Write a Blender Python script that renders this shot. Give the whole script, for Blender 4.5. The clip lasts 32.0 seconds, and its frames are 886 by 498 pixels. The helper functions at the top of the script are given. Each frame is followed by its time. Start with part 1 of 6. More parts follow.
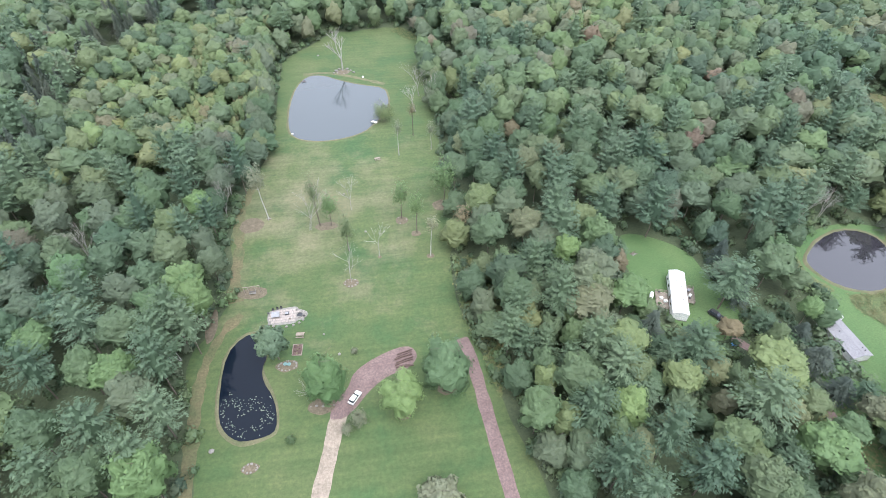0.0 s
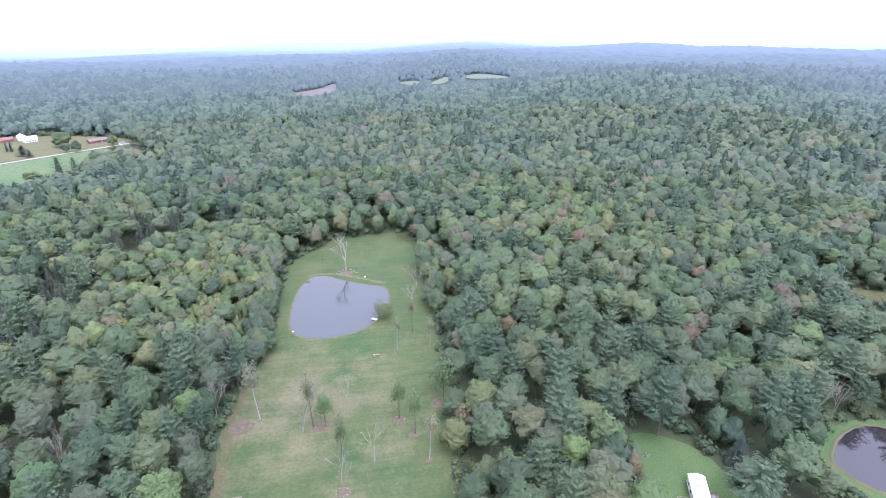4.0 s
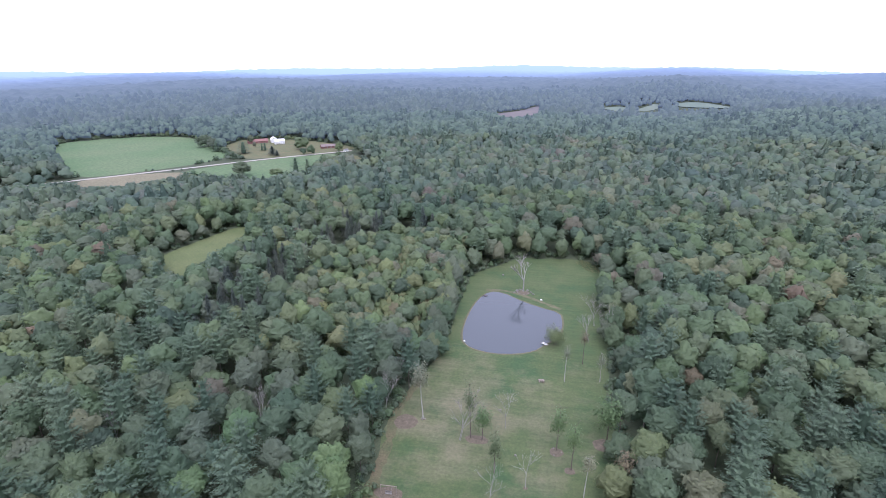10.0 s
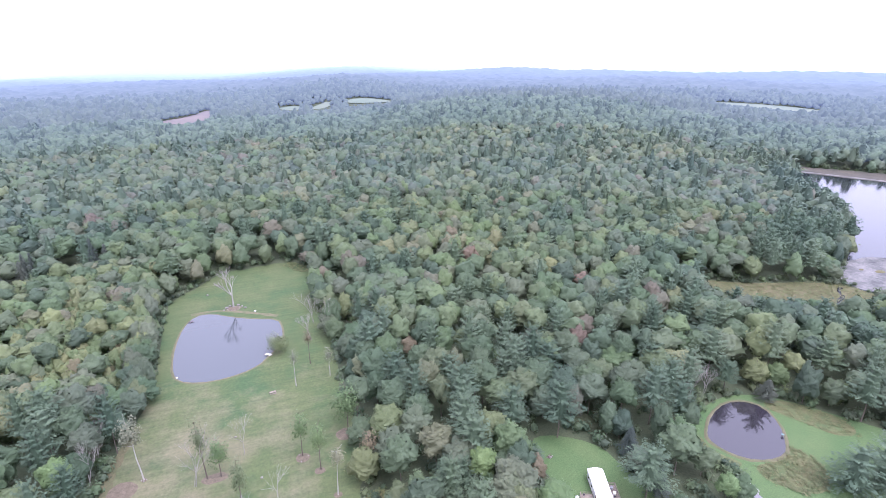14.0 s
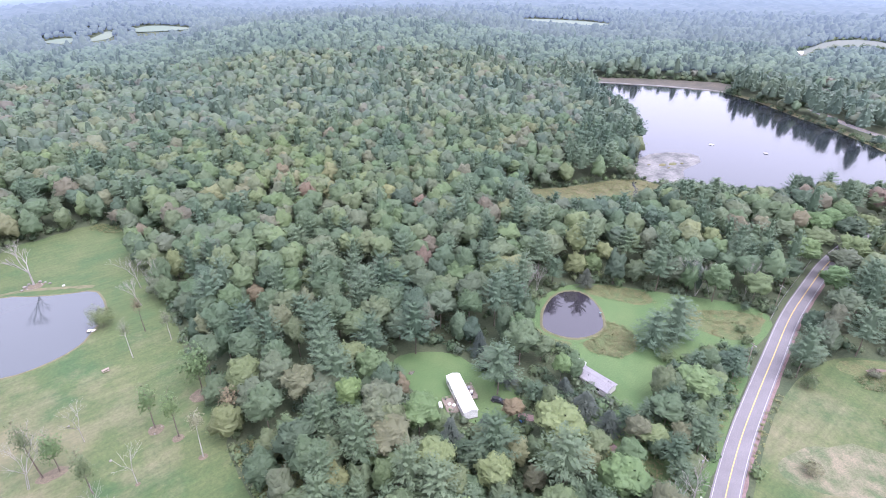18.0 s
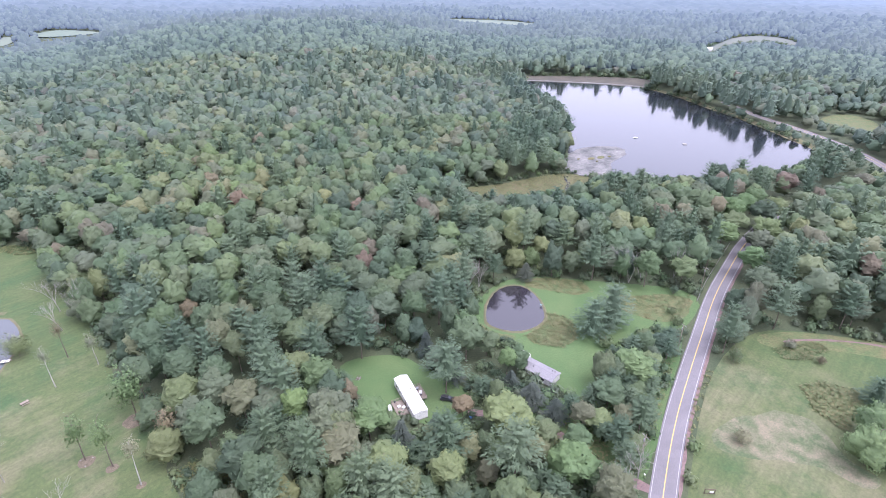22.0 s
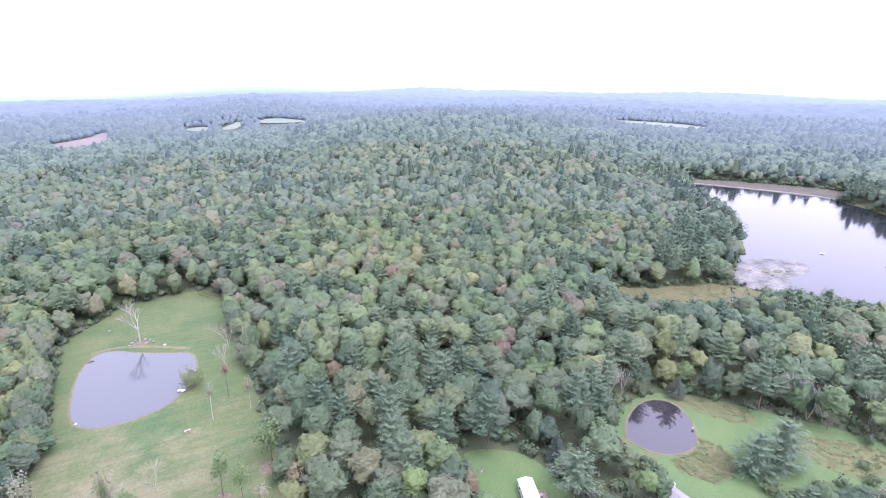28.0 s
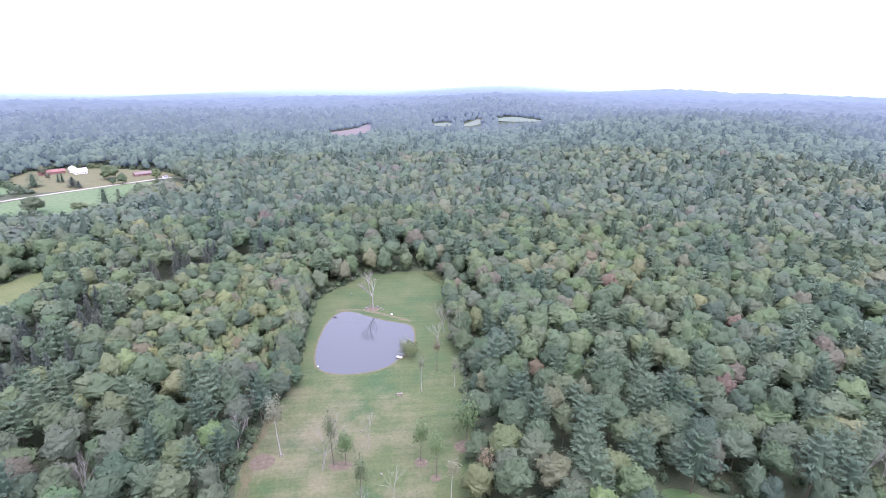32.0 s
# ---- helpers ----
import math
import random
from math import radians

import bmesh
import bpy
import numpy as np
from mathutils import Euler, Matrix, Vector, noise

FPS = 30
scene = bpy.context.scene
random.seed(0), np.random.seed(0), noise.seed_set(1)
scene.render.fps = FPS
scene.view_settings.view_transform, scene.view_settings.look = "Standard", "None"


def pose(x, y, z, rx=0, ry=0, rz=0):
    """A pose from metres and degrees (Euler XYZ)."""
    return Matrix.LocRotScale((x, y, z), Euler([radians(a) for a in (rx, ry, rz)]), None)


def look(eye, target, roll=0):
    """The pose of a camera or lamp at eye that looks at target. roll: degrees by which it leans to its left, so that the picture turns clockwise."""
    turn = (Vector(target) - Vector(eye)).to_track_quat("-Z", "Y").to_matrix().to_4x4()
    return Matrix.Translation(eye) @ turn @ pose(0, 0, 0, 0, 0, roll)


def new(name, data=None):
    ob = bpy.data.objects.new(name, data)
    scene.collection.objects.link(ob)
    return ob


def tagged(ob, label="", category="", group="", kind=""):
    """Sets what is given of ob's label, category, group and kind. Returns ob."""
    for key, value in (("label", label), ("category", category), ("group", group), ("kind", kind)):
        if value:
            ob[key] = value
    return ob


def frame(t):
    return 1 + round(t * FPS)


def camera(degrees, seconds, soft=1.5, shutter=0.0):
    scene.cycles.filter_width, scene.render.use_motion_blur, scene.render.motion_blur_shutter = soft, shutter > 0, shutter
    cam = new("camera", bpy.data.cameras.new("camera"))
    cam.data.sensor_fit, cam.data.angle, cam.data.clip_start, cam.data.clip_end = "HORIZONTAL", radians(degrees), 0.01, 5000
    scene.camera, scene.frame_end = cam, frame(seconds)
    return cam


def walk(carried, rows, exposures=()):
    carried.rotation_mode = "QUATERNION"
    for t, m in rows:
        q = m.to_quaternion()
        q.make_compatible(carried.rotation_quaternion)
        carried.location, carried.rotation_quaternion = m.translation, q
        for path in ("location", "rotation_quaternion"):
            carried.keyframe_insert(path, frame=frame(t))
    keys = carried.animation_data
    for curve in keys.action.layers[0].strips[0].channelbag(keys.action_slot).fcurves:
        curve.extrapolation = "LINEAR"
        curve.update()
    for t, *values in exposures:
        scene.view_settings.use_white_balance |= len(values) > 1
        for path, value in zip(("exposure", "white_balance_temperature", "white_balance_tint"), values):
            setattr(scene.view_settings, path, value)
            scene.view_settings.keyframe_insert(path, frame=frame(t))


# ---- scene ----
# A drone hovers 122 m over a wooded valley; x east, y along the long lawn, metres.
HOVER = 122.0
cam = camera(79.06, 32.0, soft=0.8)
# seconds, tilt below the level, turn to the left, lean
TURNS = [
    (0.0, 43.572, -8.873, 0.162), (0.5, 41.227, -8.842, 0.153), (1.0, 38.233, -8.863, 0.081),
    (1.5, 35.338, -8.897, 0.081), (2.0, 32.604, -8.963, 0.039), (2.5, 29.950, -8.991, -0.010),
    (3.0, 27.331, -9.008, -0.013), (3.5, 24.804, -9.144, -0.152), (5.5, 20.511, -5.729, -0.019),
    (6.0, 20.498, -0.000, -0.002), (6.5, 20.535, 3.169, 0.080), (7.0, 20.556, 4.378, 0.047),
    (7.5, 20.566, 5.110, 0.099), (8.0, 20.586, 5.591, 0.075), (8.5, 20.594, 6.315, -0.091),
    (9.0, 20.576, 8.315, -0.127), (9.5, 20.556, 10.806, -0.115), (10.0, 20.571, 11.595, -0.043),
    (10.5, 20.567, 9.100, 0.006), (11.0, 20.528, 4.659, 0.124), (11.5, 20.511, -1.877, 0.110),
    (12.0, 20.472, -6.684, 0.047), (12.5, 20.509, -10.837, 0.018), (13.0, 20.558, -14.780, -0.142),
    (13.5, 20.593, -18.225, -0.261), (14.0, 20.589, -21.207, -0.089), (14.5, 20.576, -26.273, -0.119),
    (15.0, 20.551, -31.199, -0.118), (15.5, 20.556, -35.571, -0.149), (17.5, 27.046, -39.314, -0.059),
    (18.0, 28.024, -39.542, -0.095), (18.5, 28.025, -42.458, -0.002), (19.0, 27.999, -47.275, -0.127),
    (19.5, 27.983, -50.073, -0.152), (20.0, 27.960, -51.621, -0.096), (20.5, 27.951, -52.287, -0.155),
    (21.0, 27.931, -51.412, -0.153), (21.5, 27.909, -48.740, -0.155), (22.0, 27.946, -46.695, 0.022),
    (22.5, 29.004, -46.197, 0.076), (23.0, 29.900, -45.925, 0.124), (23.5, 28.837, -45.766, 0.134),
    (24.0, 26.515, -45.676, 0.160), (24.5, 24.120, -45.625, 0.104), (26.5, 18.385, -41.562, 0.436),
    (27.0, 18.486, -37.382, 0.399), (27.5, 18.546, -33.521, 0.413), (28.0, 18.608, -30.005, 0.399),
    (28.5, 18.681, -26.935, 0.318), (29.0, 18.743, -23.608, 0.112), (29.5, 18.823, -19.150, 0.033),
    (30.0, 18.717, -15.548, 0.171), (30.5, 18.746, -14.171, 0.101), (31.0, 18.782, -13.320, -0.055),
    (31.5, 18.750, -9.087, 0.181), (32.0, 18.715, -5.831, 0.303),
]
walk(cam, [(t, pose(0, 0, HOVER, 90 - p, 0, y) @ pose(0, 0, 0, 0, 0, r)) for t, p, y, r in TURNS],
     exposures=[(0.0, 1.49, 5750, 8), (3.5, 1.46, 5450, 22), (5.5, 0.78, 5450, 24), (8.0, 0.32, 5400, 25), (10.0, 0.81, 5400, 25), (11.0, 0.86, 5400, 26), (12.0, 0.92, 5400, 27), (13.0, 1.2, 5450, 31),
                (15.5, 1.7, 5550, 31), (18.0, 1.65, 5650, 27), (20.0, 1.5, 5650, 27), (24.0, 1.48, 5600, 26), (28.0, 1.75, 5600, 33), (30.0, 1.68, 5550, 33), (32.0, 1.47, 5550, 33)])

# ---- light: a bright, closed overcast ----
world = bpy.data.worlds.new("overcast")
scene.world = world
world.use_nodes = True
wn, wl = world.node_tree.nodes, world.node_tree.links
sky = wn.new("ShaderNodeTexSky")
sky.sky_type, sky.sun_disc = "NISHITA", False
sky.sun_elevation, sky.sun_rotation = radians(52), radians(200)
sky.air_density, sky.dust_density = 1.0, 4.0
veil = wn.new("ShaderNodeMix")
veil.data_type = "RGBA"
veil.inputs[0].default_value = 0.8
veil.inputs[7].default_value = (8.2, 8.0, 8.3, 1)
wl.new(sky.outputs[0], veil.inputs[6])
wl.new(veil.outputs[2], wn["Background"].inputs[0])
wn["Background"].inputs[1].default_value = 0.12
sun = new("sun", bpy.data.lights.new("sun", "SUN"))
sun.data.energy, sun.data.angle, sun.data.color = 1.5, radians(40), (1.0, 0.96, 0.9)
sun.matrix_world = look((0, 0, 300), (-60, 120, 0))

# ---- materials ----
def shader(name):
    m = bpy.data.materials.new(name)
    m.use_nodes = True
    nt = m.node_tree
    return m, nt.nodes, nt.links, nt.nodes["Principled BSDF"]


def ramp(n, stops, interp="LINEAR"):
    r = n.new("ShaderNodeValToRGB")
    r.color_ramp.interpolation = interp
    e = r.color_ramp.elements
    while len(e) < len(stops):
        e.new(0.5)
    for k, (p, c) in enumerate(stops):
        e[k].position, e[k].color = p, (*c, 1)
    return r


def noise_node(n, l, scale, detail=4.0, rough=0.55, source=None):
    x = n.new("ShaderNodeTexNoise")
    x.inputs["Scale"].default_value, x.inputs["Detail"].default_value = scale, detail
    x.inputs["Roughness"].default_value = rough
    if source is None:
        source = n.new("ShaderNodeNewGeometry").outputs["Position"]
    l.new(source, x.inputs["Vector"])
    return x


def mixed(n, l, kind, fac, a, b):
    m = n.new("ShaderNodeMix")
    m.data_type, m.blend_type = "RGBA", kind
    for k, v in ((0, fac), (6, a), (7, b)):
        if hasattr(v, "links"):
            l.new(v, m.inputs[k])
        else:
            m.inputs[k].default_value = v if k == 0 else (*v, 1)
    return m.outputs[2]


def surface(name, low, high, scale, fine=None, rough=0.85, bump=0.0, metal=0.0, big=None, spread=(0.3, 0.7)):
    """Two colours mixed by a broad noise, a finer grain over it, and a bump."""
    m, n, l, b = shader(name)
    pos = n.new("ShaderNodeNewGeometry").outputs["Position"]
    broad = noise_node(n, l, scale, 5, 0.6, pos)
    c = ramp(n, [(spread[0], low), (spread[1], high)])
    l.new(broad.outputs[0], c.inputs[0])
    col = c.outputs[0]
    if big:
        patch = noise_node(n, l, big[0], 3, 0.6, pos)
        r2 = ramp(n, [(big[2], (0, 0, 0)), (big[3], (1, 1, 1))])
        l.new(patch.outputs[0], r2.inputs[0])
        col = mixed(n, l, "MIX", r2.outputs[0], col, big[1])
    f = noise_node(n, l, fine or scale * 9, 3, 0.7, pos)
    g = ramp(n, [(0.25, (0.62, 0.64, 0.62)), (0.75, (1.3, 1.27, 1.22))])
    l.new(f.outputs[0], g.inputs[0])
    col = mixed(n, l, "MULTIPLY", 1.0, col, g.outputs[0])
    l.new(col, b.inputs["Base Color"])
    b.inputs["Roughness"].default_value, b.inputs["Metallic"].default_value = rough, metal
    if bump:
        k = n.new("ShaderNodeBump")
        k.inputs["Strength"].default_value, k.inputs["Distance"].default_value = 0.6, bump
        l.new(f.outputs[0], k.inputs["Height"])
        l.new(k.outputs[0], b.inputs["Normal"])
    return m


def leaves(name, stops, single, glow=0.15):
    """Foliage: one hue per tree (by object, or by the stored tint of a joined wood), each leaf clump a little different."""
    m, n, l, b = shader(name)
    if single:
        src = n.new("ShaderNodeObjectInfo").outputs["Random"]
    else:
        src = n.new("ShaderNodeAttribute")
        src.attribute_name = "tint"
        src = src.outputs["Fac"]
    c = ramp(n, stops)
    l.new(src, c.inputs[0])
    geo = n.new("ShaderNodeNewGeometry")
    v = ramp(n, [(0.0, (0.82, 0.84, 0.85)), (0.6, (1.0, 1.0, 1.0)), (1.0, (1.18, 1.16, 1.10))] if single else
             [(0.0, (0.84, 0.86, 0.86)), (0.6, (1.0, 1.0, 1.0)), (1.0, (1.15, 1.13, 1.08))])
    l.new(geo.outputs["Random Per Island"], v.inputs[0])
    col = mixed(n, l, "MULTIPLY", 1.0, c.outputs[0], v.outputs[0])
    broad = noise_node(n, l, 0.012, 2, 0.5, geo.outputs["Position"])
    w = ramp(n, [(0.35, (0.85, 0.9, 0.95)), (0.65, (1.12, 1.06, 0.95))])
    l.new(broad.outputs[0], w.inputs[0])
    col = mixed(n, l, "MULTIPLY", 1.0, col, w.outputs[0])
    l.new(col, b.inputs["Base Color"])
    b.inputs["Roughness"].default_value = 0.65
    b.inputs["Specular IOR Level"].default_value = 0.3
    t = n.new("ShaderNodeBsdfTranslucent")
    l.new(col, t.inputs[0])
    mx = n.new("ShaderNodeMixShader")
    mx.inputs[0].default_value = glow
    l.new(b.outputs[0], mx.inputs[1])
    l.new(t.outputs[0], mx.inputs[2])
    l.new(mx.outputs[0], n["Material Output"].inputs[0])
    return m


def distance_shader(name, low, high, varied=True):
    """Far woods and fields: haze painted in as bluish emission, thicker towards the skyline."""
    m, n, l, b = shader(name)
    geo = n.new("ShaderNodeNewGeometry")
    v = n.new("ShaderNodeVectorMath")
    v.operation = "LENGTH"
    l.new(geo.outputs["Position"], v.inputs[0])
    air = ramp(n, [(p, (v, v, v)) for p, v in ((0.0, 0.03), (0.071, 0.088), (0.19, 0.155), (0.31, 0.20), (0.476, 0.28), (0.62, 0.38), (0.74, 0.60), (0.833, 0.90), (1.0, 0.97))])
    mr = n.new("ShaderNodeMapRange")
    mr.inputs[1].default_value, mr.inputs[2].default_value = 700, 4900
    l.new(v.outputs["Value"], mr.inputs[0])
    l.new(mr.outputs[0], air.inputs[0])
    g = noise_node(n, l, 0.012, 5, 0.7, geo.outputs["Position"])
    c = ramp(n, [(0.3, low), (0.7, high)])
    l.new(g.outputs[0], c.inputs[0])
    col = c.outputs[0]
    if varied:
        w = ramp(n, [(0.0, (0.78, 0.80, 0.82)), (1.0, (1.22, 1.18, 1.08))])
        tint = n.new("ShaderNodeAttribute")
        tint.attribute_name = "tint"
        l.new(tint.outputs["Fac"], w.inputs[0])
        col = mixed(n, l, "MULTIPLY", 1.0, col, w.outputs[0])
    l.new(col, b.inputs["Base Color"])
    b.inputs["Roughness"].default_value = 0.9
    # haze as a bluish glow, mixed over the base colour by distance
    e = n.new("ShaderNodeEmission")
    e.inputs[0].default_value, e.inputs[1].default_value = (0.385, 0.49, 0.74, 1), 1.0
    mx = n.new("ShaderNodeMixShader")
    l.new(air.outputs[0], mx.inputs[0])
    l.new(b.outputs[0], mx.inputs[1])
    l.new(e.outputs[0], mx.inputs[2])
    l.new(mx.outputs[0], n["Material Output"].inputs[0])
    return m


# surfaces from about 720 m outwards, all with painted haze
M_DISTANCE = distance_shader("hazy_wooded_hills", (0.038, 0.058, 0.040), (0.064, 0.088, 0.054))
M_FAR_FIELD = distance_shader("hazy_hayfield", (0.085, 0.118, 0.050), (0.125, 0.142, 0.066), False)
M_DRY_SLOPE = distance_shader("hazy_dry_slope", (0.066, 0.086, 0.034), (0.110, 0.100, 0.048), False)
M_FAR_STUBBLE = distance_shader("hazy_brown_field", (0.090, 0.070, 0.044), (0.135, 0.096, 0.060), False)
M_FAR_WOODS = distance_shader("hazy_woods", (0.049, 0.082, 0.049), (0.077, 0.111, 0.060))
OAK = [(0.0, (0.052, 0.080, 0.052)), (0.14, (0.070, 0.110, 0.059)), (0.3, (0.084, 0.120, 0.065)), (0.45, (0.100, 0.121, 0.078)), (0.6, (0.082, 0.131, 0.062)), (0.74, (0.111, 0.139, 0.072)),
       (0.86, (0.096, 0.148, 0.065)), (0.93, (0.136, 0.157, 0.072)), (0.975, (0.118, 0.125, 0.082)), (0.994, (0.128, 0.120, 0.080)), (1.0, (0.135, 0.103, 0.076))]
PINE = [(0.0, (0.064, 0.103, 0.063)), (0.5, (0.087, 0.131, 0.079)), (1.0, (0.112, 0.158, 0.098))]
SPRUCE = [(0.0, (0.058, 0.076, 0.062)), (0.6, (0.069, 0.088, 0.070)), (1.0, (0.087, 0.099, 0.077))]
SCRUB = [(0.0, (0.088, 0.134, 0.060)), (0.4, (0.116, 0.158, 0.070)), (0.8, (0.145, 0.172, 0.080)), (0.95, (0.160, 0.176, 0.084)), (1.0, (0.150, 0.140, 0.082))]
def hazed(stops, k=0.36, to=(0.073, 0.104, 0.096)):
    """The same leaves with distance haze put into the base colour, greyer and bluer."""
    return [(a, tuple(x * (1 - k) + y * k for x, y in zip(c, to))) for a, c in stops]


LEAF = {k: (leaves(k + "_leaves", st, True), leaves(k + "_woods_leaves", st, False))
        for k, st in (("oak", OAK), ("pine", PINE), ("spruce", SPRUCE), ("scrub", SCRUB))}
# woods of the middle distance, haze in their leaf colours
MIDDLE = {k: leaves(k + "_middle_leaves", hazed(st), False) for k, st in (("oak", OAK), ("pine", PINE), ("spruce", SPRUCE), ("scrub", SCRUB), ("edge", OAK))}
M_BRIGHT = leaves("bright_maple_leaves", [(0, (0.128, 0.196, 0.074)), (1, (0.150, 0.214, 0.084))], True)
M_FRESH = leaves("fresh_green_leaves", [(0, (0.092, 0.156, 0.064)), (1, (0.120, 0.176, 0.074))], True)
M_MAPLE = leaves("pale_maple_leaves", [(0, (0.125, 0.195, 0.092)), (1, (0.142, 0.208, 0.100))], True)
M_RUSSET = leaves("russet_leaves", [(0, (0.150, 0.132, 0.078)), (1, (0.175, 0.145, 0.09))], True)
M_OLIVE = leaves("olive_leaves", [(0, (0.128, 0.172, 0.075)), (1, (0.148, 0.186, 0.085))], True)
M_FADED = leaves("thin_faded_leaves", [(0, (0.16, 0.175, 0.11)), (1, (0.19, 0.2, 0.13))], True)
M_BARK = surface("grey_brown_bark", (0.09, 0.07, 0.055), (0.17, 0.145, 0.12), 1.5, 12, 0.95, 0.02)
M_BIRCH = surface("pale_birch_bark", (0.30, 0.29, 0.265), (0.44, 0.425, 0.39), 1.2, 9, 0.8, 0.01)
M_DEAD = surface("weathered_dead_wood", (0.23, 0.22, 0.205), (0.34, 0.325, 0.305), 1.0, 9, 0.9, 0.01)
M_FLOOR = surface("forest_floor", (0.040, 0.058, 0.028), (0.070, 0.084, 0.042), 0.09, 1.3, 0.95, 0.1)
def lawn_shader(name, dry_at, reach, mown):
    """Mown grass: cool and warm greens, straw patches that thicken round a dry stretch."""
    m, n, l, b = shader(name)
    pos = n.new("ShaderNodeNewGeometry").outputs["Position"]
    c = ramp(n, [(0.34, (0.040, 0.080, 0.027)), (0.5, (0.062, 0.090, 0.031)), (0.66, (0.082, 0.102, 0.040))])
    l.new(noise_node(n, l, 0.045, 5, 0.65, pos).outputs[0], c.inputs[0])
    d = n.new("ShaderNodeVectorMath")
    d.operation = "DISTANCE"
    l.new(pos, d.inputs[0])
    d.inputs[1].default_value = dry_at
    near = n.new("ShaderNodeMapRange")
    near.inputs[1].default_value, near.inputs[2].default_value, near.inputs[3].default_value, near.inputs[4].default_value = 0, reach, 0.18, -0.17
    l.new(d.outputs["Value"], near.inputs[0])
    add = n.new("ShaderNodeMath")
    l.new(noise_node(n, l, 0.06, 6, 0.68, pos).outputs[0], add.inputs[0])
    l.new(near.outputs[0], add.inputs[1])
    dry = ramp(n, [(0.49, (0, 0, 0)), (0.74, (0.9, 0.9, 0.9))])
    l.new(add.outputs[0], dry.inputs[0])
    col = mixed(n, l, "MIX", dry.outputs[0], c.outputs[0], (0.140, 0.132, 0.078))
    f = noise_node(n, l, 0.9, 5, 0.8, pos)
    g = ramp(n, [(0.28, (0.66, 0.70, 0.66)), (0.72, (1.3, 1.26, 1.2))])
    l.new(f.outputs[0], g.inputs[0])
    col = mixed(n, l, "MULTIPLY", 1.0, col, g.outputs[0])
    way = n.new("ShaderNodeMapping")
    way.inputs["Rotation"].default_value[2], way.inputs["Scale"].default_value = radians(mown), (0.03, 1.0, 1.0)
    l.new(pos, way.inputs["Vector"])
    k = ramp(n, [(0.3, (0.84, 0.88, 0.84)), (0.7, (1.14, 1.10, 1.10))])
    l.new(noise_node(n, l, 0.55, 3, 0.6, way.outputs[0]).outputs[0], k.inputs[0])
    col = mixed(n, l, "MULTIPLY", 1.0, col, k.outputs[0])
    l.new(col, b.inputs["Base Color"])
    b.inputs["Roughness"].default_value = 0.9
    return m


M_LAWN = lawn_shader("mown_lawn", (-28, 155, 0), 95, 80)
M_FIELD = lawn_shader("roadside_grass", (150, 4, 0), 66, 62)
M_YARD = surface("yard_grass", (0.056, 0.112, 0.036), (0.092, 0.138, 0.050), 0.06, 2.0, 0.9, 0.03)
M_ROUGH = surface("rough_meadow", (0.088, 0.108, 0.044), (0.138, 0.122, 0.060), 0.12, 1.1, 0.95, 0.15)
M_TALL = surface("tall_green_grass", (0.066, 0.108, 0.038), (0.130, 0.120, 0.056), 0.22, 1.3, 0.95, 0.15)
M_MEADOW = surface("yellow_green_meadow", (0.088, 0.118, 0.040), (0.125, 0.142, 0.056), 0.05, 0.9, 0.95, 0.1)
M_PASTURE = surface("pasture", (0.070, 0.135, 0.052), (0.118, 0.158, 0.074), 0.012, 0.3, 0.95)
M_STUBBLE = surface("dry_stubble", (0.155, 0.145, 0.085), (0.20, 0.175, 0.11), 0.03, 0.4, 0.95)
M_MARSH = surface("marsh_sedge", (0.096, 0.104, 0.044), (0.142, 0.124, 0.066), 0.06, 0.8, 0.95, 0.2)
M_TAN = surface("sandy_track", (0.19, 0.155, 0.125), (0.29, 0.24, 0.195), 0.35, 1.6, 0.95, 0.02)
M_GRAVEL = surface("pale_road_gravel", (0.30, 0.28, 0.245), (0.40, 0.37, 0.33), 0.1, 1.2, 0.95)
M_RED = surface("red_shale_gravel", (0.130, 0.088, 0.085), (0.185, 0.130, 0.124), 0.3, 1.8, 0.95, 0.02)
M_MULCH = surface("mulch", (0.092, 0.078, 0.052), (0.150, 0.120, 0.086), 0.8, 3, 0.95, 0.03)
M_ASPHALT = surface("worn_asphalt", (0.142, 0.134, 0.145), (0.178, 0.166, 0.18), 0.15, 9, 0.9, 0.005)
M_WHITELINE = surface("worn_white_road_paint", (0.27, 0.265, 0.27), (0.38, 0.37, 0.38), 0.6, 7, 0.7)
M_YELLOW = surface("yellow_road_paint", (0.55, 0.38, 0.10), (0.66, 0.47, 0.13), 0.6, 7, 0.7)
M_STONE = surface("pale_field_stone", (0.15, 0.14, 0.13), (0.25, 0.235, 0.215), 0.8, 6, 0.9, 0.02)
M_WORN = surface("worn_dry_grass", (0.072, 0.100, 0.046), (0.175, 0.155, 0.105), 0.16, 2.0, 0.95, 0.02, spread=(0.4, 0.62))
M_SHOAL = surface("pale_shoal", (0.05, 0.055, 0.055), (0.21, 0.205, 0.20), 0.10, 0.6, 0.9)
M_FLAT = surface("mud_flat", (0.044, 0.045, 0.034), (0.086, 0.074, 0.056), 0.05, 0.5, 0.95, 0.1)
M_DRYRIM = surface("dry_trodden_grass", (0.085, 0.098, 0.045), (0.150, 0.128, 0.078), 0.3, 2.5, 0.95, 0.02)
M_LITTER = surface("reddish_leaf_litter", (0.072, 0.090, 0.038), (0.140, 0.112, 0.064), 0.14, 1.6, 0.95, 0.03)
M_BANK = surface("muddy_bank", (0.085, 0.095, 0.045), (0.14, 0.125, 0.075), 0.3, 3, 0.95, 0.05)


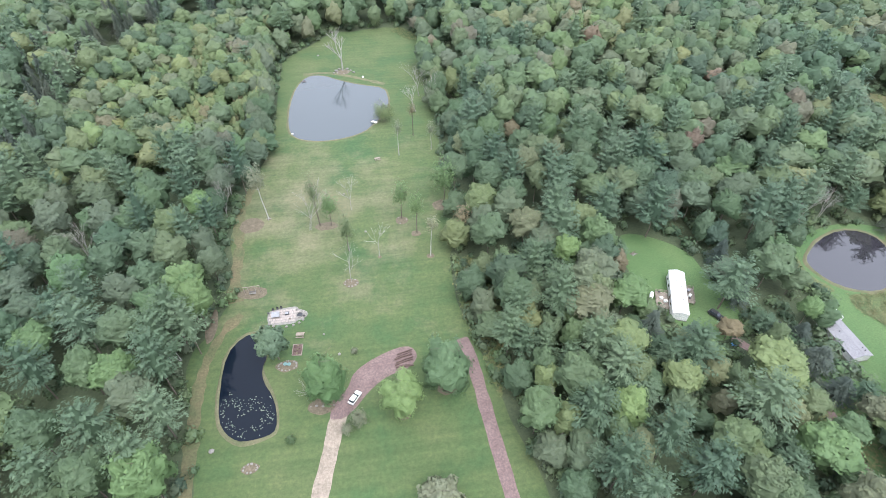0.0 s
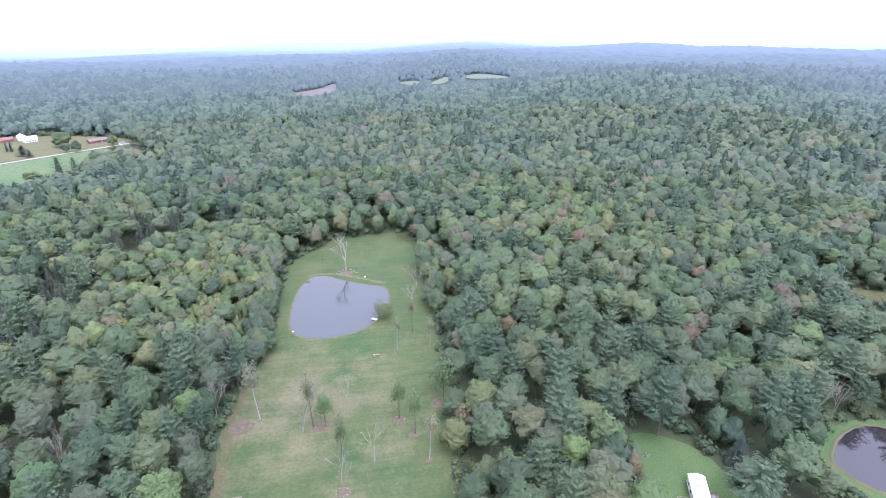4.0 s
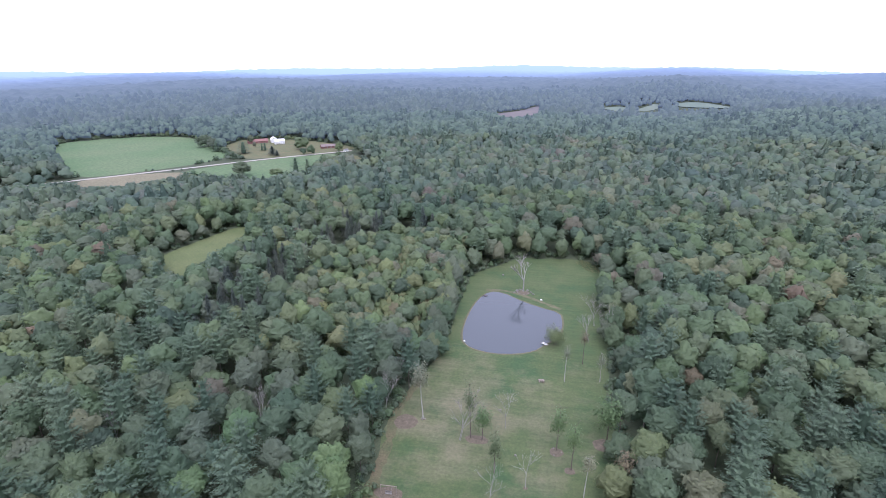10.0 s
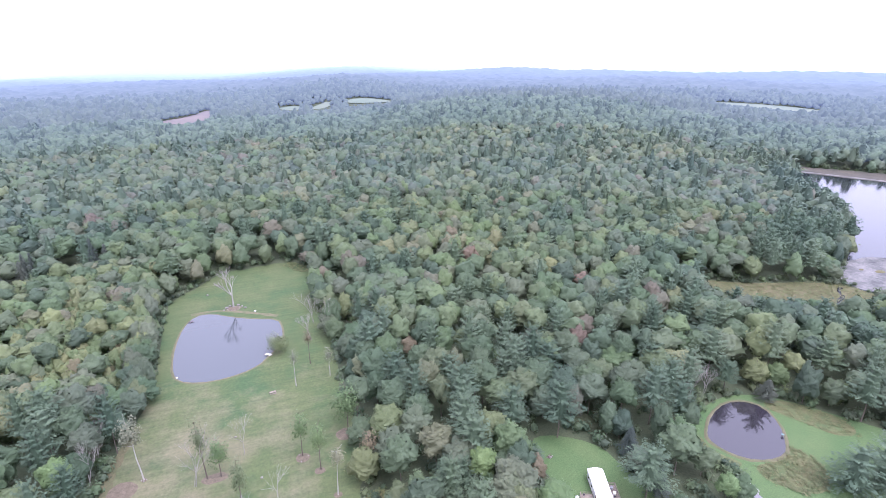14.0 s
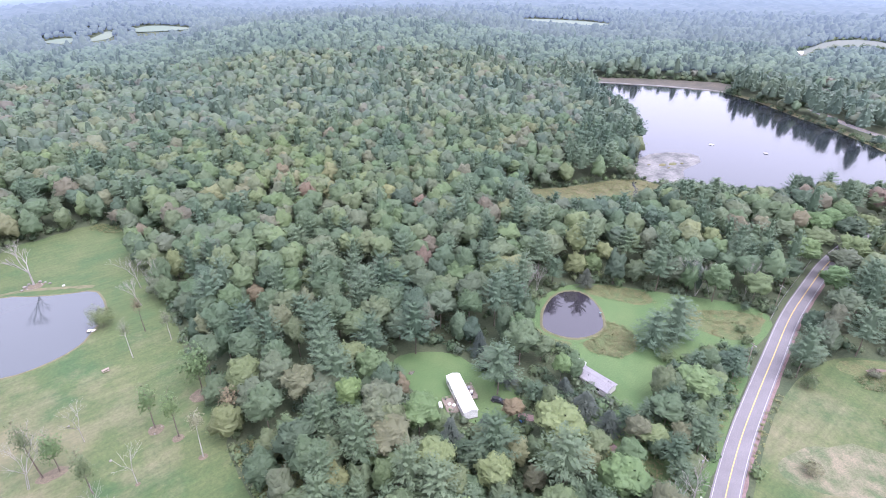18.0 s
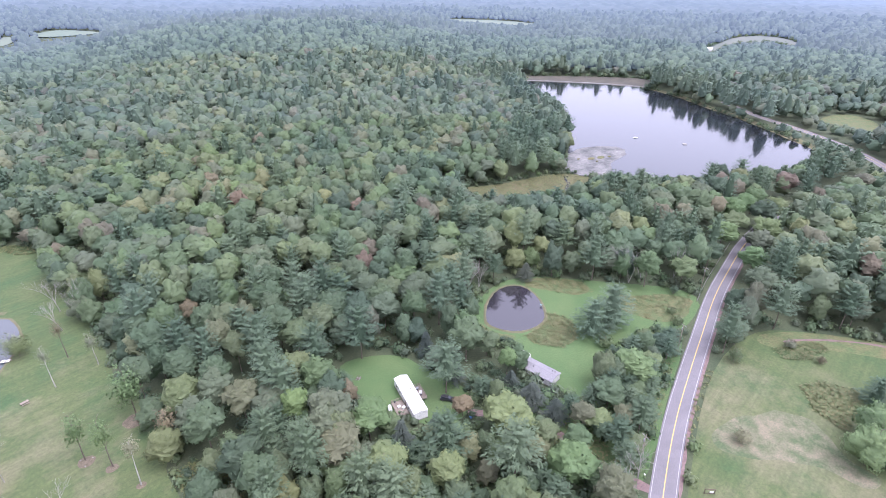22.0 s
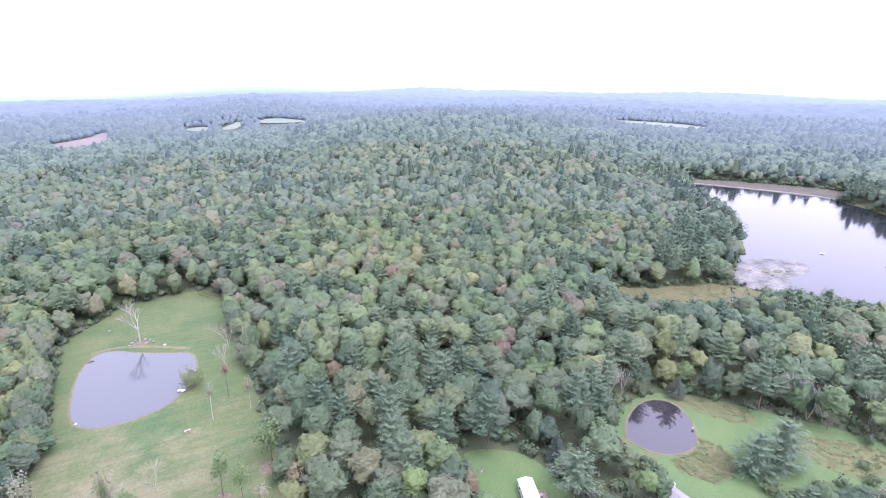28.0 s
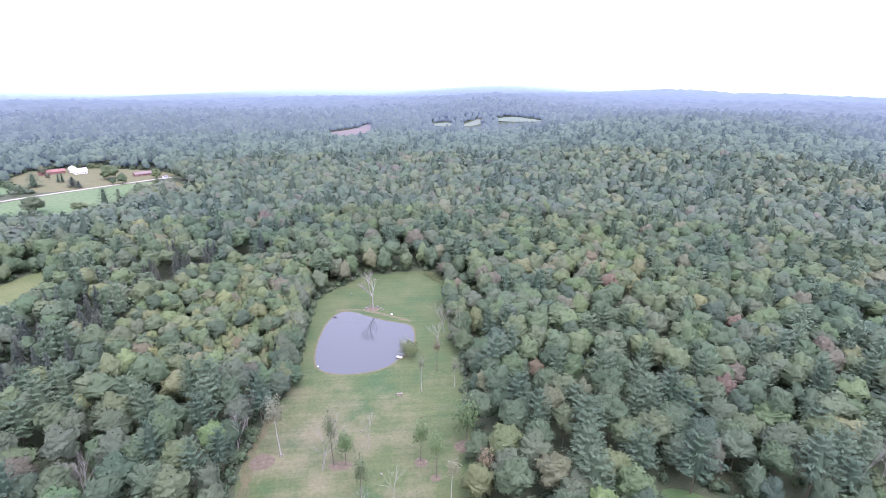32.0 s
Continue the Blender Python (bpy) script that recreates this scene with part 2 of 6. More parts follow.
def water(name, deep, ripple, bend=1.33, rough=0.03):
    m, n, l, b = shader(name)
    b.inputs["Base Color"].default_value = (*deep, 1)
    b.inputs["Roughness"].default_value, b.inputs["IOR"].default_value = rough, bend
    w = noise_node(n, l, 0.6, 3, 0.6)
    k = n.new("ShaderNodeBump")
    k.inputs["Strength"].default_value, k.inputs["Distance"].default_value = ripple, 0.02
    l.new(w.outputs[0], k.inputs["Height"])
    l.new(k.outputs[0], b.inputs["Normal"])
    return m


# lawn pond: base colour and IOR raised to stand in for reflected sky
M_WATER = water("grey_pond_water", (0.048, 0.058, 0.062), 0.05, 1.7)
M_CLEAR = water("dark_clear_water", (0.005, 0.008, 0.014), 0.05, 1.27)
M_BROWN = water("peaty_pond_water", (0.028, 0.026, 0.031), 0.05, 1.75)
M_LAKE = water("lake_water", (0.016, 0.019, 0.024), 0.3, 1.6, 0.09)


def plain(name, colour, rough=0.6, metal=0.0):
    dark = tuple(c * 0.82 for c in colour)
    return surface(name, dark, colour, 0.7, 5, rough, 0.0, metal)


# ---- building blocks ----
def link(name, bm, material, parent=None, label="", smooth=False):
    me = bpy.data.meshes.new(name)
    bm.to_mesh(me)
    bm.free()
    me.materials.append(material)
    if smooth:
        me.shade_smooth()
    ob = new(name, me)
    ob.parent = parent
    return tagged(ob, label)


def part(name, bm, material, parent, label=""):
    return link(name, bm, material, parent, label)


def thing(name, label, category, x, y, z=0.0, turn=0.0, group="", kind=""):
    ob = new(name)
    ob.empty_display_size = 0.3
    ob.matrix_basis = pose(x, y, z, 0, 0, turn)
    return tagged(ob, label, category, group, kind)


def box(sx, sy, sz, x=0, y=0, z=0, bevel=0.0, turn=(0, 0, 0), bm=None):
    """A bevelled box whose base is centred on x, y, z."""
    b = bmesh.new()
    bmesh.ops.create_cube(b, size=1, matrix=Matrix.Diagonal((sx, sy, sz, 1)))
    if bevel:
        bmesh.ops.bevel(b, geom=b.edges[:], offset=bevel, segments=1, affect="EDGES")
    b.transform(Matrix.Translation((x, y, z + sz / 2)) @ pose(0, 0, 0, *turn))
    if bm is None:
        return b
    me = bpy.data.meshes.new("tmp")
    b.to_mesh(me)
    b.free()
    bm.from_mesh(me)
    bpy.data.meshes.remove(me)
    return bm


def tube(bm, a, b, ra, rb, sides=6):
    a, b = Vector(a), Vector(b)
    d = (b - a).normalized()
    u = d.orthogonal().normalized()
    v = d.cross(u)
    ring = [[bm.verts.new(p + r * (math.cos(k * math.tau / sides) * u + math.sin(k * math.tau / sides) * v)) for k in range(sides)]
            for p, r in ((a, ra), (b, rb))]
    for k in range(sides):
        bm.faces.new((ring[0][k], ring[0][(k + 1) % sides], ring[1][(k + 1) % sides], ring[1][k]))
    bm.faces.new(ring[1])
    bm.faces.new(ring[0][::-1])
    return bm


def lump(rx, ry, rz, seed=0, rough=0.18, bm=None, at=(0, 0, 0), sub=2):
    b = bmesh.new()
    bmesh.ops.create_icosphere(b, subdivisions=sub, radius=1)
    for v in b.verts:
        v.co *= 1 + rough * noise.noise(v.co * 1.7 + Vector((seed * 7.3, seed * 3.1, seed)))
        v.co = Vector((v.co.x * rx, v.co.y * ry, v.co.z * rz)) + Vector(at)
    if bm is None:
        return b
    me = bpy.data.meshes.new("tmp")
    b.to_mesh(me)
    b.free()
    bm.from_mesh(me)
    bpy.data.meshes.remove(me)
    return bm


def smooth_loop(pts, rounds=2):
    p = np.array(pts, float)
    for _ in range(rounds):
        q = np.roll(p, -1, 0)
        p = np.stack([0.75 * p + 0.25 * q, 0.25 * p + 0.75 * q], 1).reshape(-1, 2)
    return p


def smooth_line(pts, rounds=3):
    p = np.array(pts, float)
    for _ in range(rounds):
        a, b = p[:-1], p[1:]
        m = np.stack([0.75 * a + 0.25 * b, 0.25 * a + 0.75 * b], 1).reshape(-1, 2)
        p = np.vstack([p[:1], m, p[-1:]])
    return p


def sheet(name, pts, z, material, label, category, rounds=2, ragged=0.0, seed=0):
    """A flat piece of ground with its own outline, laid over the one below."""
    p = smooth_loop(pts, rounds) if rounds else np.array(pts, float)
    bm = bmesh.new()
    c = p.mean(0)
    vs = []
    for x, y in p:
        k = 1 + ragged * noise.noise(Vector((x * 0.15, y * 0.15, seed)))
        x, y = c[0] + (x - c[0]) * k, c[1] + (y - c[1]) * k
        vs.append(bm.verts.new((x, y, z + float(terrain(x, y)))))
    f = bm.faces.new(vs)
    f.normal_update()
    if f.normal.z < 0:
        f.normal_flip()
    bmesh.ops.triangulate(bm, faces=[f])
    return tagged(link(name, bm, material), label, category, kind="structure")


def strip(name, line, left, right, z, material, label, category, rounds=3, wobble=0.0, thing_parent=None):
    """A band along a line, from `left` to `right` metres off it."""
    p = smooth_line(line, rounds)
    t = np.gradient(p, axis=0)
    t /= np.linalg.norm(t, axis=1)[:, None]
    nrm = np.stack([t[:, 1], -t[:, 0]], 1)
    bm = bmesh.new()
    prev = None
    for k in range(len(p)):
        w = wobble * noise.noise(Vector((p[k, 0] * 0.3, p[k, 1] * 0.3, 4)))
        row = [bm.verts.new((*(p[k] + nrm[k] * (o + s * w)), z)) for o, s in ((left, -1), (right, 1))]
        if prev:
            bm.faces.new((prev[0], prev[1], row[1], row[0]))
        prev = row
    bmesh.ops.recalc_face_normals(bm, faces=bm.faces[:])
    if bm.faces[:][0].normal.z < 0:
        bmesh.ops.reverse_faces(bm, faces=bm.faces[:])
    ob = link(name, bm, material, thing_parent)
    return tagged(ob, label, category, kind="structure") if thing_parent is None else tagged(ob, label)


def bank(name, pts, width, height, material, label):
    """A rounded earth rim round a pond."""
    p = smooth_loop(pts, 1)
    c = p.mean(0)
    bm = bmesh.new()
    rows = []
    for x, y in p:
        d = np.array((x, y)) - c
        d /= np.linalg.norm(d)
        w = width * (1 + 0.5 * noise.noise(Vector((x * 0.2, y * 0.2, 1))))
        rows.append([bm.verts.new((x + d[0] * o * w, y + d[1] * o * w, h * height)) for o, h in ((-0.15, 0.05), (0.15, 0.7), (0.5, 1.0), (1.0, 0.12))])
    for k in range(len(rows)):
        a, b = rows[k], rows[(k + 1) % len(rows)]
        for j in range(3):
            bm.faces.new((a[j], b[j], b[j + 1], a[j + 1]))
    bmesh.ops.recalc_face_normals(bm, faces=bm.faces[:])
    return tagged(link(name, bm, material, smooth=True), label, "bank", kind="structure")


def inside(x, y, poly):
    p = np.array(poly, float)
    q = np.roll(p, -1, 0)
    hit = np.zeros(len(x), bool)
    for (x1, y1), (x2, y2) in zip(p, q):
        hit ^= ((y1 > y) != (y2 > y)) & (x < (x2 - x1) * (y - y1) / (y2 - y1 + 1e-12) + x1)
    return hit


def line_gap(x, y, line):
    """Distance of many points from a line."""
    best = np.full(len(x), 1e9)
    p = np.array(line, float)
    for a, b in zip(p[:-1], p[1:]):
        d = b - a
        u = np.clip(((x - a[0]) * d[0] + (y - a[1]) * d[1]) / (d @ d), 0, 1)
        best = np.minimum(best, np.hypot(x - a[0] - u * d[0], y - a[1] - u * d[1]))
    return best


def step01(v, a, b):
    u = np.clip((v - a) / (b - a), 0, 1)
    return u * u * (3 - 2 * u)


def terrain(x, y):
    """Flat round the hover, low swells past 700 m, long ridges far off."""
    r = np.hypot(x, y)
    swell = 7 * np.sin(x / 210 + 0.6) * np.sin(y / 260 + 1.1) + 5 * np.sin((x + y) / 330)
    ridge = 15 * np.sin(np.arctan2(x, y) * 6 + r / 600) + 14 * np.sin(np.arctan2(x, y) * 15 + 2 - r / 400) + 10
    az = np.degrees(np.arctan2(x, y))
    hill = 29 * np.exp(-((r - 1000) / 340) ** 2) * step01(az, 8, 27) * (1 - step01(az, 34, 52))
    hill = hill + 17 * np.exp(-((az - 11) / 6.5) ** 2) * step01(r, 1130, 1330)
    long_ridge = 22 * np.exp(-((r - 3200) / 450) ** 2) * step01(az, 14, 30) * (1 + 0.2 * np.sin(az / 4)) * (1 - 0.5 * np.exp(-((az - 33) / 2.5) ** 2))
    hollow = 15 * np.exp(-((r - 3000) / 700) ** 2) * (1 - step01(az, 8, 16))
    return long_ridge - hollow + hill * step01(r, 420, 700) + swell * step01(r, 750, 1500) * (1 - step01(r, 2500, 4000)) + (ridge * 0.7 - 64) * step01(r, 1500, 4600)


# ---- the ground plan ----
LAWN = [(-47.6, 57.5), (-47.9, 66.8), (-53.7, 82.9), (-55.3, 95.4), (-50.1, 102.4), (-47.4, 111.4), (-43.6, 117.6), (-50.0, 137.6),
        (-49.2, 153.5), (-46.1, 171.3), (-41.5, 191.5), (-40.3, 208.7), (-41.1, 230.8), (-41.2, 265.4), (-40.8, 281.9), (-24.2, 301.4),
        (-14.8, 314.3), (1.2, 313.6), (21.3, 319.1), (33.5, 304.7), (32.3, 274.5), (29.2, 254.9), (30.0, 225.5), (29.0, 196.0),
        (24.7, 171.6), (27.3, 160.2), (26.6, 143.5), (24.2, 129.1), (21.0, 121.4), (20.3, 106.8), (21.3, 97.7), (23.0, 89.2),
        (25.5, 74.3), (27.5, 61.3), (31.0, 48.3), (34.0, 10.0), (-44.0, 10.0)]
POND = [(-35.0, 214.7), (-35.0, 231.5), (-32.8, 249.2), (-28.1, 260.0), (-20.7, 260.0), (-11.7, 252.5), (-1.6, 246.4), (8.8, 242.3),
        (10.0, 233.1), (9.6, 224.7), (6.3, 215.9), (1.4, 208.9), (-1.9, 204.0), (-9.1, 200.1), (-19.6, 198.4), (-29.1, 201.1), (-33.2, 206.0)]
SMALL_POND = [(-45.3, 83.9), (-45.0, 94.2), (-41.4, 99.7), (-37.0, 100.6), (-34.5, 97.0), (-33.9, 91.2), (-35.1, 87.8), (-34.3, 84.0),
              (-31.7, 79.5), (-30.3, 75.3), (-29.9, 69.8), (-31.8, 68.3), (-36.4, 67.6), (-39.0, 67.9), (-42.0, 70.2), (-44.4, 74.3)]
ROUND_POND = [(137.3, 106.5), (145.5, 112.3), (155.5, 115.6), (162.7, 113.9), (166.1, 108.8), (163.4, 99.9), (156.3, 92.0), (151.5, 88.6),
              (144.3, 88.6), (137.9, 92.1), (134.8, 97.8), (134.4, 102.9)]
HOUSE_YARD = [(126.7, 105.0), (150.5, 119.8), (172.5, 116.3), (191.0, 89.5), (216.7, 50.9), (181.0, 45.2), (175.8, 57.9), (146.5, 61.2),
              (126.4, 53.9), (120.7, 61.1), (123.8, 79.8), (133.7, 87.9), (129.3, 99.0)]
TRAILER_YARD = [(80.1, 127.9), (99.1, 116.0), (100.0, 100.5), (103.1, 83.4), (92.5, 77.0), (83.8, 80.8), (77.8, 93.7), (76.4, 104.9), (76.3, 113.0)]
ROAD = [(60.0, 6.0), (102.5, 21.0), (133.3, 30.3), (165.5, 37.1), (182.9, 40.5), (214.8, 47.1), (244.7, 50.3), (274.6, 53.5), (330, 52), (390, 30),
        (425, 15), (447, 13), (468.7, 25.1), (499.8, 52.4), (531.1, 93.1), (548.0, 125.0), (590, 170)]
ROADSIDE = [(162.2, 31.4), (198.4, 29.3), (212.8, 14.1), (234.1, -27.9), (225, -70), (140, -75), (90.0, -30.0), (88.0, 10.0), (107.4, 16.7)]
RED_LANE = [(104.0, 19.0), (106.5, 14.0), (112.5, 6.5), (120.0, -1.8), (126.0, -6.6), (134.5, -12.7), (144.5, -22.6), (152.0, -33.8), (160, -50)]
LAKE = [(536.8, 384.9), (504.3, 334.5), (465.7, 278.2), (399.6, 228.4), (338.0, 193.3), (297.4, 170.5), (320.9, 138.5), (360.0, 98.7),
        (427.3, 58.0), (471.4, 63.0), (481.7, 77.4), (508.2, 108.9), (532.2, 139.0), (548.2, 169.7), (579.3, 209.6), (595.2, 247.4),
        (605.0, 278.9), (579.3, 337.8)]
MARSH = [(227.6, 209.9), (250.1, 192.2), (300.3, 175.7), (304.6, 152.5), (287.6, 149.2), (254.3, 161.2), (229.9, 185.1)]
PASTURE = [(-659.4, 601.1), (-648.9, 637.3), (-583.6, 690.9), (-506.6, 696.6), (-422.8, 614.7), (-375.8, 577.4), (-387.0, 533.9),
           (-411.3, 492.4), (-462.7, 434.1), (-533.7, 494.8)]
FARM_ROAD = [(-560, 330), (-459.1, 430.4), (-384.7, 506.5), (-341.5, 557.0), (-249.5, 642.1)]
STUBBLE = [(-462.7, 434.1), (-385.8, 490.7), (-355.1, 478.8), (-378.8, 436.7), (-416.2, 396.1)]
PASTURE_LOW = [(-384.0, 490.7), (-337.3, 556.0), (-251.9, 634.0), (-263.0, 568.8), (-247.6, 516.9), (-277.1, 471.6), (-314.9, 470.0), (-360, 478)]
FARM_YARD = [(-427.6, 630.0), (-431.6, 711.7), (-322.4, 702.8), (-250.5, 665.7), (-252, 645), (-341, 562), (-375.8, 577.4)]
MEADOW = [(-234.8, 266.9), (-234.3, 282.2), (-229.1, 303.2), (-223.1, 330.6), (-213.2, 336.7), (-203.4, 315.6), (-199.9, 289.1),
          (-199.7, 274.0), (-204.2, 253.8), (-195.2, 238.2), (-209.2, 242.6)]
HILL_FIELDS = [[(93, 1240), (148, 1250), (140, 1190), (112, 1196)], [(156, 1196), (186, 1232), (209, 1262), (216, 1222), (189, 1188)],
               [(238, 1222), (262, 1262), (300, 1275), (350, 1225), (345, 1196), (290, 1208)]]
BROWN_FIELD = [(-124.5, 1055.8), (-70, 1140), (-39.3, 1283), (-31, 1180), (-34.1, 1060.3), (-81.9, 1003.3)]
LAKE_FIELD = [(1200, 353), (1257, 314), (1225, 262), (1155, 228), (1125, 236), (1140, 262), (1150, 290), (1110, 312), (1030, 318), (972, 302), (925, 306), (950, 322), (1000, 334), (1100, 342)]
LAKE_HEAD = [(533, 392), (548, 366), (578, 318), (598, 270), (602, 252), (628, 258), (655, 278), (632, 322), (604, 358), (566, 404), (548, 420), (532, 412)]
DRIVE = [(-22, 38), (-19.5, 51.9), (-17.0, 62.1), (-15.6, 69.2), (-14.0, 73.0), (-11.8, 76.2)]
LANE = [(24.5, 10), (22.9, 45.2), (21.9, 61.9), (21.2, 76.5), (20.8, 84.7), (19.5, 90)]
FAR_STRIP = [(1004.0, 962.0), (1038.0, 850.0), (1087.0, 741.0), (1142.0, 779.0), (1103.0, 903.0)]
LAKE_CLEARING = [(567.0, 87.0), (566.0, 55.0), (546.0, 35.0), (602.0, 42.0), (621.0, 73.0)]
FARM_CLEARING = [(-256, 560), (-250, 624), (-223, 602), (-190, 556), (-154, 522), (-189, 530), (-223, 536)]
OPEN = [FARM_CLEARING, LAKE_HEAD, FAR_STRIP, LAKE_CLEARING, LAWN, HOUSE_YARD, TRAILER_YARD, ROADSIDE, LAKE, MARSH, PASTURE, STUBBLE, PASTURE_LOW, FARM_YARD, MEADOW, BROWN_FIELD, LAKE_FIELD, *HILL_FIELDS]


def ground_sheet():
    radii = np.concatenate([np.arange(0, 700, 35), np.arange(700, 2200, 75), np.arange(2200, 4960, 160), [4990]])
    n = 160
    a = np.linspace(0, math.tau, n, endpoint=False)
    bm = bmesh.new()
    mid = bm.verts.new((0, 0, 0))
    prev = None
    for r in radii[1:]:
        x, y = r * np.sin(a), r * np.cos(a)
        ring = [bm.verts.new(v) for v in zip(x, y, terrain(x, y))]
        for k in range(n):
            j = (k + 1) % n
            if prev:
                bm.faces.new((prev[k], ring[k], ring[j], prev[j]))
            else:
                bm.faces.new((mid, ring[k], ring[j]))
        prev = ring
    bmesh.ops.recalc_face_normals(bm, faces=bm.faces[:])
    if bm.faces[:][5].normal.z < 0:
        bmesh.ops.reverse_faces(bm, faces=bm.faces[:])
    return tagged(link("ground", bm, M_FLOOR, smooth=True), "dark leafy forest floor across the valley", "ground", kind="structure")


def spread_to_camera(poly):
    """The outline of a field stretched towards the camera, to cover the open ground seen in front."""
    pts = sorted({(x, y) for x, y in poly} | {(x * 0.94, y * 0.94) for x, y in poly})

    def half(seq):
        out = []
        for c in seq:
            while len(out) > 1 and (out[-1][0] - out[-2][0]) * (c[1] - out[-2][1]) - (out[-1][1] - out[-2][1]) * (c[0] - out[-2][0]) <= 0:
                out.pop()
            out.append(c)
        return out[:-1]
    return half(pts) + half(pts[::-1])


ground_sheet()
sheet("lawn", LAWN, 0.04, M_LAWN, "long mown lawn with dry straw patches between woods", "lawn", ragged=0.02)
sheet("yard_pond", HOUSE_YARD, 0.04, M_YARD, "mown green yard round the round pond", "lawn")
sheet("yard_home", TRAILER_YARD, 0.04, M_YARD, "small green yard beside the mobile home", "lawn")
sheet("field_road", ROADSIDE, 0.04, M_FIELD, "mown roadside field with worn patches", "field")
sheet("marsh", MARSH, 0.05, M_MARSH, "tawny sedge marsh at the end of the lake", "marsh")
sheet("pasture", PASTURE, 0.12, M_PASTURE, "pale green pasture beside a farm road", "field")
sheet("pasture_low", PASTURE_LOW, 0.12, M_PASTURE, "green pasture below the farm road", "field")
sheet("stubble", STUBBLE, 0.16, M_STUBBLE, "tan stubble strip below the farm road", "field")
sheet("farm_yard", FARM_YARD, 0.08, M_ROUGH, "dry grassy farm yard among scattered trees", "field")
sheet("farm_clearing", FARM_CLEARING, 0.10, M_ROUGH, "brown brushy clearing below the farm road", "field", 1, 0.06)
sheet("meadow", MEADOW, 0.05, M_MEADOW, "narrow rough meadow enclosed by woods", "meadow")
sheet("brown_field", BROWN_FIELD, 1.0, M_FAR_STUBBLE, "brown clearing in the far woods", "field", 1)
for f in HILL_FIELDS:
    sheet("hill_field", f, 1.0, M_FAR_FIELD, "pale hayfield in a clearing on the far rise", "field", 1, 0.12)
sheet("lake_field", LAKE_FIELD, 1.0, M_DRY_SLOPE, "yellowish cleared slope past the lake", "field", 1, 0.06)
sheet("lake_head", LAKE_HEAD, 0.14, M_FLAT, "tawny mud flat and sedge at the lake's head", "marsh", 1, 0.05)
sheet("pond_water", POND, 0.10, M_WATER, "still grey pond on the long lawn", "pond", 1)
bank("pond_bank", POND, 1.0, 0.25, M_BANK, "trodden grassy rim of the lawn pond")
sheet("small_pond_water", SMALL_POND, 0.10, M_CLEAR, "dark small pond with lily pads", "pond", 1)
bank("small_pond_bank", SMALL_POND, 1.0, 0.35, M_BANK, "stone-edged rim of the small pond")
sheet("round_pond_water", ROUND_POND, 0.10, M_BROWN, "dark round pond in a green yard", "pond", 1)
bank("round_pond_bank", ROUND_POND, 1.2, 0.3, M_BANK, "reedy rim of the round pond")
sheet("lake_water", LAKE, 0.10, M_LAKE, "broad lake mirroring white cloud", "lake", 1)
strip("road", ROAD, -3.5, 3.5, 0.07, M_ASPHALT, "worn grey two-lane country road", "road", 4)
for off, w, mm, lab in ((-3.0, 0.08, M_WHITELINE, "white edge line"), (3.0, 0.08, M_WHITELINE, "white edge line"), (0, 0.11, M_YELLOW, "yellow centre line")):
    strip("road_line", ROAD, off - w, off + w, 0.085, mm, lab + " on the country road", "road marking", 4)
strip("road_shoulder", ROAD, 3.5, 4.4, 0.06, M_RED, "reddish gravel shoulder of the road", "road", 4, 0.3)
strip("red_lane", RED_LANE, -2.5, 2.5, 0.075, M_RED, "red shale lane leaving the road", "lane", 3, 0.2)
strip("farm_road", FARM_ROAD, -2.7, 2.7, 0.25, M_GRAVEL, "pale gravel road between pastures", "road", 2)
strip("drive", DRIVE, -1.9, 1.9, 0.06, M_TAN, "sandy drive curving on the lawn", "drive", 3, 0.4)
strip("lane", LANE, -1.7, 1.7, 0.06, M_RED, "reddish gravel lane along the wood", "lane", 3, 0.3)


# ---- trees ----
rng = np.random.default_rng(7)


def cards(centres, normals, size, r, along=None, loose=0.26):
    """Small leafy triangles round the given points, lying roughly across the normals; long ones where `along` is given. They are shaded as the clump they lie on."""
    n = len(centres)
    nn = normals + r.normal(0, loose, (n, 3))
    nn /= np.linalg.norm(nn, axis=1)[:, None] + 1e-9
    u = np.cross(nn, r.normal(0, 1, (n, 3))) if along is None else along - nn * (along * nn).sum(1)[:, None]
    u /= np.linalg.norm(u, axis=1)[:, None] + 1e-9
    v = np.cross(nn, u)
    s = size * r.uniform(0.65, 1.35, (n, 1))
    tip, wide = (1.15, 0.85) if along is None else (1.35, 0.62)
    t = np.stack([centres - u * s * 0.75 + v * s * wide, centres - u * s * 0.75 - v * s * wide, centres + u * s * tip], 1)
    t += r.normal(0, 0.15, t.shape) * s[:, None]
    soft = normals * 0.82 + nn * 0.18
    soft /= np.linalg.norm(soft, axis=1)[:, None] + 1e-9
    return t.reshape(-1, 3), np.arange(n * 3).reshape(-1, 3), np.repeat(soft, 3, 0)


def fib(n, r, drop=1.55, jitter=0.06):
    """Directions spread evenly over the upper part of a ball."""
    k = np.arange(n)
    up = 1 - (k + 0.5) / n * drop
    az = k * math.pi * (3 - math.sqrt(5)) + r.uniform(0, 6)
    flat = np.sqrt(1 - up ** 2)
    d = np.stack([np.cos(az) * flat, np.sin(az) * flat, up], 1) + r.normal(0, jitter, (n, 3))
    return d / np.linalg.norm(d, axis=1)[:, None]


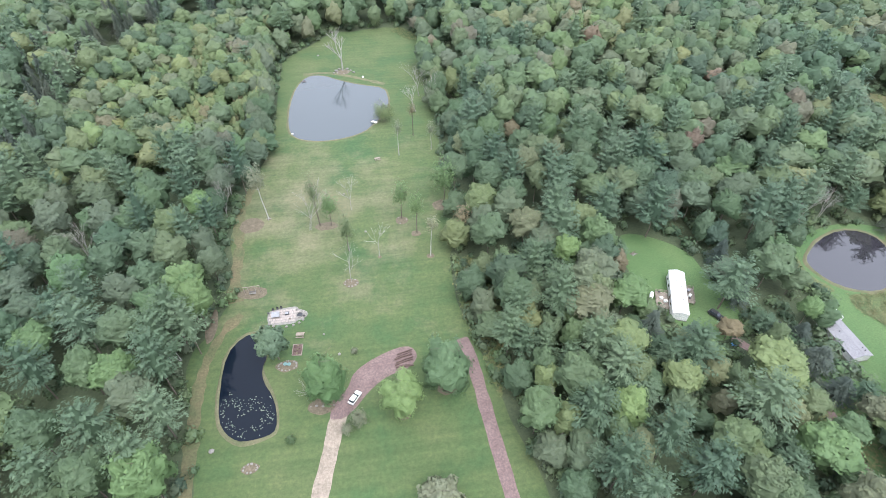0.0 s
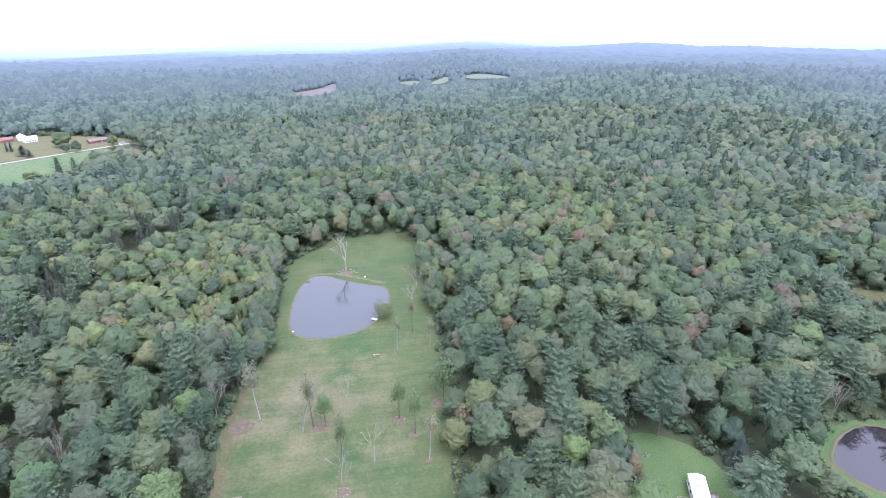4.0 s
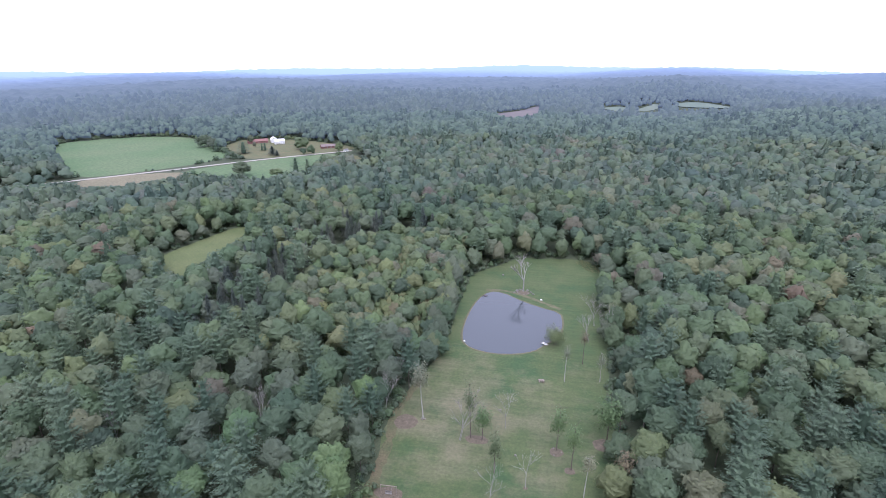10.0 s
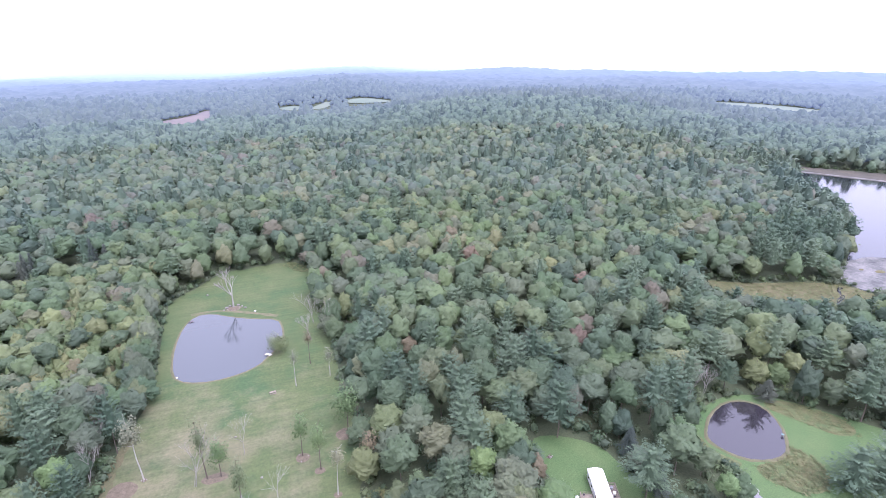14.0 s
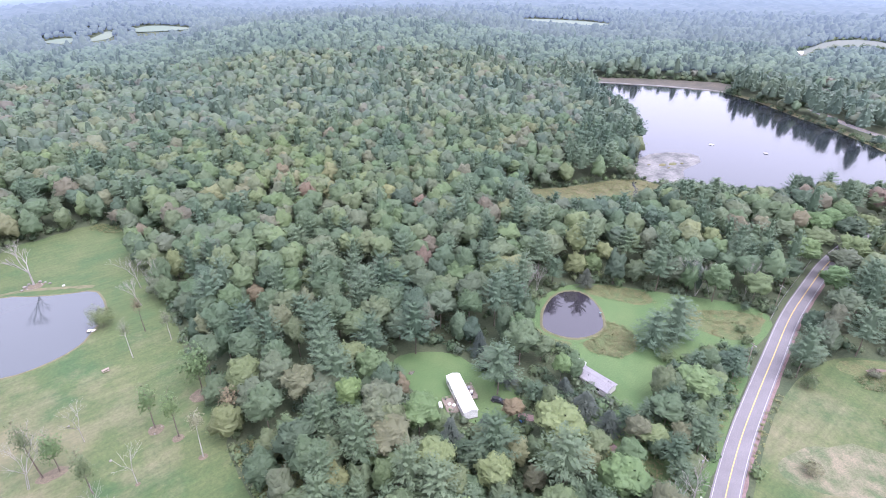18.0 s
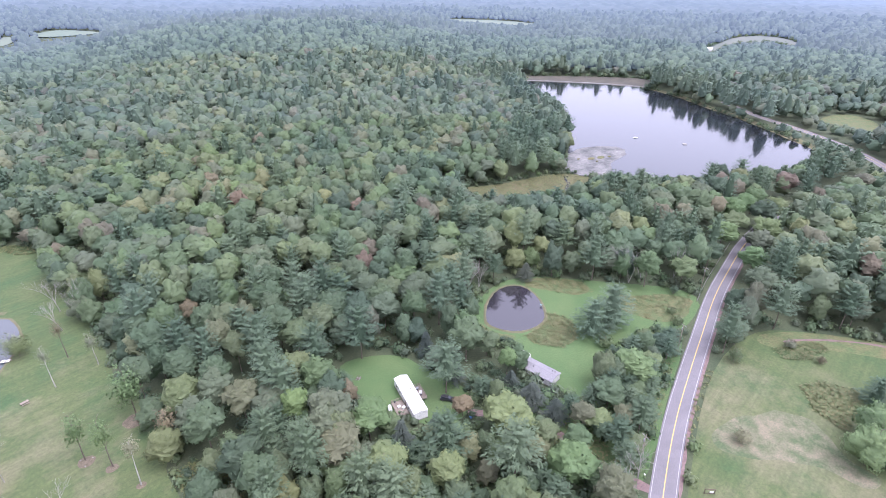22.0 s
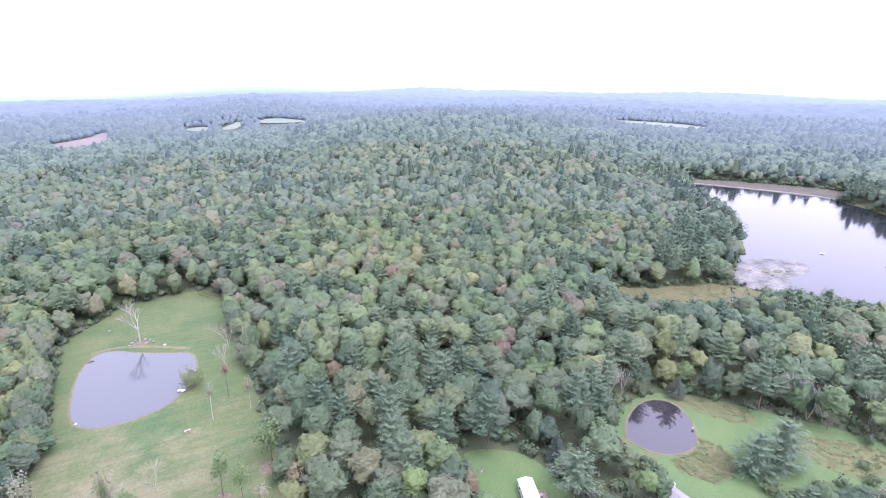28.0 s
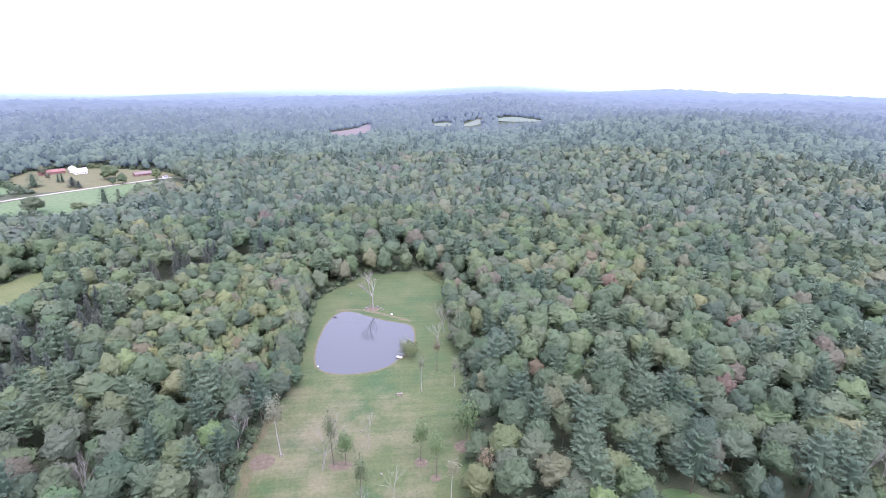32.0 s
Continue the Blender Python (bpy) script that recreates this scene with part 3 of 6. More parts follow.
def ring_faces(rings, sides):
    f = []
    for i in range(rings - 1):
        for k in range(sides):
            j = (k + 1) % sides
            f += [(i * sides + k, i * sides + j, (i + 1) * sides + j), (i * sides + k, (i + 1) * sides + j, (i + 1) * sides + k)]
    f += [((rings - 1) * sides + k, (rings - 1) * sides + (k + 1) % sides, rings * sides) for k in range(sides)]
    return np.array(f)


def stack(pieces):
    vs, fs, ns, o = [], [], [], 0
    for v, f, nn in pieces:
        vs.append(v)
        fs.append(f + o)
        ns.append(nn)
        o += len(v)
    return np.vstack(vs), np.vstack(fs), np.vstack(ns)


def broad_crown(seed, level, tall=1.75, low=0.72, mass=0.95, form=None, leafy=None, even=1.0):
    """A broadleaf crown one unit wide: boughs that carry round puffs of leaves, as a closed lumpy mass under small leaf sprays."""
    r = np.random.default_rng(seed)
    boughs, puffs, count, size, core = {0: (15, 95, 950, 0.0280, (12, 24)), 1: (11, 44, 150, 0.049, (8, 13)), 2: (7, 18, 18, 0.088, (5, 8)), 3: (5, 8, 0, 0, (3, 6))}[level]
    core = form or core
    low = low if level < 2 else min(low, 0.5) if level == 2 else min(low, 0.1)
    count, size = leafy or (count, size)
    mid, rz = low + (tall - low) * 0.40, (tall - low) * 0.60
    tips, tufts = fib(boughs, r, 1.5, 0.16), fib(puffs, r, 1.6, 0.07)
    reach, swell = 1 + (r.uniform(0.8, 1.12, boughs) - 1) * even, r.uniform(0.55, 1.25, puffs)
    wide, narrow = math.sqrt(3.0 / boughs), math.sqrt(3.2 / puffs)

    def shell(d):
        """How far the crown reaches in each direction, and the way its puff faces there."""
        off = np.arccos(np.clip(d @ tips.T, -1, 1)) / wide
        val = reach[None] * (1.06 - 0.36 * off ** 2)
        best = val.argmax(1)
        big = np.clip(val.max(1), 0.62, 1.2)
        near = np.arccos(np.clip(d @ tufts.T, -1, 1)) / narrow
        bump = swell[None] * (1 - near ** 2)
        puff = bump.argmax(1)
        far = big * (0.93 + 0.13 * np.clip(bump.max(1), -0.6, 1.3))
        face = d + (d - tips[best]) * 0.9 + (d - tufts[puff]) * ((0.62, 0.55, 0.42, 0.3)[level] / narrow) + np.array([0, 0, 0.3])
        return far, face / np.linalg.norm(face, axis=1)[:, None]

    grow = np.array([0.5, 0.5, rz])
    vs = []
    for i in range(core[0]):
        el = -0.6 + 2.0 * i / core[0]
        a = np.arange(core[1]) * math.tau / core[1] + r.uniform(0, 1)
        vs.append(np.stack([np.cos(a) * math.cos(el), np.sin(a) * math.cos(el), np.full(core[1], math.sin(el))], 1))
    d = np.vstack(vs + [np.array([[0, 0, 1.0]])])
    far, face = shell(d)
    pieces = [(d * far[:, None] * grow * mass + np.array([0, 0, mid]), ring_faces(*core), face)]
    if count:
        d = fib(count, r, 1.62)
        far, face = shell(d)
        depth = r.uniform(0.95, 1.04, count) if mass > 0.5 else r.uniform(0.45, 1.08, count)
        pieces.append(cards(d * (far * depth)[:, None] * grow + np.array([0, 0, mid]), face, size, r, None, (0.42, 0.32, 0.22, 0.2)[level]))
    return stack(pieces)


def scrub_crown(seed, level):
    return broad_crown(seed, level, 1.9, 0.25, 0.9, (7, 10) if level == 1 else None, (80, 0.066) if level == 1 else None, 1.3)


def pine_crown(seed, level, slim=False, low=None):
    """A conifer crown one unit wide: whorls of boughs, each a plume of needle tufts."""
    r = np.random.default_rng(seed + 50)
    tall = 2.2 if slim else 2.0
    tiers, per, tufts, size = {0: (7, 9, 40, 0.0245), 1: (6, 8, 10, 0.048), 2: (4, 6, 3, 0.100), 3: (0, 0, 0, 0)}[level]
    tiers += 3 if slim and tiers else 0
    shape = (lambda u: 0.47 * (1 - u) ** 0.85 + 0.02) if slim else (lambda u: 0.48 * (1 - max(0.0, u - 0.12) ** 1.5) ** 0.85 * (0.8 + 0.2 * min(1, u / 0.2)) + 0.01)
    z0 = low or (0.35 if slim else 0.82)
    sides = (9, 7, 6, 6)[level]
    rings = (6, 4, 3, 3)[level]
    vs, ns = [], []
    for i in range(rings + 1):
        u = 0.97 * i / rings
        rad = shape(u) * (0.34, 0.42, 0.6, 1.0)[level] * (1 + r.normal(0, 0.12, sides))
        a = np.arange(sides) * math.tau / sides + r.uniform(0, 1)
        vs.append(np.stack([np.cos(a) * rad, np.sin(a) * rad, np.full(sides, z0 + (tall - z0) * u)], 1))
        ns.append(np.stack([np.cos(a), np.sin(a), np.full(sides, 0.12 if level < 3 else 0.6)], 1))
    v, nn = np.vstack(vs + [np.array([[0, 0, tall]])]), np.vstack(ns + [np.array([[0, 0, 1.0]])])
    pieces = [(v, ring_faces(rings + 1, sides), nn / np.linalg.norm(nn, axis=1)[:, None])]
    pts, nrm, way = [], [], []
    for t in range(tiers):
        u = (t + 0.35) / tiers
        z = z0 + (tall - z0) * u
        n = max(3, int(per * (1.15 - 0.55 * u)))
        turn = r.uniform(0, 6)
        for b in range(n):
            a = turn + b * math.tau / n + r.normal(0, 0.18)
            length = shape(u) * r.uniform(0.76, 1.2)
            rise = (-0.10 if slim else 0.06 + 0.06 * u) + r.normal(0, 0.025)
            for q in range(tufts):
                w = 0.3 + 0.75 * q / (tufts - 1) if tufts > 1 else 0.85
                half = 0.055 * (0.35 + w)
                k = r.uniform(-1.3, 1.3)
                side = k * half
                pts.append((math.cos(a) * length * w - math.sin(a) * side, math.sin(a) * length * w + math.cos(a) * side, z + rise * w * w * 1.6 - abs(k) * 0.018 + r.normal(0, 0.012)))
                nrm.append((math.cos(a) * 0.45 * w - math.sin(a) * k * 0.7, math.sin(a) * 0.45 * w + math.cos(a) * k * 0.7, 1.0))
                fan = a + k * 0.55 + r.normal(0, 0.2)
                way.append((math.cos(fan), math.sin(fan), 0.25))
    if pts:
        nrm = np.array(nrm)
        nrm /= np.linalg.norm(nrm, axis=1)[:, None]
        pieces.append(cards(np.array(pts), nrm, size, r, np.array(way), 0.2))
    return stack(pieces)


def edge_crown(seed, level):
    return broad_crown(seed, level, 1.7, 0.22)


LEAF["edge"] = LEAF["oak"]
CROWN = {"oak": broad_crown, "edge": edge_crown, "scrub": scrub_crown, "pine": pine_crown, "spruce": lambda s, lv: pine_crown(s, lv, True), "fir": lambda s, lv: pine_crown(s + 7, lv, False, 0.12)}
LEAF["fir"] = LEAF["pine"]


TALL = {"fir": 2.0, "oak": 1.75, "edge": 1.7, "scrub": 1.9, "pine": 2.0, "spruce": 2.2}


def mesh_of(name, v, f, material, tint=None, normals=None):
    me = bpy.data.meshes.new(name)
    me.vertices.add(len(v))
    me.vertices.foreach_set("co", np.ascontiguousarray(v, np.float32).ravel())
    me.loops.add(f.size)
    me.loops.foreach_set("vertex_index", np.ascontiguousarray(f, np.int32).ravel())
    me.polygons.add(len(f))
    me.polygons.foreach_set("loop_start", np.arange(0, f.size, f.shape[1], dtype=np.int32))
    if tint is not None:
        me.attributes.new("tint", "FLOAT", "POINT").data.foreach_set("value", np.ascontiguousarray(tint, np.float32))
    if normals is not None:
        me.attributes.new("custom_normal", "FLOAT_VECTOR", "POINT").data.foreach_set("vector", np.ascontiguousarray(normals, np.float32).ravel())
    me.update(calc_edges=True)
    me.materials.append(material)
    return me


def trunk_mesh(name, material, width, lean=0.0, limbs=4, seed=0, top=0.86, base=0.0):
    r = random.Random(seed)
    bm = bmesh.new()
    a = Vector((0, 0, base))
    rad = width
    for k in range(4):
        b = Vector((lean * (k + 1) / 4 + r.uniform(-0.01, 0.01), r.uniform(-0.01, 0.01), top * (k + 1) / 4))
        tube(bm, a, b, rad, rad * 0.72, 6)
        if k:
            for _ in range(limbs // 3 + 1):
                t = r.uniform(0, math.tau)
                tube(bm, b, b + Vector((math.cos(t) * 0.24, math.sin(t) * 0.24, 0.14)), rad * 0.4, rad * 0.1, 4)
        a, rad = b, rad * 0.72
    me = bpy.data.meshes.new(name)
    bm.to_mesh(me)
    bm.free()
    me.materials.append(material)
    return me


KINDS = {"oak": ("oak_tree", "tall broadleaf forest tree with a rounded green crown"),
         "pine": ("pine_tree", "white pine with layered blue-green boughs"),
         "edge": ("edge_tree", "full-skirted broadleaf tree at the wood's edge"),
         "spruce": ("hemlock_tree", "slim dark hemlock among the woods"),
         "fir": ("yard_pine", "broad pine with boughs down to the grass"),
         "scrub": ("young_tree", "small yellow-green young tree at the wood's edge")}
PROTO = {}
for kd in KINDS:
    PROTO[kd] = []
    for s in range(5):
        v, f, nn = CROWN[kd](s * 11 + 3, 0)
        PROTO[kd].append((mesh_of("crown", v, f, LEAF[kd][0], None, nn), trunk_mesh("trunk", M_BARK, 0.019, 0.0, 1, s, TALL[kd] * 0.86)))


def plant(kd, x, y, h, w, turn, pick=0, crown_material=None, name=None, label=None, group=None, category="tree"):
    """One tree: an empty at the foot, a trunk and a crown."""
    crown, trunk = PROTO[kd][pick % 5]
    nm, lb = KINDS[kd]
    root = thing(name or nm, label or lb, category, x, y, 0, 0, group or (nm + "s of the near woods"))
    root.matrix_basis = pose(x, y, -0.1, 0, 0, turn) @ Matrix.Diagonal((w, w, h / TALL[kd], 1))
    for pn, me in (("trunk", trunk), ("crown", crown)):
        if pn == "crown" and crown_material is not None:
            me = me.copy()
            me.materials[0] = crown_material
        o = new(pn, me)
        o.parent = root
    return root


PALETTE = {"e": ("edge", None), "p": ("pine", None), "o": ("oak", None), "b": ("oak", "bright"), "y": ("oak", "olive"), "r": ("oak", "russet"), "f": ("oak", "fresh"), "s": ("spruce", None), "w": ("fir", None)}
TINTS = {"bright": M_BRIGHT, "olive": M_OLIVE, "russet": M_RUSSET, "fresh": M_FRESH, "pine": LEAF["pine"][0]}
TINT_LABEL = {"bright": "broadleaf tree with a bright yellow-green crown", "olive": "broadleaf tree with an olive crown turning yellow",
              "russet": "broadleaf tree with a russet autumn crown", "pine": "broad conical pine with boughs down to the grass", "fresh": "full broadleaf tree with a fresh green crown"}
# x, y, height, width, kind
EAST_STAND = [(88.2, 122.1, 22, 15, "p"), (56.2, 126.9, 22, 12.5, "p"), (72.8, 125.9, 22, 12, "p"), (46.0, 89.6, 22, 11.5, "p"), (30.4, 82.3, 20, 10, "p"),
              (50.6, 74.7, 22, 10.5, "p"), (96.0, 88.5, 21, 14, "p"), (44.9, 43.7, 22, 12, "p"), (62.6, 39.8, 22, 12, "p"), (81.8, 50.3, 23, 14, "p"),
              (73.6, 66.1, 21, 12, "p"), (34.5, 103.2, 18, 11.5, "o"), (42.5, 104.3, 21, 10, "p"), (90.1, 164.7, 22, 11.5, "p"), (130.9, 119.1, 22, 13, "p"),
              (142.6, 122.8, 22, 12, "p"), (161.5, 130.2, 22, 12.5, "p"), (33.9, 137.3, 18, 12, "o"), (33.2, 120.3, 18, 12, "o")]
SOUTH_STAND = [(43.4, 67.0, 18, 13, "o"), (31.5, 59.3, 17, 10.5, "o"), (52.1, 57.0, 17, 10.3, "b"), (36.6, 68.7, 14, 7.5, "y"), (67.2, 89.9, 15, 11, "y"),
               (64.9, 106.3, 17, 10.0, "o"), (54.9, 110.8, 16, 10, "b"), (28.5, 156.4, 17, 10.5, "o"), (69.9, 105.7, 12, 6.8, "r"), (55.8, 181.7, 14, 8.6, "r"),
               (62.9, 58.6, 18, 10.5, "o"), (90.2, 44.5, 18, 9.9, "o"), (92.8, 37.5, 14, 10, "y"), (75.5, 36.6, 22, 9.1, "p"), (86.8, 62.8, 17, 10, "o"), (101.5, 54.2, 17, 9.2, "o")]
WEST_STAND = [(-57.9, 92.0, 22, 13, "p"), (-61.6, 77.4, 18, 13, "o"), (-55.3, 60.1, 22, 12, "p"), (-54.0, 106.5, 18, 13, "f"), (-58.1, 148.9, 17, 10, "b"),
              (-79.4, 132.0, 18, 13, "o"), (-79.0, 99.9, 22, 12.6, "p"), (-85.6, 86.8, 22, 12.0, "p"), (-74.2, 86.3, 18, 11.2, "o"), (-95.4, 107.7, 18, 12.4, "o"),
              (-61.9, 125.6, 18, 12.3, "o"), (-50.4, 121.2, 16, 9, "o"), (-67.1, 68.7, 22, 12.2, "p"), (-80.2, 70.6, 18, 11.7, "o"), (-91.7, 157.6, 18, 12.0, "o"),
              (-102.2, 147.4, 18, 12.4, "o"), (-53.5, 162.2, 17, 10.7, "o"), (-74.0, 158.1, 18, 12.3, "o"), (-71.5, 111.2, 18, 11.2, "o")]
ROAD_STAND = [(159.3, 69.4, 21, 16.5, "w"), (153.0, 66.0, 17, 11, "w"), (163.5, 73.5, 16, 10, "w"), (105.0, 107.0, 11, 8, "s"), (81.6, 79.6, 9, 7, "s"), (101.5, 90.0, 11, 8, "s"), (108.0, 70.5, 10, 7.5, "s"), (46.9, 95.2, 20, 11, "p"), (67.6, 80.9, 17, 11.6, "o"), (103.1, 55.5, 14, 9, "s"), (110.4, 62.0, 11, 8.2, "s"),
              (115.6, 46.0, 20, 12.6, "p"), (106.3, 36.5, 20, 10.0, "p"), (178.2, 31.4, 21, 11.2, "p"), (184.9, -11.7, 10, 10.5, "w"),
              (206.2, 22.5, 21, 13.2, "p"), (219.1, 33.2, 18, 13.8, "o"), (211.8, 60.5, 15, 11.8, "y"), (201.2, 71.5, 18, 12.4, "o"), (190.9, 90.7, 22, 14.1, "p"),
              (160.1, 121.0, 14, 10.2, "p"), (111.4, 78.2, 15, 6.5, "b"), (90.9, 37.0, 22, 11.6, "p")]
FARM_TREES = [(-447.6, 629.6, 16, 18, "o"), (-428, 618, 15, 13, "o"), (-414, 604, 13, 12, "p"), (-306.5, 484.3, 16, 16, "o"), (0.8, 334.0, 16, 10, "p"), (8.0, 330.0, 15, 9, "o"), (-7.0, 328.0, 16, 9, "w"), (1.0, 345.0, 20, 11, "p"), (-372.6, 597.2, 14, 14.3, "p"), (-365.6, 564.4, 9, 9.1, "p"), (-360.6, 620.1, 9, 4.9, "p"), (-356.4, 620.2, 10, 5.3, "p"), (-333.1, 595.6, 11, 11.1, "s"), (-323.4, 588.5, 8, 6.8, "s"), (-314.5, 637.0, 16, 16.8, "o"), (-288.5, 607.6, 12, 9.1, "o"), (-297.6, 605.7, 9, 6.9, "o"), (-402.1, 665.0, 11, 7.9, "o"), (-379.6, 635.1, 9, 4.0, "o"), (-263.8, 636.6, 11, 9.3, "o"), (-253.4, 495.7, 18, 12, "p"), (-246.8, 508.1, 15, 10, "p"), (-227.0, 512.8, 17, 14, "o"), (-216.0, 507.0, 16, 13, "o"), (-265.7, 477.6, 11, 11, "y"), (-193.1, 505.4, 9, 11.1, "o"), (-172.3, 502.4, 10, 7.3, "p")]
# the trees round the two homes, in place of whatever else would stand there
HOME_STAND = [(156.0, 71.0, 15.5, 16, "w"), (166.0, 68.7, 18.5, 18, "w"), (140.5, 48.1, 13, 15.5, "f"), (160.7, 44.6, 10, 9.5, "p"), (124.5, 48.0, 12, 12, "o"), (122.7, 36.6, 13, 10, "p"), (113.6, 45.9, 9, 9, "y"),
              (112.2, 38.3, 12, 9.6, "p"), (108.6, 34.0, 9, 8, "p"), (110.0, 57.3, 9, 9.5, "s"), (110.0, 66.1, 10, 11, "s"), (105.4, 77.5, 7, 6.8, "s"), (112.9, 76.0, 7, 6.8, "s"), (115.6, 79.8, 13, 6.5, "b"),
              (95.3, 64.4, 14, 15.5, "y"), (92.2, 78.6, 8, 7.5, "r"), (96.1, 89.2, 20, 15.5, "p"), (83.5, 52.7, 21, 15.5, "p"), (75.1, 69.7, 19, 13.8, "p"), (92.2, 41.5, 15, 13.5, "f"), (69.6, 63.8, 14, 11, "y"),
              (66.3, 91.4, 15, 12, "f"), (69.6, 81.2, 14, 9.8, "s"), (60.5, 77.0, 14, 12.5, "y"), (83.5, 40.2, 12, 8.7, "p"), (103.0, 46.0, 11, 9.0, "o"), (99.5, 54.0, 9, 8.0, "o"), (73.0, 47.0, 15, 11, "o"), (98.5, 33.0, 10, 8.0, "o"), (132.0, 42.0, 9, 8.5, "o"), (151.0, 46.5, 8, 8.0, "y"), (171.1, 112.0, 9, 9, "s")]
HOME_DRIVE = [(106.6, 25.0), (105.0, 33.0), (105.0, 42.0), (106.4, 52.0), (105.4, 61.0), (101.0, 70.0), (94.5, 78.5)]
HOMES = [(56, 58), (58, 84), (64, 98), (74, 90), (78, 80), (93, 75), (104, 82), (108, 96), (118, 86), (121, 60), (128, 52), (146, 60), (178, 57), (184, 44), (108, 24), (76, 34)]
POND_PINES = [(257.0, 60.0, 16, 15, "f"), (259.0, 44.3, 16, 15, "o"), (238.0, 58.6, 13, 12, "o"), (241.0, 41.6, 15, 14, "f"), (272.0, 60.5, 17, 15, "o"), (275.0, 46.0, 16, 15, "o"), (-53.5, 71.0, 20, 11, "p"), (-52.5, 56.0, 22, 12, "f"), (-56.0, 113.0, 18, 12, "f"), (-66.5, 84.0, 19, 12, "f"), (-69.0, 98.0, 18, 12, "o"), (-65.0, 58.0, 20, 12, "o"), (-62.0, 105.5, 18, 11, "o"), (-74.0, 60.0, 20, 12, "p"), (-90.0, 97.0, 18, 12, "f"), (-88.0, 120.0, 19, 12, "f"), (289.2, 66.1, 17, 14, "f"), (295.2, 53.7, 17, 14, "o"), (-56.0, 83.5, 25, 11, "p"), (-51.8, 95.5, 22, 10, "p"), (-51.5, 104.5, 20, 10, "f"), (-55.5, 98.5, 24, 11, "p"), (297.5, 63.9, 17, 13, "f"), (301.5, 50.6, 18, 14, "o"), (313.5, 62.9, 17, 13, "o")]
SHORE_PINES = [(326.0, 91.0, 20, 12.2, "p"), (339.3, 90.2, 18, 12.2, "o"), (346.0, 80.3, 20, 13.5, "p"), (352.0, 70.3, 17, 12.5, "o"), (331.5, 66.5, 22, 12.2, "p"), (343.3, 44.1, 22, 12.2, "p"), (333.0, 78.0, 20, 12.0, "o")]
LOOSE = SHORE_PINES + POND_PINES + EAST_STAND + SOUTH_STAND + WEST_STAND + ROAD_STAND
LOOSE = [t for t in LOOSE if not inside(np.array([t[0]]), np.array([t[1]]), HOMES)[0] and not (150 < t[0] < 170 and 40 < t[1] < 80)
         and min(math.hypot(t[0] - h[0], t[1] - h[1]) for h in HOME_STAND) > 4]
FARM_TREES = [(x, y, h * 1.05, w * 1.3, "e" if c == "o" else "w" if c == "p" else c) if y > 400 else (x, y, h, w, c) for x, y, h, w, c in FARM_TREES]
STANDS = LOOSE + HOME_STAND + FARM_TREES
YARDS = [TRAILER_YARD, HOUSE_YARD, ROUND_POND, LAKE, MEADOW, PASTURE, STUBBLE, PASTURE_LOW, FARM_YARD, MARSH, BROWN_FIELD, LAKE_FIELD, FAR_STRIP, LAKE_CLEARING, *HILL_FIELDS]


def sight_height(x, y):
    """Tree height limit fitted to the camera's view: too low to hide yards, fields, shores and the road."""
    top = np.full(len(x), 99.0)
    for k in np.arange(1.20, 1.0, -0.02):
        near = (line_gap(x * k, y * k, ROAD) < 5.5) & ((x < 195) | ((x * k > 440) & (x > 300) & (y < 110)))
        near |= line_gap(x * k, y * k, FARM_ROAD) < 5
        for p in YARDS:
            near |= inside(x * k, y * k, smooth_loop(p, 1))
        top[near] = HOVER * (1 - 1 / k)
    return top


YOUNG = [(-41, 184), (-78, 190), (-100, 198), (-122, 215), (-124, 250), (-120, 300), (-104, 334), (-72, 338), (-46, 288)]
HEMLOCKS = [(-149, 179), (-167, 233), (-176, 299), (-152, 318), (-128, 348), (-72, 352), (-72, 338), (-104, 334), (-120, 300), (-124, 250), (-122, 215), (-123, 184)]


def scatter():
    """Places of all forest trees: x, y, distance."""
    xs, ys = [], []
    r = 38.0
    while r < 1650:
        gap = 8.7 + 0.5 * min(1, r / 500) + 4.0 * max(0, (r - 500) / 1100)
        a = np.arange(-62, 102, math.degrees(gap / r))
        a = np.radians(a + rng.uniform(0, 5))
        rr = r + rng.uniform(-0.42, 0.42, len(a)) * gap
        aa = a + rng.uniform(-0.42, 0.42, len(a)) * gap / r
        xs.append(rr * np.sin(aa))
        ys.append(rr * np.cos(aa))
        r += gap * 0.9
    qx, qy = rng.uniform(-126, -41, 1250), rng.uniform(182, 340, 1250)
    young = inside(qx, qy, YOUNG)
    xs.append(qx[young])
    ys.append(qy[young])
    x, y = np.concatenate(xs), np.concatenate(ys)
    ok = np.ones(len(x), bool)
    for p in OPEN:
        ok &= ~inside(x, y, smooth_loop(p, 1))
    ok &= line_gap(x, y, ROAD) > 7.0
    ok &= line_gap(x, y, FARM_ROAD) > 9
    ok &= line_gap(x, y, RED_LANE) > 5
    ok &= ~inside(x, y, HOMES)
    ok &= (line_gap(x, y, LANE) > 8) | (y > 95)
    for hx, hy, hh, hw, _ in STANDS:
        ok &= np.hypot(x - hx, y - hy) > hw * 0.62
    return x[ok], y[ok]


TX, TY = scatter()
# the near ring of trees to be things of their own
TR = np.hypot(TX, TY)


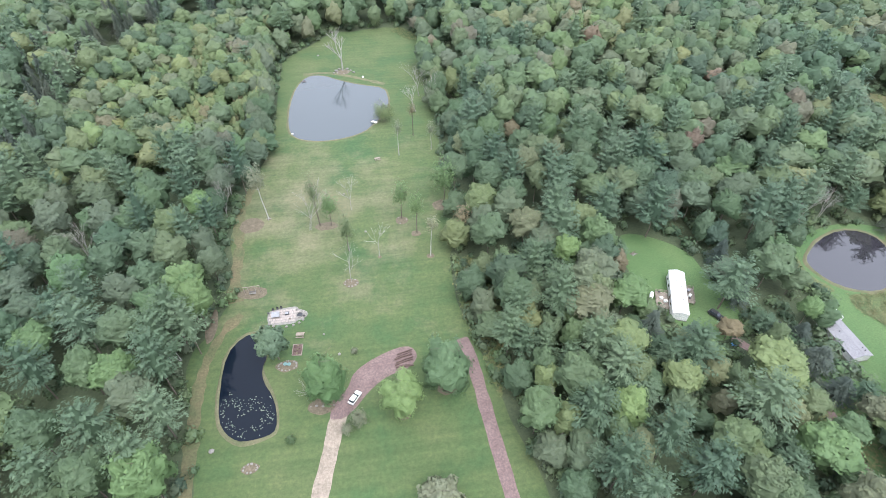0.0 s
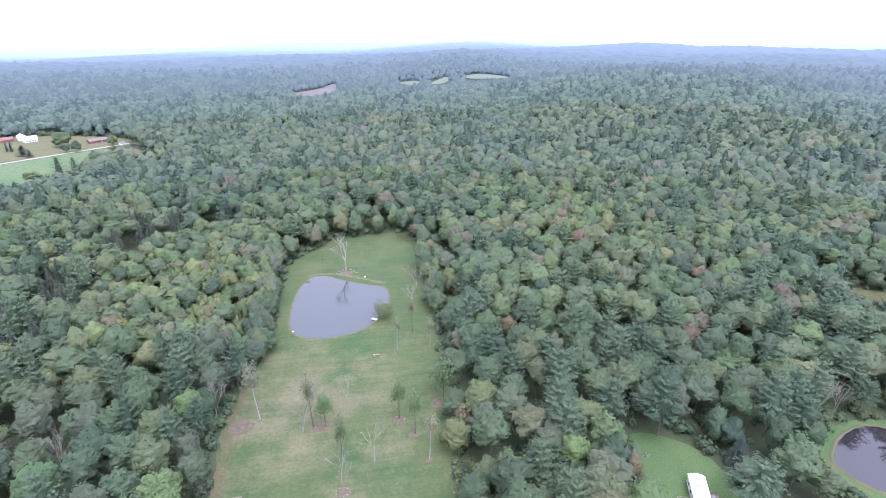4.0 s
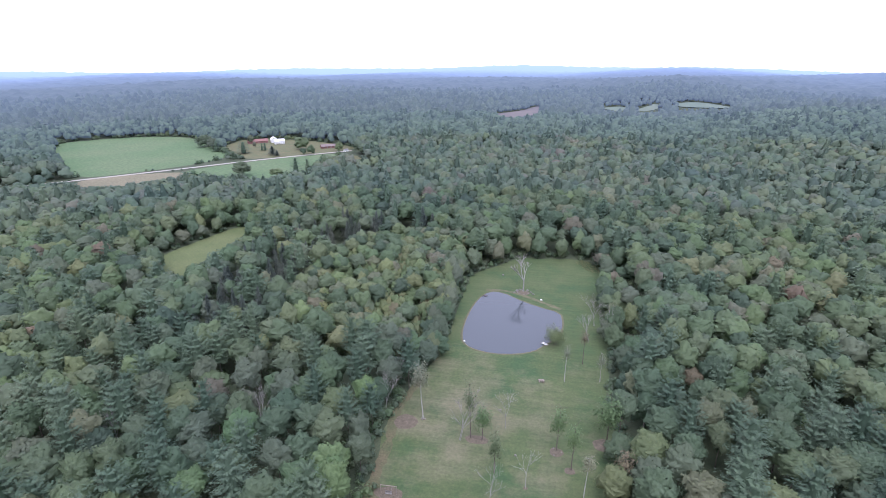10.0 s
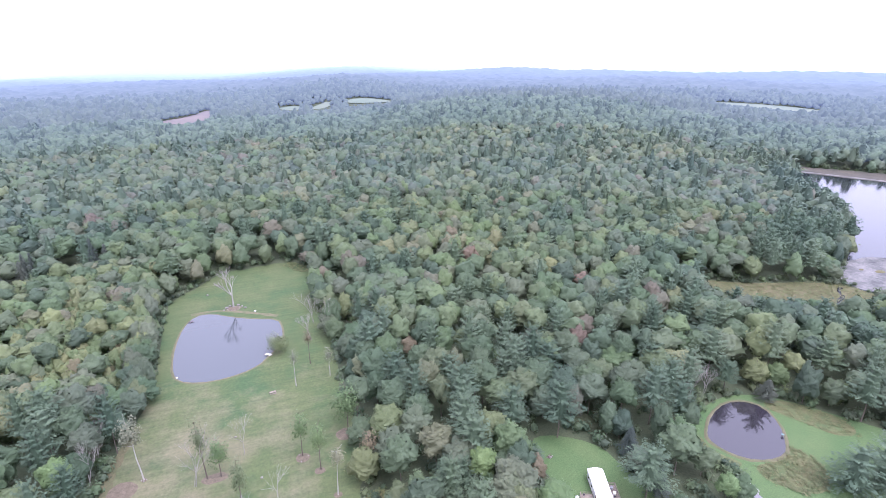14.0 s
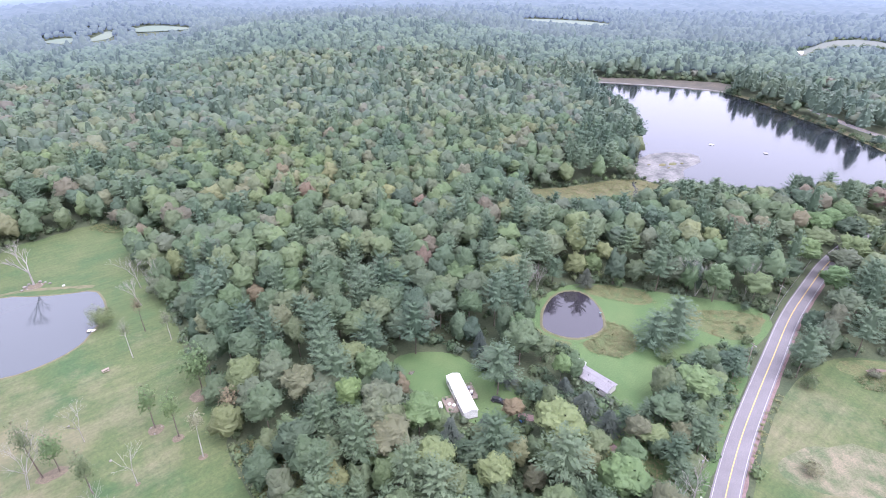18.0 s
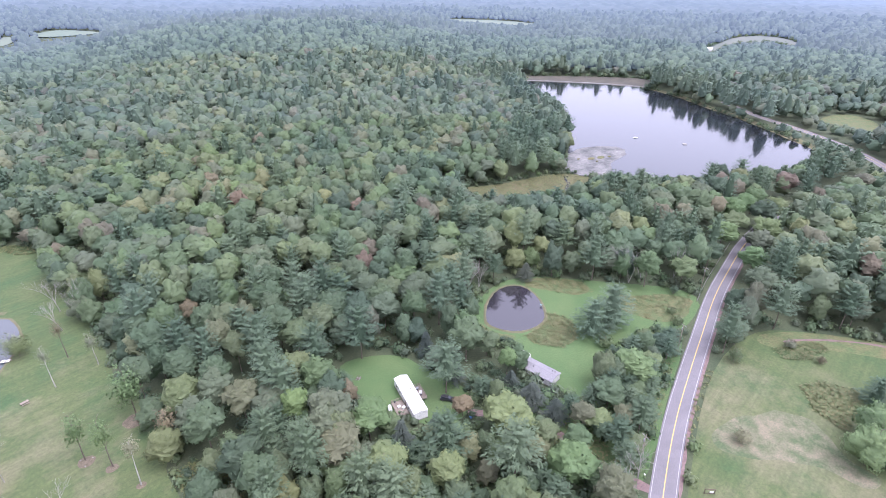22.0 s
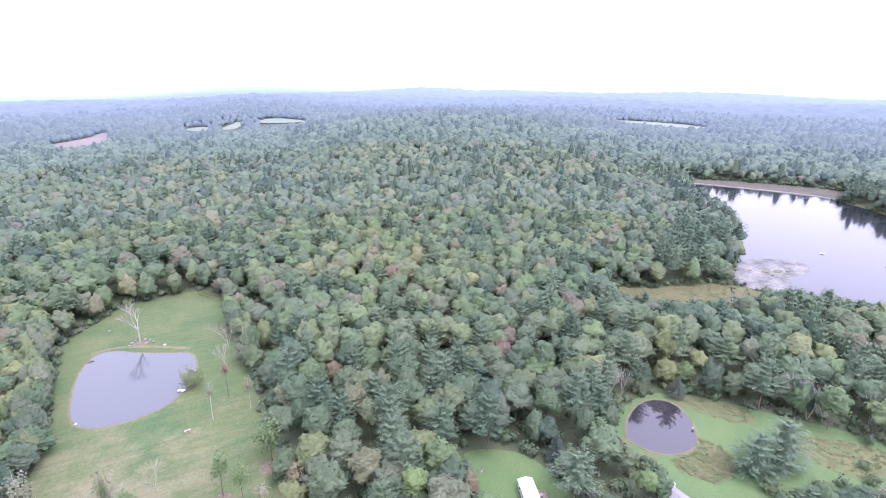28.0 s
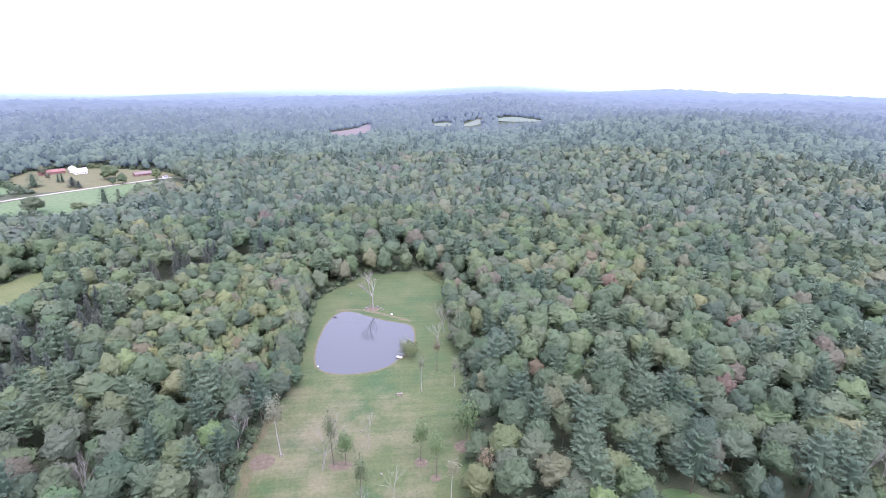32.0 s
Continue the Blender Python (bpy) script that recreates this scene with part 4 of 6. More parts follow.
def species(x, y):
    """0 broadleaf, 1 pine, 2 hemlock, 3 young scrub, by stands."""
    n = len(x)
    u = rng.uniform(0, 1, n)
    k = np.zeros(n, int)
    r = np.hypot(x, y)
    east = (x > 30) & (x < 260) & (y < 190)
    k[(u < 0.12)] = 1
    k[east & (u < np.where(y > 125, 0.2, 0.34))] = 1
    shore = (line_gap(x, y, LAKE + LAKE[:1]) < 45)
    k[shore & (u < 0.75)] = 1
    dark = inside(x, y, HEMLOCKS)
    k[dark & (u < 0.80)] = 1
    k[dark & (u < 0.62)] = 2
    k[inside(x + rng.normal(0, 6, n), y + rng.normal(0, 9, n), YOUNG) & (u < 0.86)] = 3
    west = (x < -45) & (y < 180)
    k[west & (u > 0.75)] = 1
    k[(x > 100) & (x < 185) & (y > 20) & (y < 64) & (u < 0.7)] = 4
    rim = np.full(n, 99.0)
    for p in (LAWN, HOUSE_YARD, TRAILER_YARD, ROADSIDE, MEADOW, MARSH, LAKE, LAKE_HEAD, PASTURE, PASTURE_LOW, FARM_YARD):
        rim = np.minimum(rim, line_gap(x, y, p + p[:1]))
    rim = np.minimum(rim, line_gap(x, y, ROAD))
    for p in (BROWN_FIELD, FAR_STRIP, LAKE_FIELD, LAKE_CLEARING, *HILL_FIELDS):
        rim = np.minimum(rim, line_gap(x, y, p + p[:1]) * 0.3)
    k[(rim < 10) & ((k == 0) | ((k == 1) & (u < 0.2)) | ((k == 2) & (u < 0.5)))] = 4
    return k


TK = species(TX, TY)
NAMES = ["oak", "pine", "spruce", "scrub", "edge"]
LOW = np.array([14.5, 17, 15, 6, 10])[TK]
TH = LOW + rng.uniform(0, 1, len(TX)) * np.array([6.5, 8, 7, 5, 7])[TK]
TW = np.array([9.4, 8.8, 7.0, 4.4, 7.8])[TK] + rng.uniform(0, 1, len(TX)) ** 1.4 * np.array([5.8, 5.8, 2.4, 2.4, 4.0])[TK]
CAP = np.where(inside(TX, TY, YOUNG) & (TK != 3), 12.5, sight_height(TX, TY))
TW = np.where(CAP < TH, np.minimum(TW, CAP * 0.75 + 1.0), TW)
TH = np.minimum(TH, CAP * rng.uniform(0.8, 1.3, len(CAP)))
far = np.clip((TR - 500) / 1000, 0, 1)
TW *= 1.0 + 0.10 * np.clip((TR - 250) / 150, 0, 1) + 0.26 * far
THICKET = [(33, 62), (33, 110), (64, 112), (70, 100), (64, 98), (58, 84), (56, 58), (44, 36)]
FX, FY = rng.uniform(32, 184, 3200), rng.uniform(24, 112, 3200)
ok = (inside(FX, FY, HOMES) & (line_gap(FX, FY, HOME_DRIVE) > 4.0) & ((FX < 104) | (FY < 56)) & (np.hypot(FX - 93, FY - 75) > 9)) | inside(FX, FY, THICKET)
ok &= (line_gap(FX, FY, ROAD) > 8) & (sight_height(FX, FY) > 5)
for p in (TRAILER_YARD, HOUSE_YARD, LAWN):
    ok &= ~inside(FX, FY, smooth_loop(p, 1))
FILL = []
for x, y, cap in zip(FX[ok], FY[ok], sight_height(FX[ok], FY[ok])):
    if min(math.hypot(x - t[0], y - t[1]) - t[3] * 0.36 for t in STANDS) > 0 and all(math.hypot(x - t[0], y - t[1]) > 5.0 for t in FILL):
        deep = x < 60
        FILL.append((x, y, min(cap, rng.uniform(12, 17) if deep else rng.uniform(7, 12)), rng.uniform(6.5, 9.5) if deep else rng.uniform(6.0, 8.5), "eopep"[int(rng.integers(0, 5))]))
own = np.zeros(len(TX), bool)
for k, nm in enumerate(NAMES):
    idx = np.where(TK == k)[0]
    idx = idx[TH[idx] > 6]
    own[idx[np.argsort(TR[idx])][:(140, 140, 45, 100, 85)[k]]] = True
for k, (hx, hy, hh, hw, code) in enumerate(STANDS + FILL):
    kd, tone = PALETTE[code]
    plant(kd, hx, hy, hh, hw, k * 77.0, k, TINTS.get(tone), None, TINT_LABEL.get(tone))
for i in np.where(own)[0]:
    plant(NAMES[TK[i]], TX[i], TY[i], TH[i], TW[i], rng.uniform(0, 360), int(rng.integers(0, 5)))


def joined_woods():
    for lv, (r0, r1) in ((1, (0, 430)), (2, (430, 720)), (2, (720, 980)), (3, (980, 1700))):
        for k, nm in enumerate(NAMES):
            idx = np.where((TK == k) & ~own & (TH > 1.5) & (TR >= r0) & (TR < r1))[0]
            if not len(idx):
                continue
            forms = [CROWN[nm](s * 13 + 5, lv) for s in range(6)]
            vs, fs, ts, ns, o = [], [], [], [], 0
            pick = rng.integers(0, 6, len(idx))
            for q in range(6):
                sel = idx[pick == q]
                if not len(sel):
                    continue
                v, f, nn = forms[q]
                a = rng.uniform(0, math.tau, len(sel))
                c, s = np.cos(a)[:, None], np.sin(a)[:, None]
                w, h = TW[sel][:, None], TH[sel][:, None] / TALL[nm]
                X = (v[None, :, 0] * c - v[None, :, 1] * s) * w + TX[sel][:, None]
                Y = (v[None, :, 0] * s + v[None, :, 1] * c) * w + TY[sel][:, None]
                Z = v[None, :, 2] * h + terrain(TX[sel], TY[sel])[:, None]
                vs.append(np.stack([X, Y, Z], 2).reshape(-1, 3))
                ns.append(np.stack([nn[None, :, 0] * c - nn[None, :, 1] * s, nn[None, :, 0] * s + nn[None, :, 1] * c, np.repeat(nn[None, :, 2], len(sel), 0)], 2).reshape(-1, 3))
                fs.append((f[None] + (np.arange(len(sel)) * len(v))[:, None, None]).reshape(-1, 3) + o)
                ts.append(np.repeat(rng.uniform(0, 1, len(sel)), len(v)))
                o += len(sel) * len(v)
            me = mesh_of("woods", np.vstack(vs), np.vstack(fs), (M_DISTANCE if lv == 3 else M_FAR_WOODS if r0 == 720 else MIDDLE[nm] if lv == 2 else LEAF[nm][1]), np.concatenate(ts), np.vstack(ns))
            ob = new(("far_" if r0 == 720 else ("near_", "middle_", "backdrop_")[lv - 1]) + {"oak": "broadleaf", "edge": "edge", "pine": "pine", "spruce": "hemlock", "scrub": "scrub"}[nm] + "_woods", me)
            tagged(ob, "unbroken canopy of " + {"oak": "green broadleaf", "edge": "full-skirted broadleaf", "pine": "blue-green pine", "spruce": "dark hemlock", "scrub": "yellow-green young"}[nm] + " trees",
                   "woods", kind="stuff")


joined_woods()


def undergrowth():
    """Low bushes along the wood's edges and thinly under the near trees."""
    x, y = [], []
    for p in (LAWN, HOUSE_YARD, TRAILER_YARD, ROADSIDE, MEADOW, MARSH, LAKE, LAKE_HEAD):
        q = smooth_loop(p, 1)
        for a, b in zip(q, np.roll(q, -1, 0)):
            n = int(np.linalg.norm(b - a) / 1.4) + 1
            u = rng.uniform(0, 1, (n, 1))
            d = (b - a) / (np.linalg.norm(b - a) + 1e-9)
            side = np.array([d[1], -d[0]])
            pts = a + (b - a) * u + side * rng.uniform(-6, 6, (n, 1))
            x.append(pts[:, 0])
            y.append(pts[:, 1])
    near = sum(len(q) for q in x)
    for p in (PASTURE, PASTURE_LOW, FARM_YARD, LAKE_FIELD, LAKE_HEAD):
        q = smooth_loop(p, 1)
        for a, b in zip(q, np.roll(q, -1, 0)):
            n = int(np.linalg.norm(b - a) / 3.0) + 1
            pts = a + (b - a) * rng.uniform(0, 1, (n, 1)) + rng.uniform(-8, 8, (n, 2))
            x.append(pts[:, 0])
            y.append(pts[:, 1])
    grown = np.concatenate([np.ones(near), np.full(sum(len(q) for q in x) - near, 2.0)])
    r = np.sqrt(rng.uniform(30 ** 2, 330 ** 2, 2600))
    a = np.radians(rng.uniform(-60, 100, 2600))
    hx, hy = rng.uniform(56, 184, 520), rng.uniform(24, 98, 520)
    home = inside(hx, hy, HOMES) & (line_gap(hx, hy, HOME_DRIVE) > 3.5)
    x, y = np.concatenate(x + [r * np.sin(a), hx[home]]), np.concatenate(y + [r * np.cos(a), hy[home]])
    grown = np.concatenate([grown, np.ones(len(x) - len(grown))])
    ok = np.hypot(x, y) > 40
    for p in OPEN:
        ok &= ~inside(x, y, smooth_loop(p, 1))
    ok &= (line_gap(x, y, ROAD) > 5.5) & (line_gap(x, y, LANE) > 3) & (line_gap(x, y, FARM_ROAD) > 16)
    x, y, grown = x[ok], y[ok], grown[ok]
    foot = terrain(x, y)
    forms = [broad_crown(s * 17 + 2, 2, 0.85, -0.15, 0.62, (3, 6), (40, 0.100)) for s in range(6)]
    pick = rng.integers(0, 6, len(x))
    vs, fs, ts, ns, o = [], [], [], [], 0
    for q in range(6):
        m = pick == q
        v, f, nn = forms[q]
        ns.append(np.tile(nn, (m.sum(), 1)))
        w = (rng.uniform(2.2, 5.4, m.sum()) * grown[m])[:, None]
        vs.append(np.stack([v[None, :, 0] * w + x[m][:, None], v[None, :, 1] * w + y[m][:, None], v[None, :, 2] * w * 0.95 + foot[m][:, None]], 2).reshape(-1, 3))
        fs.append((f[None] + (np.arange(m.sum()) * len(v))[:, None, None]).reshape(-1, 3) + o)
        ts.append(np.repeat(rng.uniform(0, 0.9, m.sum()), len(v)))
        o += m.sum() * len(v)
    tagged(new("undergrowth", mesh_of("undergrowth", np.vstack(vs), np.vstack(fs), LEAF["oak"][1], np.concatenate(ts), np.vstack(ns))),
           "low green bushes along the wood's edge", "undergrowth", kind="stuff")


undergrowth()


def far_canopy():
    """Canopy of the woods past the last single trees, out to the skyline."""
    radii = 1560 * (4900 / 1560) ** (np.linspace(0, 1, 115))
    az = np.radians(np.concatenate([np.arange(-64, 104, 0.42), np.arange(104, 296, 4.0)]))
    R, A = np.meshgrid(radii, az, indexing="ij")
    x, y = R * np.sin(A), R * np.cos(A)
    z = terrain(x, y) + 14 + rng.normal(0, 3.0, x.shape)
    z[0] -= 14
    na = len(az)
    i, j = np.meshgrid(np.arange(len(radii) - 1), np.arange(na), indexing="ij")
    k = (j + 1) % na
    f = np.stack([i * na + j, i * na + k, (i + 1) * na + k, (i + 1) * na + j], 2).reshape(-1, 4)[:, ::-1]
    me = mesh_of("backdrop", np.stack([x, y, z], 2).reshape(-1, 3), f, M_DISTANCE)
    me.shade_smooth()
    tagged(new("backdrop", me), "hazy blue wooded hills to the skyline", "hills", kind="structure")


far_canopy()


# ---- trees of the lawn ----
def lawn_tree(x, y, h, w, low, seed, leaf, bark, label, lean=(0, 0), lumps=26, name="lawn_tree", group="trees on the lawn"):
    """A single planted tree: slender trunk with limbs, and its own crown."""
    root = thing(name, label, "tree", x, y, 0.0, 0, group)
    v, f, nn = broad_crown(seed, 0, h / w, low * h / w, 0.3 if lumps < 40 else 0.93, (7, 12) if lumps < 40 else None, (2600, 0.019) if w > 10 else (max(300, lumps * 34), 0.036))
    v = v * w
    v[:, 0] += lean[0] * v[:, 2] / h
    v[:, 1] += lean[1] * v[:, 2] / h
    o = new("crown", mesh_of("crown", v, f, leaf, None, nn))
    o.parent = root
    r = random.Random(seed)
    bm = bmesh.new()
    p, rad = Vector((0, 0, 0)), 0.10 + h * 0.006
    for k in range(5):
        u = (k + 1) / 5 * 0.9
        q = Vector((lean[0] * u + r.uniform(-0.1, 0.1), lean[1] * u + r.uniform(-0.1, 0.1), h * u))
        tube(bm, p, q, rad, rad * 0.75, 7)
        if u > low:
            for _ in range(3):
                t = r.uniform(0, math.tau)
                tube(bm, q, q + Vector((math.cos(t) * w * 0.34, math.sin(t) * w * 0.34, w * 0.22)), rad * 0.4, 0.02, 4)
        p, rad = q, rad * 0.75
    part("trunk", bm, bark, root, "")
    return root


def bare_tree(name, x, y, h, spread, seed, material, label, stems=1, thick=0.16, group="bare trees", forks=4):
    """A leafless tree: a trunk that forks again and again."""
    root = thing(name, label, "tree", x, y, 0.0, 0, group)
    r = random.Random(seed)
    trunk, twig = bmesh.new(), bmesh.new()

    def grow(p, d, length, rad, depth):
        q = p + d * length
        tube(trunk if depth > 2 else twig, p, q, rad, rad * 0.7, 6 if depth > 2 else 4)
        if depth == 0:
            return
        for _ in range(3 if depth > 1 else 2):
            e = (d + Vector((r.gauss(0, 1), r.gauss(0, 1), r.gauss(0.25, 0.4))) * spread).normalized()
            grow(q, e, length * r.uniform(0.6, 0.85), rad * 0.6, depth - 1)

    for s in range(stems):
        lean = Vector((r.gauss(0, 0.15), r.gauss(0, 0.15), 1)).normalized() if stems > 1 else Vector((0, 0, 1))
        grow(Vector((s * 0.4, 0, -0.05)), lean, h * (0.36 if forks == 4 else 0.3), thick, forks)
    part("trunk", trunk, material, root)
    part("crown", twig, material, root)
    return root


def bed(x, y, rx, ry, material, label, seed, stones=0, name="mulch_bed", category="mulch bed"):
    """A low mounded bed with an uneven edge, and a few stones on it."""
    bm = bmesh.new()
    n = 22
    mid = bm.verts.new((0, 0, 0.16))
    rings = []
    for s, z in ((0.55, 0.13), (1.0, 0.0)):
        rings.append([bm.verts.new((math.cos(k * math.tau / n) * rx * s * (1 + 0.22 * noise.noise(Vector((math.cos(k * math.tau / n) * 1.5, math.sin(k * math.tau / n) * 1.5, seed)))),
                                    math.sin(k * math.tau / n) * ry * s * (1 + 0.22 * noise.noise(Vector((math.cos(k * math.tau / n) * 1.5, seed, math.sin(k * math.tau / n) * 1.5)))), z)) for k in range(n)])
    for k in range(n):
        j = (k + 1) % n
        bm.faces.new((mid, rings[0][k], rings[0][j]))
        bm.faces.new((rings[0][k], rings[1][k], rings[1][j], rings[0][j]))
    root = thing(name, label, category, x, y, 0.04, 0, "mulch beds on the lawn")
    o = part("soil", bm, material, root)
    o.data.shade_smooth()
    r = random.Random(seed)
    for k in range(stones):
        a = k * math.tau / max(1, stones) + r.uniform(-0.2, 0.2)
        part("stone", lump(r.uniform(0.18, 0.4), r.uniform(0.18, 0.35), r.uniform(0.12, 0.25), seed + k, 0.3, None,
                           (math.cos(a) * rx * 0.8, math.sin(a) * ry * 0.8, 0.12), 1), M_STONE, root)
    return root


M_DEEP = leaves("deep_green_leaves", [(0, (0.082, 0.138, 0.070)), (1, (0.095, 0.15, 0.078))], True)
# x, y, height, width, bare share of the trunk, leaf, bark, lean
SLIM = [(-38.1, 150.9, 23.5, 7.5, 0.5, M_FADED, M_BIRCH, (-1.5, 0.5), 26), (-20.3, 144.5, 23.0, 5.4, 0.34, LEAF["oak"][0], M_BARK, (-1.0, 0.6), 22),
        (-16.4, 143.9, 15.0, 6.6, 0.28, M_FRESH, M_BARK, (0, 0), 26), (-10.8, 130.3, 17.6, 5.6, 0.2, LEAF["oak"][0], M_BARK, (0, 0), 26),
        (7.8, 143.9, 18.2, 6.6, 0.3, M_FRESH, M_BARK, (0.2, 0), 24), (12.3, 136.0, 18.4, 6.0, 0.36, M_FRESH, M_BARK, (0, 0), 22),
        (15.3, 124.1, 17.0, 5.6, 0.62, M_FADED, M_BIRCH, (0.8, 0.3), 13), (23.8, 150.4, 20.5, 9.5, 0.22, M_FRESH, M_BARK, (0, 0), 30),
        (26.5, 130.2, 16.0, 7.0, 0.3, M_RUSSET, M_BARK, (0, 0), 18), (10.6, 183.7, 17.5, 4.4, 0.5, M_FADED, M_BIRCH, (0, 0), 10),
        (17.9, 197.6, 17.0, 4.8, 0.5, M_RUSSET, M_BARK, (0, 0), 12), (24.0, 186.0, 14.0, 5.0, 0.4, M_FADED, M_BIRCH, (0, 0), 12)]
for k, (x, y, h, w, low, leaf, bark, lean, lumps) in enumerate(SLIM):
    lawn_tree(x, y, h, w, low, 300 + k, leaf, bark, "slender young tree with a pale trunk on the lawn" if bark == M_BIRCH else "slender leafy young tree on the lawn", lean, lumps, "young_lawn_tree", "slender trees on the lawn")
FULL = [(-30.6, 90.4, 13.5, 8.6, 0.26, LEAF["pine"][0], (-1.4, 0.4), "grey-green willow beside the small pond"),
        (-17.3, 75.9, 19.0, 10.8, 0.12, M_FRESH, (0, 0), "dense green maple beside the drive"),
        (12.6, 75.6, 18.5, 13.0, 0.12, M_DEEP, (0, 0), "broad dark-green maple by the red lane"),
        (1.1, 69.9, 15.5, 11.0, 0.16, M_BRIGHT, (0, 0), "light yellow-green maple beside the drive"),
        (154.5, -14.0, 15.0, 13.0, 0.05, M_MAPLE, (0, 0), "broad fresh-green maple on the roadside field"),
        (165.5, -15.0, 16.5, 15.5, 0.05, M_MAPLE, (0, 0), "broad fresh-green maple on the roadside field"),
        (160.5, -22.5, 15.0, 14.0, 0.05, M_MAPLE, (0, 0), "smaller fresh-green maple on the roadside field"),
        (172.0, -22.5, 14.5, 13.0, 0.05, M_MAPLE, (0, 0), "smaller fresh-green maple on the roadside field"),
        (6.8, 46.0, 9.0, 9.5, 0.1, M_FADED, (0, 0), "sparse pale tree on the lower lawn")]
for k, (x, y, h, w, low, leaf, lean, lab) in enumerate(FULL):
    lawn_tree(x, y, h, w, low, 340 + k, leaf, M_BARK, lab, lean, 60, "lawn_tree", "large trees on the lawn")
for k, (x, y, h, w, leaf, lab, nm) in enumerate([(6.6, 211.1, 9.5, 10.5, M_OLIVE, "round olive bush at the pond's edge", "pond_bush"), (-9.9, 68.5, 5.0, 5.4, M_FADED, "sparse yellowing shrub by the drive", "shrub"),
                                               (-13.0, 66.5, 3.6, 3.8, M_FADED, "sparse yellowing shrub by the drive", "shrub"), (-10.4, 89.6, 2.0, 2.4, M_FADED, "small thin shrub on the lawn", "shrub"),
                                               (-26.3, 66.0, 2.4, 3.0, LEAF["scrub"][0], "small garden shrub near the small pond", "shrub")]):
    lawn_tree(x, y, h, w, 0.05, 360 + k, leaf, M_BARK, lab, (0, 0), 24, nm, "shrubs on the lawn")
bare_tree("dead_tree", -10.4, 263.5, 21.0, 0.30, 8, M_DEAD, "tall dead tree with bare pale branches by the pond", thick=0.42, forks=5)
for k, (x, y, h, st) in enumerate([(-10.5, 116.4, 13.0, 1), (-9.4, 151.6, 13.5, 1), (-1.1, 126.1, 14.5, 1), (-19.6, 77.5, 8.5, 3), (24.2, 231.8, 15.0, 2), (21.0, 217.0, 13.0, 2), (28.5, 221.0, 15.0, 2), (-21.5, 160.5, 9.0, 1)]):
    bare_tree("bare_tree", x, y, h, 0.38, 20 + k, M_DEAD if k != 2 else M_BIRCH, "thin leafless grey tree on the lawn" if st == 1 else "cluster of bare grey stems", st, 0.11)
for k, (x, y, rx, ry, st) in enumerate([(-43.8, 148.1, 4.2, 4.0, 0), (-18.2, 144.0, 4.0, 2.2, 0), (7.7, 143.2, 2.2, 2.2, 3), (11.9, 135.6, 1.7, 1.6, 0), (22.6, 149.4, 3.0, 3.2, 0), (-10.6, 115.9, 2.4, 1.9, 9),
                                      (-38.1, 150.9, 0.8, 0.8, 4), (15.3, 124.1, 1.3, 1.2, 0), (-50.4, 104.8, 1.5, 6.2, 0), (-40.0, 116.0, 4.6, 2.4, 0), (13.0, 75.0, 2.6, 2.2, 0), (1.1, 69.5, 1.9, 1.9, 0),
                                      (-19.0, 74.4, 3.6, 2.2, 2), (25.0, 131.0, 2.6, 2.6, 0), (-35.3, 60.8, 2.0, 1.3, 9), (-1.1, 126.1, 0.7, 0.7, 0)]):
    bed(x, y, rx, ry, M_MULCH, "low bed of reddish-brown mulch round a tree" if st < 5 else "ring of stones and mulch round a tree", 400 + k, st)


# ---- garden things on the lawn ----
M_TIMBER = surface("weathered_timber", (0.20, 0.165, 0.135), (0.30, 0.25, 0.21), 0.9, 10, 0.9, 0.005)
M_DARKWOOD = surface("dark_log_bark", (0.075, 0.05, 0.045), (0.13, 0.085, 0.075), 0.9, 10, 0.95, 0.02)
M_WHITE = surface("white_paint", (0.70, 0.70, 0.69), (0.80, 0.80, 0.79), 0.25, 3, 0.5)
M_GLASS = plain("dark_window_glass", (0.03, 0.035, 0.045), 0.08)
M_BLACK = plain("black_metal", (0.035, 0.035, 0.04), 0.5)
M_RUBBER = plain("tyre_rubber", (0.03, 0.03, 0.03), 0.9)
M_GREYMETAL = plain("dull_grey_metal", (0.33, 0.33, 0.35), 0.45, 0.5)
M_ROOF = surface("grey_metal_roof", (0.18, 0.172, 0.19), (0.225, 0.217, 0.235), 0.2, 3, 0.55)
M_WHITEROOF = surface("white_coated_roof", (0.72, 0.71, 0.72), (0.82, 0.81, 0.82), 0.15, 2, 0.5)
M_SIDING = surface("pale_siding", (0.50, 0.50, 0.50), (0.60, 0.60, 0.59), 0.3, 4, 0.6)
M_REDROOF = surface("faded_red_roof", (0.19, 0.095, 0.085), (0.25, 0.125, 0.11), 0.2, 3, 0.7)
M_BROWNROOF = surface("brown_shingle_roof", (0.17, 0.13, 0.125), (0.23, 0.18, 0.17), 0.3, 4, 0.85)
M_PAVER = surface("pale_flagstone", (0.27, 0.232, 0.215), (0.37, 0.32, 0.30), 0.5, 4, 0.9, 0.01)
M_TEAL = plain("teal_plastic", (0.15, 0.25, 0.245), 0.5)
M_BLUE = plain("blue_tarpaulin", (0.08, 0.22, 0.50), 0.5)
M_CARWHITE = plain("white_car_paint", (0.80, 0.80, 0.80), 0.25)
M_CARBLACK = plain("black_car_paint", (0.03, 0.03, 0.035), 0.3)
M_LAMP = plain("clear_headlight", (0.6, 0.6, 0.62), 0.15)


